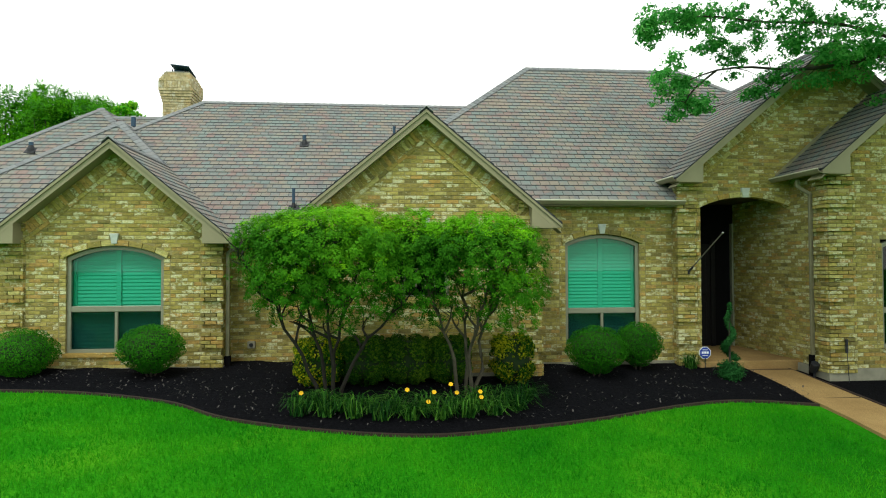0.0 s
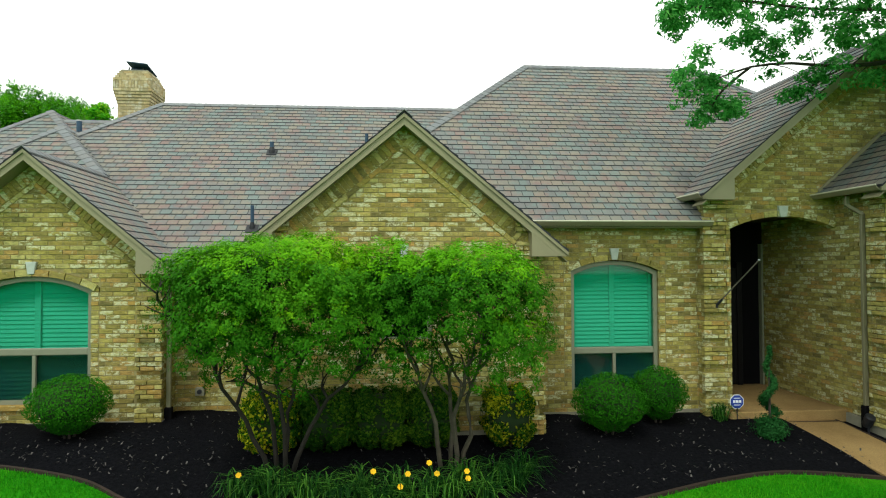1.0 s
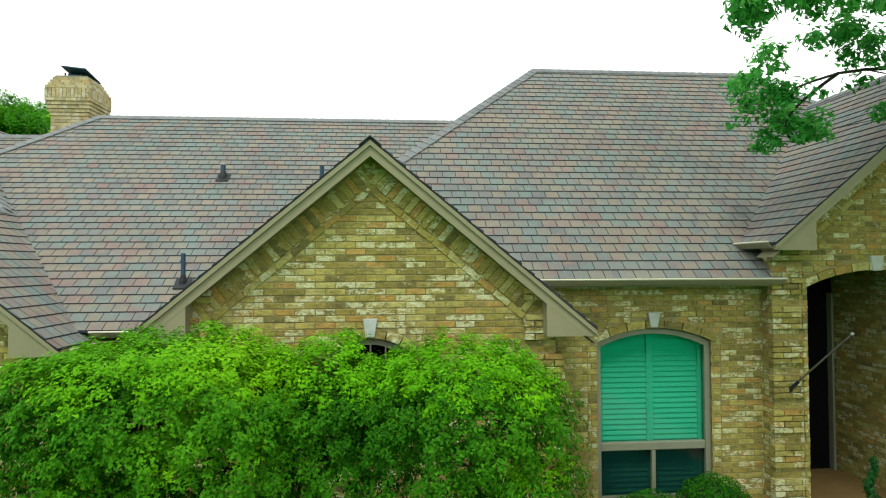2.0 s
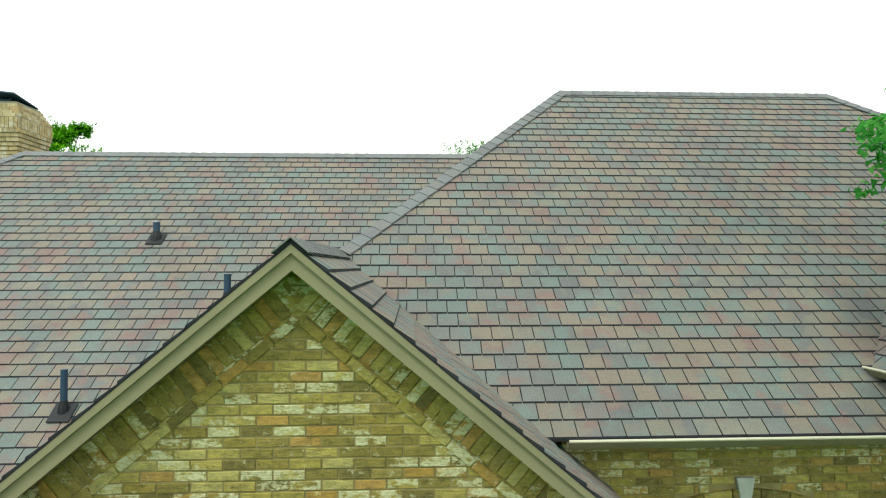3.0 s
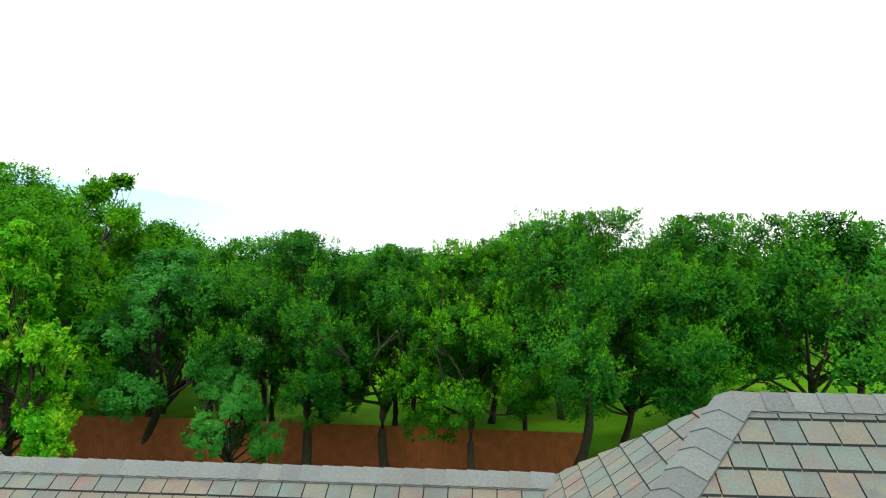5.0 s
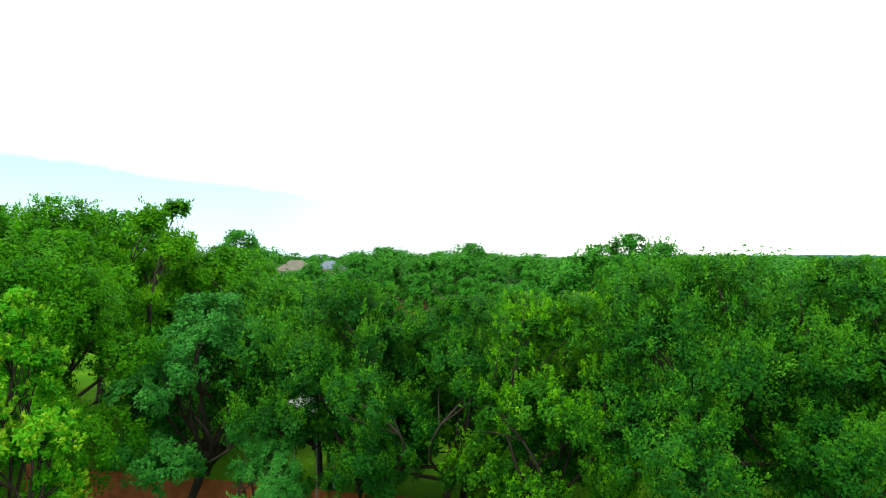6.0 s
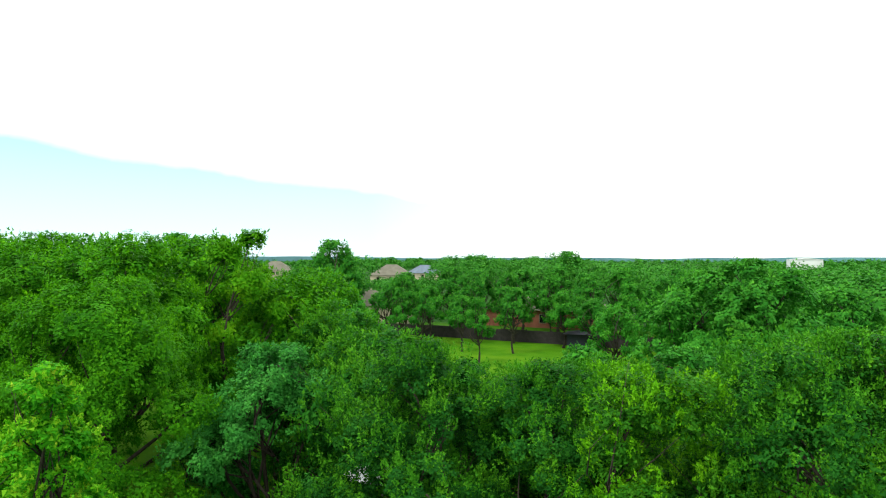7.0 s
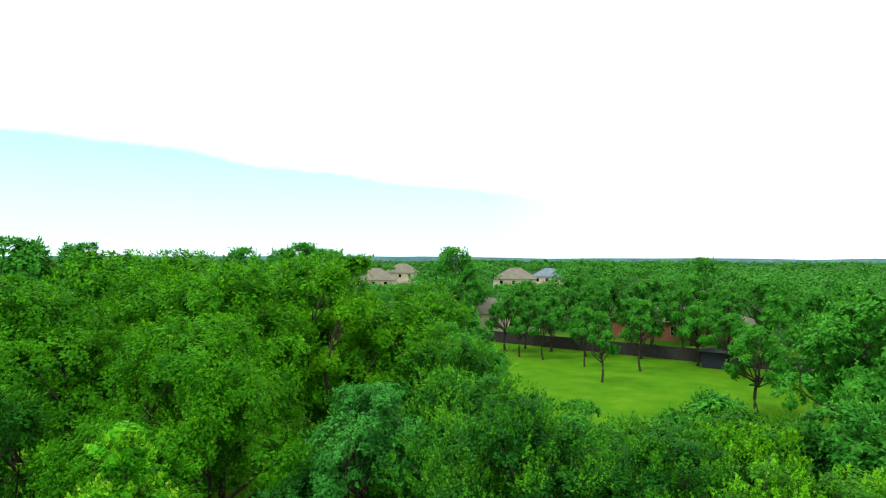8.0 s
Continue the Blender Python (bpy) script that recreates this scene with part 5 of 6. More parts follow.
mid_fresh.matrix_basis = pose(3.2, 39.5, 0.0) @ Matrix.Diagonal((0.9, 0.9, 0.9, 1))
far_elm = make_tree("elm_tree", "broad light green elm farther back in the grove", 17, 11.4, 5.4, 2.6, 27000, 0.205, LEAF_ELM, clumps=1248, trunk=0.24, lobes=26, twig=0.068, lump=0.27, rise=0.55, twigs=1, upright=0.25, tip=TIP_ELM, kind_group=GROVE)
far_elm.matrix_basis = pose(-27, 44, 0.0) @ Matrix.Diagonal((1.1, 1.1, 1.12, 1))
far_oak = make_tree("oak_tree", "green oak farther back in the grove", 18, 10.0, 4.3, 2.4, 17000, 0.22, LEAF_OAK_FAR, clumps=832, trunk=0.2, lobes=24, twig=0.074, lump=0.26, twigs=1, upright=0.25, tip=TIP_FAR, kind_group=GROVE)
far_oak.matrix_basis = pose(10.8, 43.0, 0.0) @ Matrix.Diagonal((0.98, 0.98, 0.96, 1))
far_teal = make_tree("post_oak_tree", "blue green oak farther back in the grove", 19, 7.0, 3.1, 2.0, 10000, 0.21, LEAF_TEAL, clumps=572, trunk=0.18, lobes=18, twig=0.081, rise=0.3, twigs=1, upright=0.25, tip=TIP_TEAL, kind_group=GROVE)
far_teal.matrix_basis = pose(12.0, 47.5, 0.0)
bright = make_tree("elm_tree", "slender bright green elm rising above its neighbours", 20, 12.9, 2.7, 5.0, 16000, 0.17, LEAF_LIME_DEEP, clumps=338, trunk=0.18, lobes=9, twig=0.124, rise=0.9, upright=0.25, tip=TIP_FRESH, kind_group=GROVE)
bright.matrix_basis = pose(-17.8, 43.8, 0.0)
# the dark-leaved oak at (-19.8, 29.6) stands in for an elm in shade
for proto, x, y, turn, sc in (
        (mid_elm, -25.5, 39.5, 140, 0.98), (mid_elm, -24.5, 33.5, 250, 0.95), (mid_oak, -19.8, 29.6, 70, 0.94), (far_elm, -17.0, 46.5, 220, 0.92), (far_elm, -33, 42, 300, 1.14), (far_elm, -23, 48, 20, 1.10), (far_elm, -30, 54, 110, 1.14), (far_elm, -40, 50, 200, 1.16), (far_elm, -20.5, 55.5, 60, 0.92), (far_elm, -27.5, 63.5, 160, 0.95),
        (oak, -2.0, 36.2, 120, 0.94), (mid_oak, -8.2, 41.5, 250, 0.77), (mid_oak, -2.6, 40.8, 20, 0.84), (far_oak, -2.4, 46.0, 130, 0.79), (oak, 9.2, 36.2, 40, 1.08), (far_oak, -7.0, 45.5, 310, 0.70), (far_oak, 1.8, 45.5, 80, 0.82), (mid_oak, -7.8, 38.7, 30, 0.97), (mid_oak, -13.4, 46.0, 60, 0.95), (far_oak, 3.5, 51.0, 210, 0.76), (far_oak, -17.0, 52.0, 10, 0.90), (far_oak, -24.0, 51.5, 170, 1.05),
        (far_oak, 17.5, 41.0, 200, 1.02), (far_oak, 5.7, 61.5, 30, 1.16), (far_oak, 2.8, 62.5, 140, 1.09), (far_oak, 23.0, 46.0, 280, 1.02), (far_oak, 14, 55, 10, 0.95), (far_oak, 8.0, 53.0, 170, 0.84),
        (teal, -4.6, 39.4, 170, 0.70), (teal, 6.8, 39.5, 60, 0.82), (teal, -6.0, 33.4, 200, 0.52), (far_teal, -14.8, 42.5, 200, 1.05), (far_teal, -10.5, 48.0, 300, 0.9),
        (mid_fresh, -0.4, 40.3, 140, 0.97), (mid_oak, -0.8, 43.0, 300, 0.84), (far_teal, 5.5, 47.0, 60, 1.0)):
    plant(proto, x, y, turn, sc)

# the clearing's own trees
LAWN = "small trees on the far lawn"
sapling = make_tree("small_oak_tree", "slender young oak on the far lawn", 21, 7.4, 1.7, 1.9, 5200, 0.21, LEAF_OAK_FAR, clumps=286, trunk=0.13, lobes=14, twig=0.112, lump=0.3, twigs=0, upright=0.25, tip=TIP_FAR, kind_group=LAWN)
sapling.matrix_basis = pose(-19.2, 85.1, 0)
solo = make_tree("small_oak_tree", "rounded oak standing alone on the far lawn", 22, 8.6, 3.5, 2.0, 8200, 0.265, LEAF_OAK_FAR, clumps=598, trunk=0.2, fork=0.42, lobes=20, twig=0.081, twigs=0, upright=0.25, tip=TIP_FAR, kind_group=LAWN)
solo.matrix_basis = pose(-4.2, 78.8, 0) @ Matrix.Diagonal((0.86, 0.86, 0.86, 1))
for x, y, turn, sc in ((-23.9, 93.3, 50, 0.95), (-30.0, 95.5, 130, 1.0), (-33.5, 96, 200, 1.05), (-17.6, 93.9, 90, 1.1), (-15.4, 104.9, 20, 1.25), (-28, 106, 300, 1.25), (-10, 104, 240, 1.25), (-36, 103, 10, 1.25), (-22, 106.5, 70, 1.3)):
    plant(sapling, x, y, turn, sc)
for x, y, turn, sc in ((7, 82, 30, 1.1), (12, 74, 110, 1.1), (3, 98, 210, 1.15), (10, 92, 80, 1.15), (17, 84, 10, 1.2), (14, 102, 300, 1.2), (-42, 92, 60, 1.2), (-38, 80, 20, 1.15), (-33, 72, 210, 1.1), (20, 66, 120, 1.1), (-25, 66, 40, 1.05), (1, 112, 20, 1.2), (-12, 113, 130, 1.1), (-22, 116, 200, 1.15),
                       (3.5, 77, 220, 1.0), (1.5, 87, 10, 1.05), (-0.5, 96, 150, 1.1), (-28, 113, 60, 1.15), (-34, 116, 130, 1.2), (-40, 112, 210, 1.1), (-52, 110, 80, 1.2), (-37, 99, 40, 0.95), (-32, 102.5, 190, 0.9), (-26.5, 101, 280, 0.85), (-20, 103, 70, 0.9), (-13, 101, 140, 0.85), (-8.5, 97, 330, 0.8), (2.5, 82, 100, 1.0), (-46, 100, 30, 1.0), (-17, 119, 250, 1.2), (-6.5, 117, 310, 1.2),):
    plant(solo, x, y, turn, sc, "rounded green oak at the edge of the far lawn")
for x, y, turn, sc in ((-53, 112, 30, 1.72), (-62, 86, 200, 1.74), (-65, 95, 80, 1.66), (-71, 54, 120, 1.72), (-90, 71, 300, 1.74), (-76, 88, 20, 1.68), (-37, 139, 90, 1.42), (-20.5, 149, 10, 1.54), (-84, 104, 250, 1.7)):
    plant(solo, x, y, turn, sc, "tall rounded oak standing above the far woods")


def far_woods():
    """Rounded tree crowns rolling away to the horizon, as one canopy."""
    rng = np.random.default_rng(31)
    out, taken = [], {}
    n = 0
    while n < 2500:
        d = 60 + 1700 * rng.random() ** 2.3
        a = radians(-38 + 108 * rng.random())
        x, y = -math.sin(a) * d, 20 + math.cos(a) * d
        if -60 < x < 8 and 55 < y < 121:
            continue
        if y < 58 and -30 < x < 26:
            continue
        bearing = math.degrees(math.atan2(1.8 - x, y - 21))
        if 26.0 < bearing < 29.5 and d < 105:
            continue
        cell = (int(x // 6.5), int(y // 6.5))
        if d < 400 and taken.get(cell, 0) > 0 and rng.random() < 0.85:
            continue
        taken[cell] = taken.get(cell, 0) + 1
        n += 1
        h = 8.4 + 3.4 * rng.random() ** 1.3 - 0.0006 * d + 1.4 * math.sin(x * 0.021 + y * 0.013)
        if x > -8 and d < 260:
            h = 7.6 + 3.0 * rng.random() + 0.002 * d
        r = 3.2 + 2.2 * rng.random() + (0.8 if x > -8 else 0)
        if (34.3 < bearing < 40.5 and d < 290) or (21.8 < bearing < 27.8 and d < 262):
            h = max(2.5, min(h, 12.2 - 0.035 * d))
        k, size = (430, 0.44) if d < 160 else ((190, 0.72) if d < 350 else (54, 1.55))
        m = 12 if d < 350 else 5
        u = rng.normal(size=(m, 3))
        u /= np.linalg.norm(u, axis=1)[:, None]
        u[:, 2] = np.abs(u[:, 2]) * 0.9 + 0.05
        mid = np.array([x, y, h - 0.62 * r]) + u * np.array([r * 0.72, r * 0.72, r * 0.42])
        out.append(puff_cloud(rng, mid, np.tile([0.0, 0.0, 1.0], (m, 1)), r * (0.30 + 0.16 * rng.random(m)), u, k, size, 0.75))
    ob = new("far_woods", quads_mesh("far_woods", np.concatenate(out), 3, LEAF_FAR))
    tagged(ob, "dense green tree canopy stretching to the horizon", "woods", kind="stuff")


far_woods()


# ---- front garden ----
def shrub_tree(name, label, seed, x, y, masses, stems, leaves, bark):
    """A pruned shrub with several crooked bare stems that fan out like a vase, and shorn domes of small leaves."""
    rng = np.random.default_rng(seed)
    zg = ground_z(x, y)
    ob = thing(name, label, "shrub", "tall pruned shrubs", at=(x, y, zg))
    for sx, sy, tx, ty, zt in stems:
        bm = bmesh.new()
        a, b = Vector((sx, sy + 0.45, 0.0)), Vector((tx, ty, zt - zg))
        p, kink = [], Vector((0, 0, 0))
        for k in range(11):
            f = k / 10
            if 1 < k < 10:
                kink = kink * 0.6 + Vector((rng.normal(), rng.normal(), rng.normal() * 0.4)) * 0.035
            p.append(Vector((a.x + (b.x - a.x) * f ** 1.2, a.y + (b.y - a.y) * f ** 1.2, a.z + (b.z - a.z) * f ** 0.85)) + kink)
        tube(bm, p, [0.033 - 0.0025 * k for k in range(11)], 7)
        for j in (4, 5, 6, 7, 8, 9, 10, 10):
            q = p[j]
            away = Vector((q.x - sx, q.y, 0)) * 0.45 + Vector((rng.normal(), rng.normal(), 0)) * 0.34
            e = q + Vector((away.x, away.y, 0.18 + 0.34 * rng.random()))
            e.z = min(e.z, 2.45 - zg)
            e.x = max(masses[0][0] - 0.72 * masses[0][2], min(masses[0][0] + 0.72 * masses[0][2], e.x))
            e.y = max(-0.62, min(0.62, e.y))
            l = limb_points(rng, q, e, 0.13)
            tube(bm, l, [0.019 * (1 - 0.75 * k / 6) + 0.003 for k in range(7)], 5)
            for f in (2, 4, 5):
                l2 = limb_points(rng, l[f], l[f] + Vector((rng.uniform(-0.24, 0.24), rng.uniform(-0.24, 0.24), 0.06 + 0.20 * rng.random())), 0.12, 4)
                tube(bm, l2, [0.008 * (1 - 0.8 * k / 4) + 0.002 for k in range(5)], 4)
        part("stem", bm, bark, ob, smooth=True)
    # foliage: small puffs, close on the shorn tops and thinning out towards the ragged undersides
    mid, axis, rad, face, young = [], [], [], [], []
    for cx, cy, rx, ry, z0, z1, puffs in masses:
        z0, z1 = z0 - zg, z1 - zg
        zm = z0 + (z1 - z0) * 0.50
        up, down = z1 - zm, zm - z0
        n = 0
        while n < puffs:
            d = rng.normal(size=3)
            d /= np.linalg.norm(d)
            if rng.random() > min(1.0, max(0.10, 0.40 + 1.1 * d[2])):
                continue
            n += 1
            deep = rng.random() ** (2.2 if d[2] > 0.3 else 1.5)
            lump = 0.045 * math.sin(5 * d[0] + seed) * math.cos(4.5 * d[2] + cx) + 0.045 * math.sin(7 * d[1] + 3 * d[0]) + 0.025 * rng.normal()
            k = (0.95 - 0.42 * deep + lump) * (1.0 if d[2] > -0.2 else 0.75 + 0.3 * rng.random())
            mid.append(np.sign(d) * np.abs(d) ** 0.86 * k * np.array([rx, ry, up if d[2] > 0 else down]) + np.array([cx, cy, zm]))
            v = d * 0.6 + np.array([0, 0, 0.6]) + rng.normal(size=3) * 0.3
            axis.append(v / np.linalg.norm(v))
            rad.append(0.050 + 0.055 * rng.random())
            # upper outer puffs take the paler leaf, with top light painted in
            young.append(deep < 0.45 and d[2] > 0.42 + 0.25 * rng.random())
            face.append(d)
    for nm, leaf, flag in (("crown", LEAF_SHRUB, False), ("new_growth", LEAF_LIT_TIP, True)):
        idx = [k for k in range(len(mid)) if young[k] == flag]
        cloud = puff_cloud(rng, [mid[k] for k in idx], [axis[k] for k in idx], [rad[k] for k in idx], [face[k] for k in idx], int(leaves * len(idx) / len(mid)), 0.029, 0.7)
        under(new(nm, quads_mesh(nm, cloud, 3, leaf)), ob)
    return ob


BARK_DARK = plain("dark_bark", (0.022, 0.019, 0.014), 0.9, var=0.35, scale=9, bump=0.5)
shrub_tree("shrub", "tall yaupon shrub with dark crooked stems and rounded green top", 41, -0.82, 9.66, [(-0.10, 0.0, 1.38, 1.0, 1.24, 2.97, 1850), (-0.52, -0.1, 0.74, 0.7, 1.12, 2.2, 230), (0.35, -0.1, 0.85, 0.75, 1.08, 2.4, 280)],
           [(-0.20, 0, -1.22, -0.1, 2.12), (-0.12, 0.06, -0.55, 0.3, 2.3), (-0.02, 0.0, -0.05, -0.2, 2.3), (0.04, 0, 1.16, -0.15, 1.86), (-0.06, 0.12, 0.35, 0.4, 2.2)], 108000, BARK_DARK)
shrub_tree("shrub", "tall yaupon shrub with pale stems and rounded green top", 42, 1.14, 9.66, [(0.16, 0.0, 1.02, 0.95, 1.18, 2.88, 1350), (-0.80, 0.05, 0.66, 0.7, 1.02, 2.90, 820), (0.66, -0.1, 0.48, 0.6, 1.08, 2.1, 190)],
           [(-0.12, 0, -0.65, 0, 2.0), (0.0, 0.05, -0.1, 0.3, 2.2), (0.12, 0, 0.48, 0.05, 2.1), (0.05, -0.05, 0.2, -0.3, 2.1)], 94000, BARK_PALE)


def ball_bush(label, seed, x, y, z, rx, rz, leaf, leaves, size=0.028, group="clipped boxwoods", square=1.0, ry=None, rough=0.0):
    rng = np.random.default_rng(seed)
    zg = ground_z(x, y)
    ob = thing("boxwood", label, "shrub", group, at=(x, y, zg))
    ry = ry or rx
    bm = bmesh.new()
    for k in range(4):
        a = k * 1.57 + 0.4
        tube(bm, [(0.03 * math.cos(a), 0.03 * math.sin(a), 0), (0.4 * rx * math.cos(a), 0.4 * ry * math.sin(a), z - zg)], [0.02, 0.008], 5)
    part("stems", bm, BARK, ob)
    n = leaves
    d = rng.normal(size=(n, 3))
    d /= np.linalg.norm(d, axis=1)[:, None]
    sq = np.sign(d) * np.abs(d) ** square
    lump = 1 + rough * np.sin(13 * d[:, :1] + seed) * np.sin(11 * d[:, 2:3] + 2 * seed) + 0.03 * np.sin(9 * d[:, :1] + seed) * np.cos(8 * d[:, 1:2]) + 0.03 * np.sin(15 * d[:, 2:3] + 4 * d[:, :1])
    taper = np.ones((n, 3))
    taper[:, :2] -= 0.34 * np.clip(-d[:, 2:3] - 0.15, 0, 1)
    pos = sq * taper * (1 - 0.22 * rng.random((n, 1)) ** 2) * lump * np.array([rx, ry, rz]) + np.array([0, 0, z - zg])
    nrm = d + rng.normal(size=(n, 3)) * 0.36
    nrm /= np.linalg.norm(nrm, axis=1)[:, None]
    t = np.cross(nrm, rng.normal(size=(n, 3)))
    t /= np.linalg.norm(t, axis=1)[:, None]
    b = np.cross(nrm, t)
    s = size * (0.6 + 0.8 * rng.random((n, 1)))
    out = np.empty((n, 4, 3))
    out[:, 0], out[:, 1], out[:, 2], out[:, 3] = pos - t * s * 0.5, pos + b * s * 0.32, pos + t * s * 0.5, pos - b * s * 0.32
    under(new("foliage", quads_mesh("foliage", out.reshape(-1, 3), 4, leaf)), ob)
    # solid near-black core: shade between the leaves put into its colour
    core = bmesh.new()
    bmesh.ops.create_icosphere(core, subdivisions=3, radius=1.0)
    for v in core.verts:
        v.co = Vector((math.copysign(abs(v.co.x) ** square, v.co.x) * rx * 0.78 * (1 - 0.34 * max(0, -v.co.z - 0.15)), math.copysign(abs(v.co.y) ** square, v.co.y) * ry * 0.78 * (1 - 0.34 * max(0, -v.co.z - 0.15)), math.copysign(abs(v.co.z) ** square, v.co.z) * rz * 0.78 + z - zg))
    part("shade_core", core, plain("shade_core", (0.012, 0.03, 0.006), 0.95), ob)
    return ob


BALL = "clipped round boxwood shrub on a mulch bed"
ball_bush(BALL, 51, -3.87, 11.35, 0.76, 0.53, 0.40, LEAF_BOX, 12500, 0.026)
ball_bush(BALL, 52, -5.95, 11.5, 0.70, 0.55, 0.40, LEAF_BOX, 12500, 0.026)
ball_bush(BALL, 53, 3.50, 11.15, 0.66, 0.53, 0.41, LEAF_BOX, 12500, 0.026)
ball_bush("smaller clipped boxwood shrub against the brick wall", 54, 4.42, 11.62, 0.68, 0.43, 0.40, LEAF_BOX, 10500, 0.026)
HEDGE = "variegated euonymus hedge shrub with yellow and green leaves"
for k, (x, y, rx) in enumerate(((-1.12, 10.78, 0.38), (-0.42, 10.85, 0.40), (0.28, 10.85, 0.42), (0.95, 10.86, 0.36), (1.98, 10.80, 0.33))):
    ball_bush(HEDGE if k in (0, 4) else "euonymus hedge shrub with few yellow leaves and shade painted into them", 60 + k, x, y, 0.60, rx, 0.38, (LEAF_YEL, LEAF_YEL_SHADED, LEAF_YEL_SHADED, LEAF_YEL_SHADED, LEAF_EDGED)[k], 9000, 0.042, "hedge shrubs", square=(0.58, 0.58, 0.58, 0.58, 0.46)[k], rough=0.07)


def blades(rng, x, y, n, length, width, spread):
    """Arching leaf blades in a tuft: corners, four to a face."""
    out = []
    z = ground_z(x, y) + 0.05
    for _ in range(n):
        a, l = rng.random() * 6.28, length * (0.6 + 0.6 * rng.random())
        r = spread * (0.5 + 0.7 * rng.random())
        c, s = math.cos(a), math.sin(a)
        px, py = x + rng.normal() * 0.05, y + rng.normal() * 0.05
        prev = None
        for t in (0, 0.4, 0.75, 1.0):
            rad, h = r * t ** 1.3, l * (2.1 * t - 1.75 * t * t)
            w = width * (1 - 0.85 * t)
            cur = ((px + c * rad - s * w, py + s * rad + c * w, z + h), (px + c * rad + s * w, py + s * rad - c * w, z + h))
            if prev:
                out += [prev[0], prev[1], cur[1], cur[0]]
            prev = cur
    return out


def lily(x, y, seed, flowers):
    rng = np.random.default_rng(seed)
    ob = thing("daylily", "green daylily clump with arching strap leaves" + (" and yellow flowers" if flowers else ""), "flower", "daylily clumps")
    under(new("leaves", quads_mesh("leaves", blades(rng, x, y, 64, 0.30 + 0.20 * rng.random(), 0.0105, 0.30 + 0.16 * rng.random()), 4, LEAF_LILY)), ob)
    for fx, fy, fz in flowers:
        bm = bmesh.new()
        tube(bm, [(fx, fy + 0.2, ground_z(x, y)), (fx, fy + 0.03, fz)], [0.005, 0.004], 4)
        part("flower_stalk", bm, LEAF_LILY, ob)
        bm = bmesh.new()
        tip = Matrix.Translation((fx, fy, fz)) @ Matrix.Rotation(radians(52), 4, "X") @ Matrix.Rotation(rng.random() * 6, 4, "Z") @ Matrix.Scale(0.8, 4)
        for k in range(6):
            a = k * math.pi / 3
            c, s = math.cos(a), math.sin(a)
            v = [bm.verts.new(tip @ Vector(p)) for p in ((0, 0, 0), (0.03 * c - 0.018 * s, 0.03 * s + 0.018 * c, 0.022), (0.042 * c, 0.042 * s, 0.016), (0.03 * c + 0.018 * s, 0.03 * s - 0.018 * c, 0.022))]
            bm.faces.new(v)
        part("flower", bm, PETAL, ob)


PETAL = plain("yellow_petal", (0.72, 0.44, 0.01), 0.5, var=0.2)
rngp = random.Random(7)
BLOOMS = [(0.21, 9.07, 0.45), (0.57, 9.08, 0.41), (0.49, 9.05, 0.29), (0.80, 9.14, 0.50), (0.88, 9.12, 0.39), (1.21, 9.20, 0.38), (1.22, 9.18, 0.31), (-1.20, 9.25, 0.40)]
for k in range(18):
    t = k / 17
    x = -1.26 + 3.26 * t
    y = 9.36 - 0.22 * math.sin(math.pi * t) + (0.26 if k % 2 else 0.0) + 0.09 * rngp.random() + 0.35 * max(0, t - 0.75) * 2
    lily(x, y, 80 + k, [f for f in BLOOMS if abs(f[0] - x) < 0.1036])
lily(5.45, 11.7, 130, [])


def topiary(x, y):
    rng = np.random.default_rng(90)
    z = ground_z(x, y)
    ob = thing("spiral_topiary", "small spiral clipped juniper topiary beside the walk", "shrub", at=(x, y, z))
    bm = bmesh.new()
    tube(bm, [(0, 0, 0), (0, 0, 1.3)], [0.025, 0.008], 6)
    part("trunk", bm, BARK, ob)
    cs, rs = [(0, 0, 0.14), (0, 0, 0.22), (0, 0, 0.30), (0.03, -0.03, 0.2)], [0.18, 0.22, 0.19, 0.19]
    for k in range(30):
        t = k / 29
        a, r = t * 12.5, 0.085 * (1 - t) + 0.010
        cs.append((math.cos(a) * r, math.sin(a) * r, 0.42 + 0.93 * t))
        rs.append(0.085 * (1 - 0.55 * t))
    under(new("foliage", quads_mesh("foliage", leaf_cloud(rng, cs, rs, 7000, 0.035, shell=0.4), 3, LEAF_TOPIARY)), ob)


topiary(5.72, 10.88)


def lawn_blades():
    rng = np.random.default_rng(5)
    n = 110000
    edge = smooth_line(BED_EDGE, 0.15)
    ex, ey = np.array([p.x for p in edge]), np.array([p.y for p in edge])
    x, y = rng.random(n) * 14.5 - 7.2, 5.6 + rng.random(n) * 5.4
    soft = np.minimum(np.minimum((x + 7.2) / 1.5, (7.3 - x) / 1.5), (y - 5.6) / 1.2)
    ok = (y < np.interp(x, ex, ey) - 0.04) & ((x < 6.2) | (y < 5)) & (rng.random(n) < soft)
    x, y = x[ok], y[ok]
    n = len(x)
    z = np.array([ground_z(a, b) for a, b in zip(x, y)])
    a = rng.random(n) * 6.28
    h, w = 0.030 + 0.03 * rng.random(n), 0.006
    tip = np.stack([x + rng.normal(size=n) * 0.02, y + rng.normal(size=n) * 0.02, z + h], 1)
    out = np.empty((n, 3, 3))
    out[:, 0] = np.stack([x - np.cos(a) * w, y - np.sin(a) * w, z - 0.005], 1)
    out[:, 1] = np.stack([x + np.cos(a) * w, y + np.sin(a) * w, z - 0.005], 1)
    out[:, 2] = tip
    tagged(new("lawn_grass", quads_mesh("lawn_grass", out.reshape(-1, 3), 3, LEAF_GRASS)), "short mown bright green lawn grass", "grass", kind="stuff")


lawn_blades()


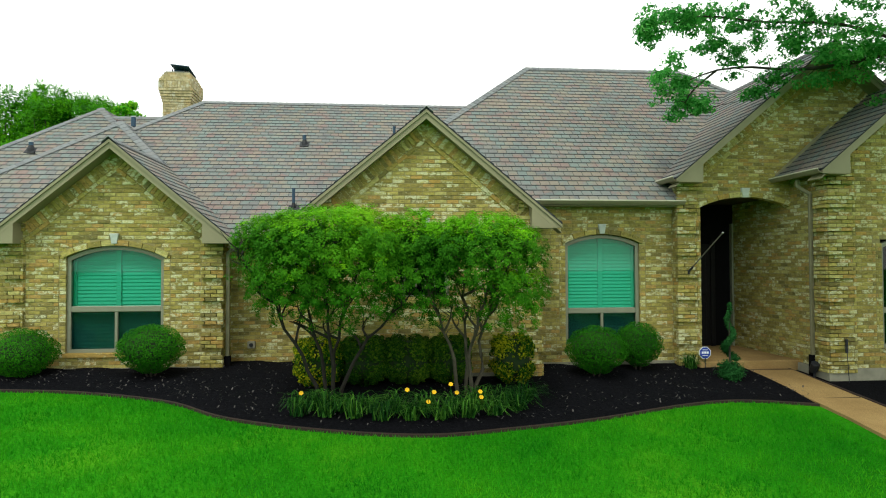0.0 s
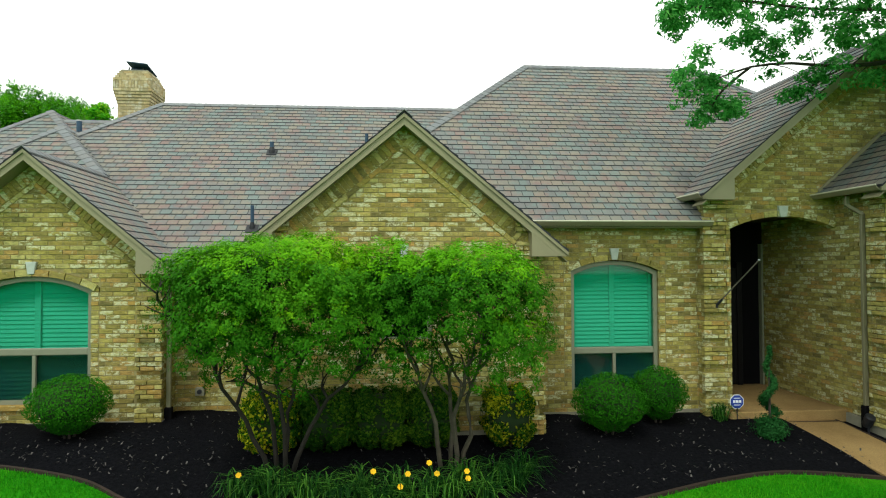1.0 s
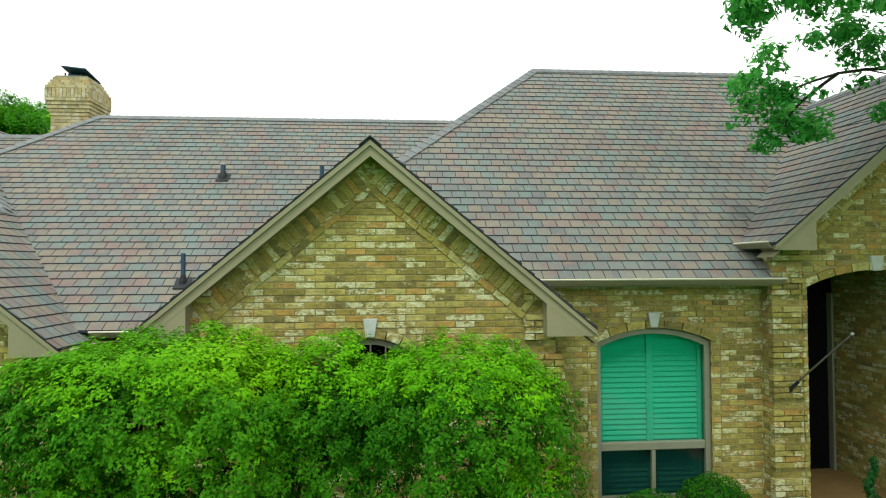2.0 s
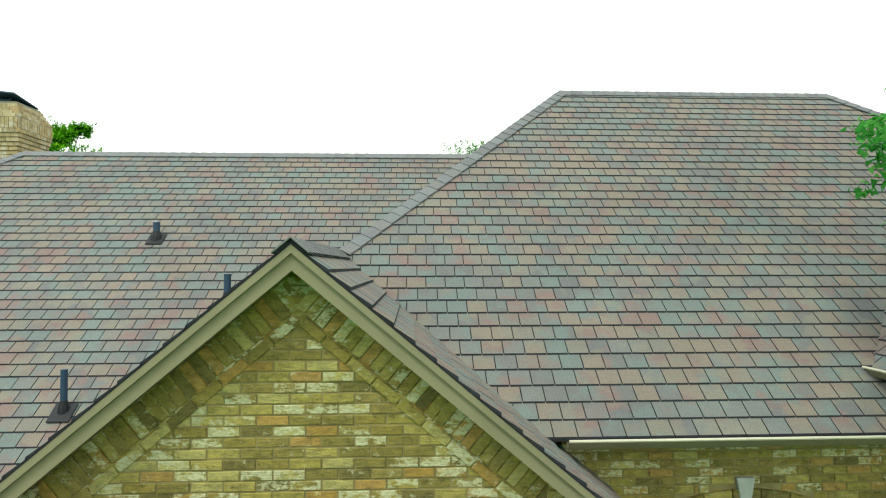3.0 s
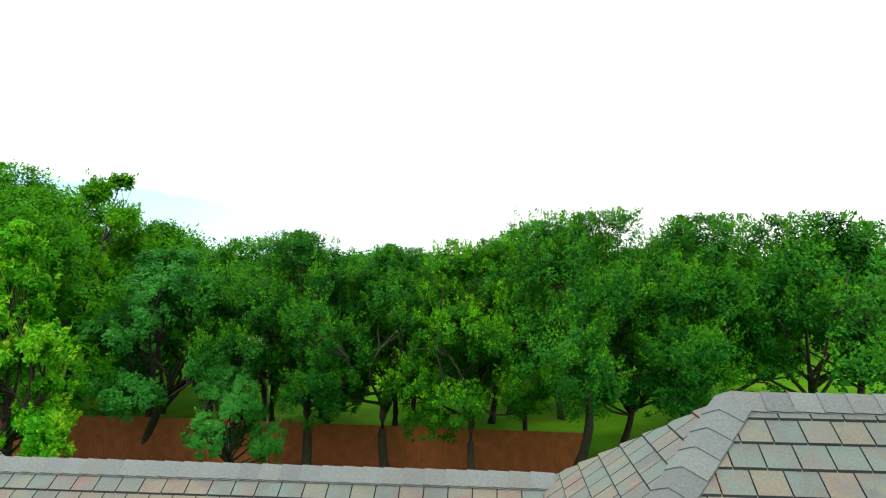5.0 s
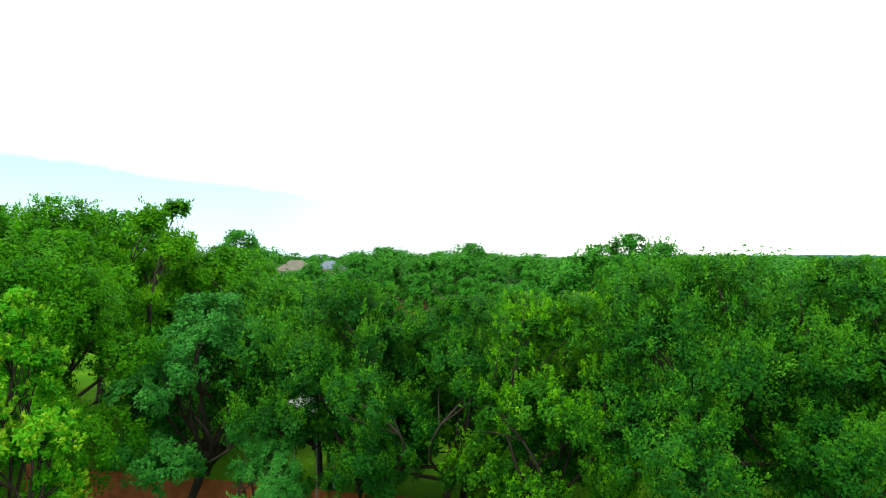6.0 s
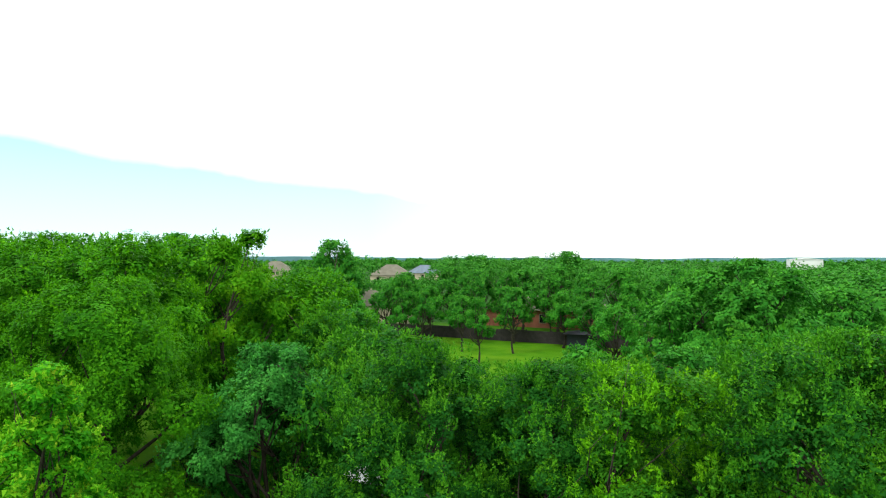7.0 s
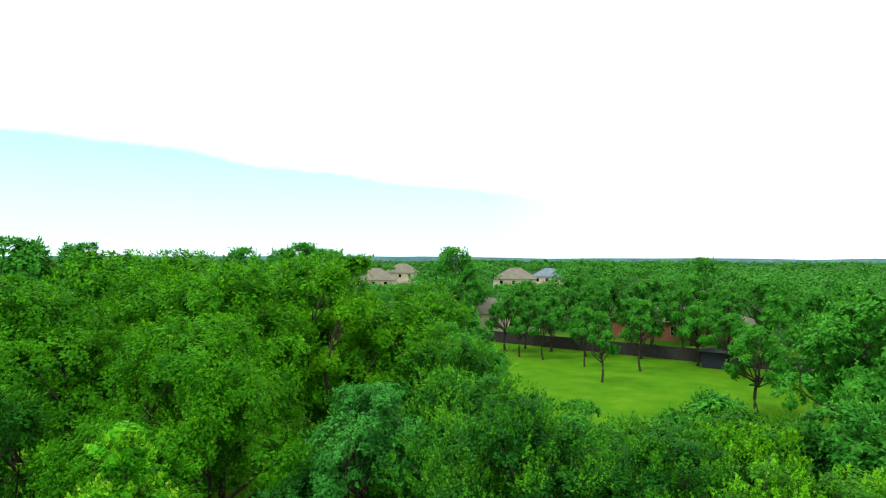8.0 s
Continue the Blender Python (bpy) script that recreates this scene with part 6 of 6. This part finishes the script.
# ---- the overhanging oak in front ----
def front_oak():
    rng = np.random.default_rng(77)
    x0, y0 = 12.6, 8.6
    ob = thing("oak_tree", "large oak with a leafy limb hanging over the roof", "tree", at=(0, 0, 0))
    bm = bmesh.new()
    tube(bm, [(x0, y0, ground_z(x0, y0) - 0.1), (x0, y0 + 0.1, 2.0), (x0 - 0.1, y0 + 0.2, 4.2), (x0 - 0.3, y0 + 0.4, 6.4)], [0.42, 0.32, 0.28, 0.24], 10)
    part("trunk", bm, BARK, ob, smooth=True)
    limbs = [[(12.3, 9.0, 6.2), (10.6, 10.3, 6.35), (9.2, 10.9, 5.95), (8.1, 11.2, 5.68), (7.3, 11.25, 5.60)],
             [(8.1, 11.2, 5.68), (7.2, 11.3, 5.60), (6.5, 11.4, 5.66), (5.9, 11.5, 5.62), (5.4, 11.6, 5.45)],
             [(9.2, 10.9, 5.95), (7.8, 10.8, 6.25), (6.4, 10.8, 6.25), (5.1, 10.4, 6.15), (4.1, 10.1, 5.86)],
             [(5.9, 11.5, 5.62), (5.6, 11.7, 5.35), (5.45, 11.8, 5.1), (5.6, 11.9, 4.9)],
             [(7.3, 11.2, 5.6), (7.0, 11.3, 5.45), (6.7, 11.35, 5.25)],
             [(10.6, 10.3, 6.35), (9.4, 9.8, 6.7), (8.2, 9.9, 6.9)]]
    bm = bmesh.new()
    for i, l in enumerate(limbs):
        r0 = (0.11, 0.028, 0.024, 0.016, 0.016, 0.08)[i]
        pts = smooth_line(l, 0.3)
        tube(bm, pts, [r0 * (1 - 0.8 * k / (len(pts) - 1)) + 0.006 for k in range(len(pts))], 6)
        for p in pts[2::2]:
            q = p + Vector((rng.normal() * 0.28, rng.normal() * 0.28, rng.normal() * 0.22))
            tube(bm, [p, (p + q) / 2 + Vector((0, 0, 0.03)), q], [0.010, 0.007, 0.003], 4)
    part("limb", bm, BARK, ob, smooth=True)
    cs, rs = [], []
    for l, dens in ((limbs[0], 0.85), (limbs[1], 0.25), (limbs[2], 0.30), (limbs[3], 0.60), (limbs[4], 0.5), (limbs[5], 0.8)):
        for p in smooth_line(l, 0.16)[2:]:
            for _ in range(2):
                if rng.random() < dens:
                    cs.append((p.x + rng.normal() * 0.16, p.y + rng.normal() * 0.2, p.z + rng.normal() * 0.14 - 0.02))
                    rs.append(0.10 + 0.11 * rng.random())
    for c, sp, n in (((4.02, 10.1, 5.80), (0.13, 0.2, 0.12), 17), ((4.75, 10.3, 6.05), (0.22, 0.25, 0.16), 11), ((5.3, 10.6, 6.05), (0.35, 0.3, 0.2), 14), ((7.2, 10.9, 6.1), (0.5, 0.35, 0.24), 20), ((5.75, 11.2, 5.85), (0.22, 0.3, 0.14), 9), ((6.5, 11.1, 5.95), (0.35, 0.3, 0.2), 13),
                     ((5.1, 11.8, 5.72), (0.13, 0.22, 0.13), 11), ((5.35, 11.9, 5.36), (0.15, 0.22, 0.15), 15), ((5.65, 11.9, 5.05), (0.16, 0.22, 0.13), 15), ((7.6, 11.15, 5.75), (0.34, 0.22, 0.16), 20), ((8.5, 10.8, 5.85), (0.45, 0.3, 0.2), 34), ((9.4, 10.6, 5.9), (0.6, 0.4, 0.3), 36),
                     ((8.8, 10.9, 6.3), (0.6, 0.4, 0.3), 40), ((6.2, 10.8, 6.4), (0.5, 0.4, 0.2), 10), ((8.6, 10.3, 6.9), (0.8, 0.5, 0.35), 40), ((6.75, 11.45, 5.22), (0.10, 0.16, 0.10), 7)):
        for _ in range(n):
            cs.append((c[0] + rng.normal() * sp[0], c[1] + rng.normal() * sp[1], c[2] + rng.normal() * sp[2]))
            rs.append(0.10 + 0.13 * rng.random())
    # unseen high crown, added and spread wide to shade porch and wing
    for _ in range(160):
        a, q = rng.random() * 6.28, rng.random() ** 0.5
        cs.append((10.3 + math.cos(a) * 5.8 * q, 7.6 + math.sin(a) * 4.4 * q, 9.4 + rng.normal() * 0.6))
        rs.append(0.7)
    under(new("leaves", quads_mesh("leaves", leaf_cloud(rng, cs[:-160], rs[:-160], 19000, 0.082, 0.55, shell=0.3), 3, LEAF_OAK_NEAR)), ob)
    under(new("crown", quads_mesh("crown", leaf_cloud(rng, cs[-160:], rs[-160:], 40000, 0.26, 0.6, shell=0.3), 3, LEAF_OAK_NEAR)), ob)


front_oak()


# ---- things on the house ----
def chimney():
    ob = thing("chimney", "tan brick chimney with corbelled top and dark metal cap", "chimney")
    x0, x1, y0, y1 = -5.98, -5.26, 18.1, 18.9

    def block(name, z0, z1, grow0, grow1, soldier=False):
        """Courses of brick whose plan grows from grow0 to grow1 over the height."""
        n = max(1, round((z1 - z0) / COURSE)) if not soldier else 1
        verts, faces = [], []
        core = bmesh.new()
        rng = random.Random(int(z0 * 100))
        for r in range(n):
            za, zb = z0 + (z1 - z0) * r / n, z0 + (z1 - z0) * (r + 1) / n
            g = grow0 + (grow1 - grow0) * r / max(1, n - 1)
            a0, a1, b0, b1 = x0 - g, x1 + g, y0 - g, y1 + g
            box(core, (a0 + 0.008, b0 + 0.008, za), (a1 - 0.008, b1 - 0.008, zb))
            step = 0.072 if soldier else 0.205
            for side, lo, hi in ((0, a0, a1), (1, b0, b1), (2, a0, a1), (3, b0, b1)):
                p = lo - (0.1 if r % 2 else 0)
                while p < hi:
                    u0, u1 = max(lo, p), min(hi, p + step - 0.011)
                    p += step
                    if u1 - u0 < 0.03:
                        continue
                    out = 0.002 * rng.random()
                    if side == 0:
                        q = [(u0, b0 - out, za + 0.005), (u1, b0 - out, za + 0.005), (u1, b0 - out, zb - 0.005), (u0, b0 - out, zb - 0.005)]
                        d = (0, 0.02, 0)
                    elif side == 1:
                        q = [(a1 + out, u0, za + 0.005), (a1 + out, u1, za + 0.005), (a1 + out, u1, zb - 0.005), (a1 + out, u0, zb - 0.005)]
                        d = (-0.02, 0, 0)
                    elif side == 2:
                        q = [(u0, b1 + out, za + 0.005), (u1, b1 + out, za + 0.005), (u1, b1 + out, zb - 0.005), (u0, b1 + out, zb - 0.005)]
                        d = (0, -0.02, 0)
                    else:
                        q = [(a0 - out, u0, za + 0.005), (a0 - out, u1, za + 0.005), (a0 - out, u1, zb - 0.005), (a0 - out, u0, zb - 0.005)]
                        d = (0.02, 0, 0)
                    k = len(verts)
                    verts.extend(q + [(a + d[0], b + d[1], c + d[2]) for a, b, c in q])
                    faces.append((k, k + 1, k + 2, k + 3))
                    faces.extend((k + i, k + (i + 1) % 4, k + 4 + (i + 1) % 4, k + 4 + i) for i in range(4))
        part(name + "_core", core, MORTAR_PALE, ob)
        under(tagged(new(name + "_bricks", mesh_of("bricks", verts, faces, BRICK_PALE)), kind="stuff"), ob)

    block("shaft", 5.2, 6.50, 0, 0)
    block("corbel", 6.50, 6.86, 0.015, 0.085)
    block("collar", 6.86, 7.05, 0.085, 0.085, True)
    block("shoulder", 7.05, 7.30, 0.08, -0.02)
    bm = bmesh.new()
    box(bm, (x0 + 0.04, y0 + 0.04, 7.28), (x1 - 0.04, y1 - 0.04, 7.34), None, 0.02)
    part("crown_slab", bm, FOUND, ob)
    bm = bmesh.new()
    for px, py in ((x0 + 0.2, y0 + 0.15), (x1 - 0.2, y0 + 0.15), (x0 + 0.2, y1 - 0.15), (x1 - 0.2, y1 - 0.15)):
        box(bm, (px - 0.012, py - 0.012, 7.32), (px + 0.012, py + 0.012, 7.42))
    part("cap_legs", bm, METAL, ob)
    bm = bmesh.new()
    box(bm, (x0 + 0.22, y0 + 0.2, 7.33), (x1 - 0.22, y1 - 0.2, 7.42), None, 0.01)
    box(bm, (-0.24, -0.36, -0.012), (0.24, 0.36, 0.012), Matrix.Translation((-5.54, 18.42, 7.43)) @ Matrix.Rotation(radians(-8), 4, "X") @ Matrix.Rotation(radians(6), 4, "Y"), 0.004)
    part("metal_cap", bm, PIPE, ob)


chimney()


def roof_vent(x, y, slope, z, pipe, dia, label, cap=True, facing="front"):
    ob = thing("roof_vent", label, "roof vent", "roof vent pipes", at=(x, y, z))
    bm = bmesh.new()
    a = math.atan(slope)
    box(bm, (-0.10, -0.12, 0.015), (0.10, 0.10, 0.03), Matrix.Rotation(radians(TURN_OF[facing]), 4, "Z") @ Matrix.Rotation(a, 4, "X"), 0.004)
    part("flashing", bm, METAL, ob)
    bm = bmesh.new()
    tube(bm, [(0, 0, -0.05), (0, 0, 0.05), (0, 0, 0.12)], [dia * 1.9, dia * 1.6, dia * 1.05], 10)
    part("boot", bm, METAL, ob, smooth=False)
    bm = bmesh.new()
    tube(bm, [(0, 0, 0.0), (0, 0, pipe)], [dia, dia], 12)
    part("pipe", bm, PIPE, ob, smooth=False)
    if cap:
        bm = bmesh.new()
        tube(bm, [(0, 0, pipe - 0.012), (0, 0, pipe + 0.015)], [dia * 1.12, dia * 1.05], 12)
        part("rim", bm, LEAD, ob)


def lz(y):
    return 6.33 - SL * (17.365 - y)


roof_vent(-1.92, 15.42, SL, lz(15.42), 0.24, 0.042, "dark vent pipe with black flashing on the shingles")
roof_vent(-1.85, 13.16, SL, lz(13.16), 0.40, 0.030, "thin blue grey vent pipe rising from the shingles", False)
roof_vent(0.08, 11.5, S, GC[1] - S * 0.523, 0.24, 0.024, "thin blue grey vent pipe on the gable roof", False, "left")
roof_vent(-7.48, 14.63, S, PB[2] - S * (15.67 - 14.63), 0.20, 0.045, "dark vent pipe with black flashing on the shingles")
roof_vent(-6.12, 16.5, S, 5.36, 0.36, 0.055, "short dark vent pipe with a pale metal cap")


def flag_pole():
    ob = thing("flag_pole", "bare slanted flag pole on a bracket beside the entry", "flag pole")
    bm = bmesh.new()
    tube(bm, [(5.52, 11.87, 2.00), (5.88, 11.35, 2.66)], [0.011, 0.011], 8)
    part("pole", bm, plain("pole_metal", (0.13, 0.12, 0.10), 0.45, 0.5), ob)
    bm = bmesh.new()
    bmesh.ops.create_icosphere(bm, subdivisions=2, radius=0.02, matrix=Matrix.Translation((5.885, 11.343, 2.668)))
    part("finial", bm, LEAD, ob)
    bm = bmesh.new()
    box(bm, (5.48, 11.87, 1.93), (5.53, 11.905, 2.02), None, 0.006)
    tube(bm, [(5.50, 11.89, 1.96), (5.56, 11.81, 2.07)], [0.022, 0.020], 8)
    part("bracket", bm, METAL, ob)


flag_pole()


def yard_sign(x, y):
    z = ground_z(x, y) + 0.03
    ob = thing("yard_sign", "small blue octagonal security sign on a stake", "sign", at=(x, y, z))
    bm = bmesh.new()
    box(bm, (-0.008, -0.004, -0.02), (0.008, 0.004, 0.24))
    part("stake", bm, METAL, ob)
    for nm, r, yy, m in (("rim", 0.118, 0.0, plain("sign_white", (0.75, 0.76, 0.78), 0.4)), ("face", 0.106, -0.005, plain("sign_blue", (0.01, 0.04, 0.30), 0.35))):
        bm = bmesh.new()
        prism(bm, [(math.cos(a) * r, yy, 0.30 + math.sin(a) * r) for a in [math.pi / 8 + k * math.pi / 4 for k in range(8)]], 0.005, (0, 1, 0))
        part(nm, bm, m, ob)
    bm = bmesh.new()
    for a, b, c, d in ((-0.065, -0.03, 0.285, 0.325), (-0.02, 0.02, 0.285, 0.325), (0.03, 0.065, 0.285, 0.325), (-0.05, 0.05, 0.245, 0.256), (-0.05, 0.05, 0.350, 0.360)):
        box(bm, (a, -0.009, c), (b, -0.004, d))
    part("lettering_bars", bm, plain("sign_print", (0.72, 0.75, 0.80), 0.4), ob)


yard_sign(5.72, 11.72)


def garden_light(x, y):
    z = ground_z(x, y) + 0.02
    ob = thing("garden_light", "small black landscape spotlight beside the brick wall", "lamp", at=(x, y, z))
    bm = bmesh.new()
    tube(bm, [(0, 0, -0.02), (0, 0, 0.10)], [0.015, 0.015], 8)
    part("stake", bm, METAL, ob)
    bm = bmesh.new()
    tube(bm, [(0, 0.04, 0.08), (0, 0.02, 0.14), (0, -0.04, 0.24), (0, -0.05, 0.255)], [0.05, 0.07, 0.075, 0.06], 12)
    part("housing", bm, METAL, ob)


garden_light(7.42, 11.15)


def rod(x, y):
    z = ground_z(x, y)
    ob = thing("garden_stake", "thin dark metal garden stake leaning by the wall", "stake", at=(x, y, z))
    bm = bmesh.new()
    tube(bm, [(0, 0, 0), (-0.03, 0.02, 0.78)], [0.007, 0.006], 6)
    box(bm, (-0.045, 0.0, 0.52), (-0.005, 0.03, 0.76), None, 0.004)
    part("shaft", bm, METAL, ob)


rod(7.79, 10.78)


def hose_box():
    ob = thing("hose_bib", "small grey hose tap box on the recessed brick wall", "tap")
    bm = bmesh.new()
    box(bm, (-2.62, 12.68, 0.58), (-2.48, 12.75, 0.71), None, 0.008)
    part("cover", bm, FOUND, ob)
    bm = bmesh.new()
    tube(bm, [(-2.55, 12.69, 0.645), (-2.55, 12.655, 0.645)], [0.04, 0.035], 10)
    part("tap", bm, METAL, ob)


hose_box()


def front_door():
    ob = thing("door_1", "dark front door deep in the shaded porch", "door", kind="structure")
    bm = bmesh.new()
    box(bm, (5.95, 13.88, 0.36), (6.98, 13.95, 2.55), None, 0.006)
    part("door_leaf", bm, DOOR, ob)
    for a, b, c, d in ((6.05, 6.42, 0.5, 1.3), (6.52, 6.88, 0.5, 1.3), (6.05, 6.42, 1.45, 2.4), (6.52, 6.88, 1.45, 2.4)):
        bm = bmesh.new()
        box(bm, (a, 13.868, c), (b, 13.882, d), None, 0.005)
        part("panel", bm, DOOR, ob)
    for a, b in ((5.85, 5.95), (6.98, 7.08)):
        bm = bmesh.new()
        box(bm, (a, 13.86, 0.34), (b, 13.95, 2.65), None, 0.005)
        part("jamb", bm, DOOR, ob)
    bm = bmesh.new()
    tube(bm, [(6.06, 13.87, 1.36), (6.06, 13.82, 1.36)], [0.03, 0.028], 10)
    part("handle", bm, METAL, ob)
    bm = bmesh.new()
    box(bm, (7.46, 13.84, 0.34), (7.5, 13.95, 3.0), None, 0.005)
    part("side_trim", bm, FRAME, ob)


front_door()


# ---- behind the house ----
def back_fence():
    ob = thing("wooden_fence", "reddish brown stained board fence behind the yard", "fence")
    y = 37.07
    bm = bmesh.new()
    box(bm, (0, 0, 0), (0.137, 0.018, 1.80), None, 0.004)
    first = part("board", bm, FENCE, ob)
    for k in range(172):
        x = -19.0 + k * 0.142
        b = first if k == 0 else new("board", first.data)
        b.parent = ob
        b.location = (x, y, ground_z(x, y) - 0.02 + 0.012 * math.sin(k * 2.1))
    for k in range(11):
        bm = bmesh.new()
        x = -19.0 + k * 2.42
        box(bm, (x, y + 0.06, ground_z(x, y) - 0.05), (x + 0.09, y + 0.15, ground_z(x, y) + 1.72), None, 0.005)
        part("post", bm, FENCE, ob)
    for z in (0.3, 1.0, 1.6):
        bm = bmesh.new()
        box(bm, (-19, y + 0.02, z), (5.4, y + 0.06, z + 0.09))
        part("rail", bm, FENCE, ob)


back_fence()


def gazebo_tarp(x, y):
    ob = thing("canopy", "pale white canopy standing between the trees", "canopy", at=(x, y, 0))
    white = plain("white_canvas", (0.75, 0.80, 0.84), 0.6, var=0.06)
    bm = bmesh.new()
    v = [bm.verts.new(p) for p in ((-0.8, -0.8, 4.75), (0.8, -0.8, 4.75), (0.8, 0.8, 4.75), (-0.8, 0.8, 4.75), (0, 0, 5.3))]
    for k in range(4):
        bm.faces.new((v[k], v[(k + 1) % 4], v[4]))
    bm.faces.new(v[3::-1])
    part("canvas", bm, white, ob)
    for px, py in ((-0.75, -0.75), (0.75, -0.75), (0.75, 0.75), (-0.75, 0.75)):
        bm = bmesh.new()
        tube(bm, [(px, py, -0.05), (px, py, 4.77)], [0.03, 0.03], 6)
        part("pole", bm, LEAD, ob)


gazebo_tarp(-7.3, 36.9)


def far_fence():
    ob = thing("far_fence", "weathered dark board fence along the far lawn", "fence", at=(-58, 109.0, 0))
    ob.rotation_euler = (0, 0, math.atan2(-6.6, 60.0))
    wood = plain("weathered_board", (0.035, 0.03, 0.03), 0.9, var=0.3, scale=2)
    rng = random.Random(3)
    for k in range(17):
        x = k * 3.6
        bm = bmesh.new()
        box(bm, (x + 0.07, 0.0, 0.04), (x + 3.55, 0.04, 1.74 + 0.05 * rng.random()), None, 0.008)
        part("panel", bm, wood, ob)
        bm = bmesh.new()
        box(bm, (x - 0.05, -0.02, -0.05), (x + 0.07, 0.12, 1.92), None, 0.01)
        part("post", bm, wood, ob)


far_fence()


def far_hills():
    """A low blue-green ridge on the horizon, with distance haze put into its colour."""
    verts, faces, n = [], [], 80
    for k in range(n + 1):
        a = radians(-60 + 150 * k / n)
        x, y = -math.sin(a) * 3200, math.cos(a) * 3200
        h = 22 + 9 * noise.noise((k * 0.16, 1.5, 0)) + 4 * noise.noise((k * 0.6, 4.5, 0))
        verts += [(x, y, -5), (x, y, h), (x * 1.1, y * 1.1, h * 0.9)]
    for k in range(n):
        i = k * 3
        faces += [(i, i + 3, i + 4, i + 1), (i + 1, i + 4, i + 5, i + 2)]
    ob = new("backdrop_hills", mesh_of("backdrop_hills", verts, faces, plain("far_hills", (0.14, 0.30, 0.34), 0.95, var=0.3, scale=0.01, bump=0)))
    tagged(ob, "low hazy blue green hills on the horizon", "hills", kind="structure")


far_hills()


def far_house(name, label, x, y, turn, w, d, wall_z, roof_z, wall_m, roof_m, base=0.0):
    ob = thing(name, label, "house", at=(x, y, base))
    ob.rotation_euler = (0, 0, radians(turn))
    bm = bmesh.new()
    box(bm, (-w / 2, -d / 2, 0), (w / 2, d / 2, wall_z))
    part("wall", bm, wall_m, ob)
    bm = bmesh.new()
    o, r = 0.5, max(0.5, w / 2 - d / 2)
    v = [bm.verts.new(p) for p in ((-w / 2 - o, -d / 2 - o, wall_z), (w / 2 + o, -d / 2 - o, wall_z), (w / 2 + o, d / 2 + o, wall_z), (-w / 2 - o, d / 2 + o, wall_z), (-r, 0, roof_z), (r, 0, roof_z))]
    for f in ((0, 1, 5, 4), (1, 2, 5), (2, 3, 4, 5), (3, 0, 4), (3, 2, 1, 0)):
        bm.faces.new([v[i] for i in f])
    part("roof", bm, roof_m, ob)
    for k in (-0.3, 0.0, 0.3) if wall_z > 2.2 else ():
        bm = bmesh.new()
        box(bm, (k * w - 0.6, -d / 2 - 0.06, wall_z - 2.1), (k * w + 0.6, -d / 2 + 0.02, wall_z - 0.6))
        win = part("window", bm, FRAME, ob)
        bm = bmesh.new()
        box(bm, (k * w - 0.5, -d / 2 - 0.08, wall_z - 2.0), (k * w + 0.5, -d / 2 - 0.05, wall_z - 0.7))
        part("pane", bm, DARK, win)
    return ob


CREAM = plain("cream_render", (0.55, 0.47, 0.36), 0.85, var=0.12, scale=0.5)
TANROOF = plain("tan_roof", (0.17, 0.16, 0.125), 0.9, var=0.2, scale=0.6)
GREYROOF = plain("slate_grey_roof", (0.15, 0.19, 0.25), 0.9, var=0.2, scale=0.6)
REDBRICK = plain("red_brick", (0.24, 0.09, 0.055), 0.9, var=0.25, scale=0.8)
WHITEM = plain("white_metal", (0.78, 0.80, 0.80), 0.5, var=0.05, scale=0.2)
far_house("house", "far cream house with a tan hipped roof above the trees", -102.6, 238.8, 20, 15, 11, 5.4, 9.4, CREAM, TANROOF)
far_house("house", "far house with a blue grey hipped roof", -101.5, 269, 10, 13, 9, 5.6, 9.0, CREAM, GREYROOF)
far_house("house", "far house with a pale grey hipped roof between trees", -140.6, 203.2, 30, 14, 11, 5.2, 9.3, CREAM, TANROOF)
far_house("house", "far house with a weathered tan hipped roof", -173.5, 265.2, 25, 15, 11, 6.2, 10.4, CREAM, TANROOF)
far_house("house", "cream house with patio columns behind the lawn fence", -48, 119, 10, 12, 8, 3.6, 6.0, CREAM, TANROOF)
far_house("house", "low red brick house beyond the lawn trees", -20, 128, -5, 20, 9, 3.0, 5.2, REDBRICK, TANROOF)
far_house("shed", "dark navy garden shed at the edge of the lawn", -10.4, 101.6, 0, 3.8, 2.8, 2.05, 2.4, plain("navy_board", (0.012, 0.015, 0.03), 0.7), plain("navy_roof", (0.02, 0.022, 0.035), 0.8))


def white_hall():
    ob = thing("industrial_hall", "long white metal hall far off above the trees", "building", at=(47, 372, 0))
    bm = bmesh.new()
    box(bm, (2, 0, 0), (16, 14, 11.6))
    part("wall", bm, WHITEM, ob)
    bm = bmesh.new()
    prism(bm, [(1.7, -0.3, 11.6), (16.3, -0.3, 11.6), (9, -0.3, 12.3)], 14.6, (0, 1, 0))
    part("roof", bm, WHITEM, ob)


white_hall()


# ---- bricks and shingles ----
lay_bricks()
lay_tabs()
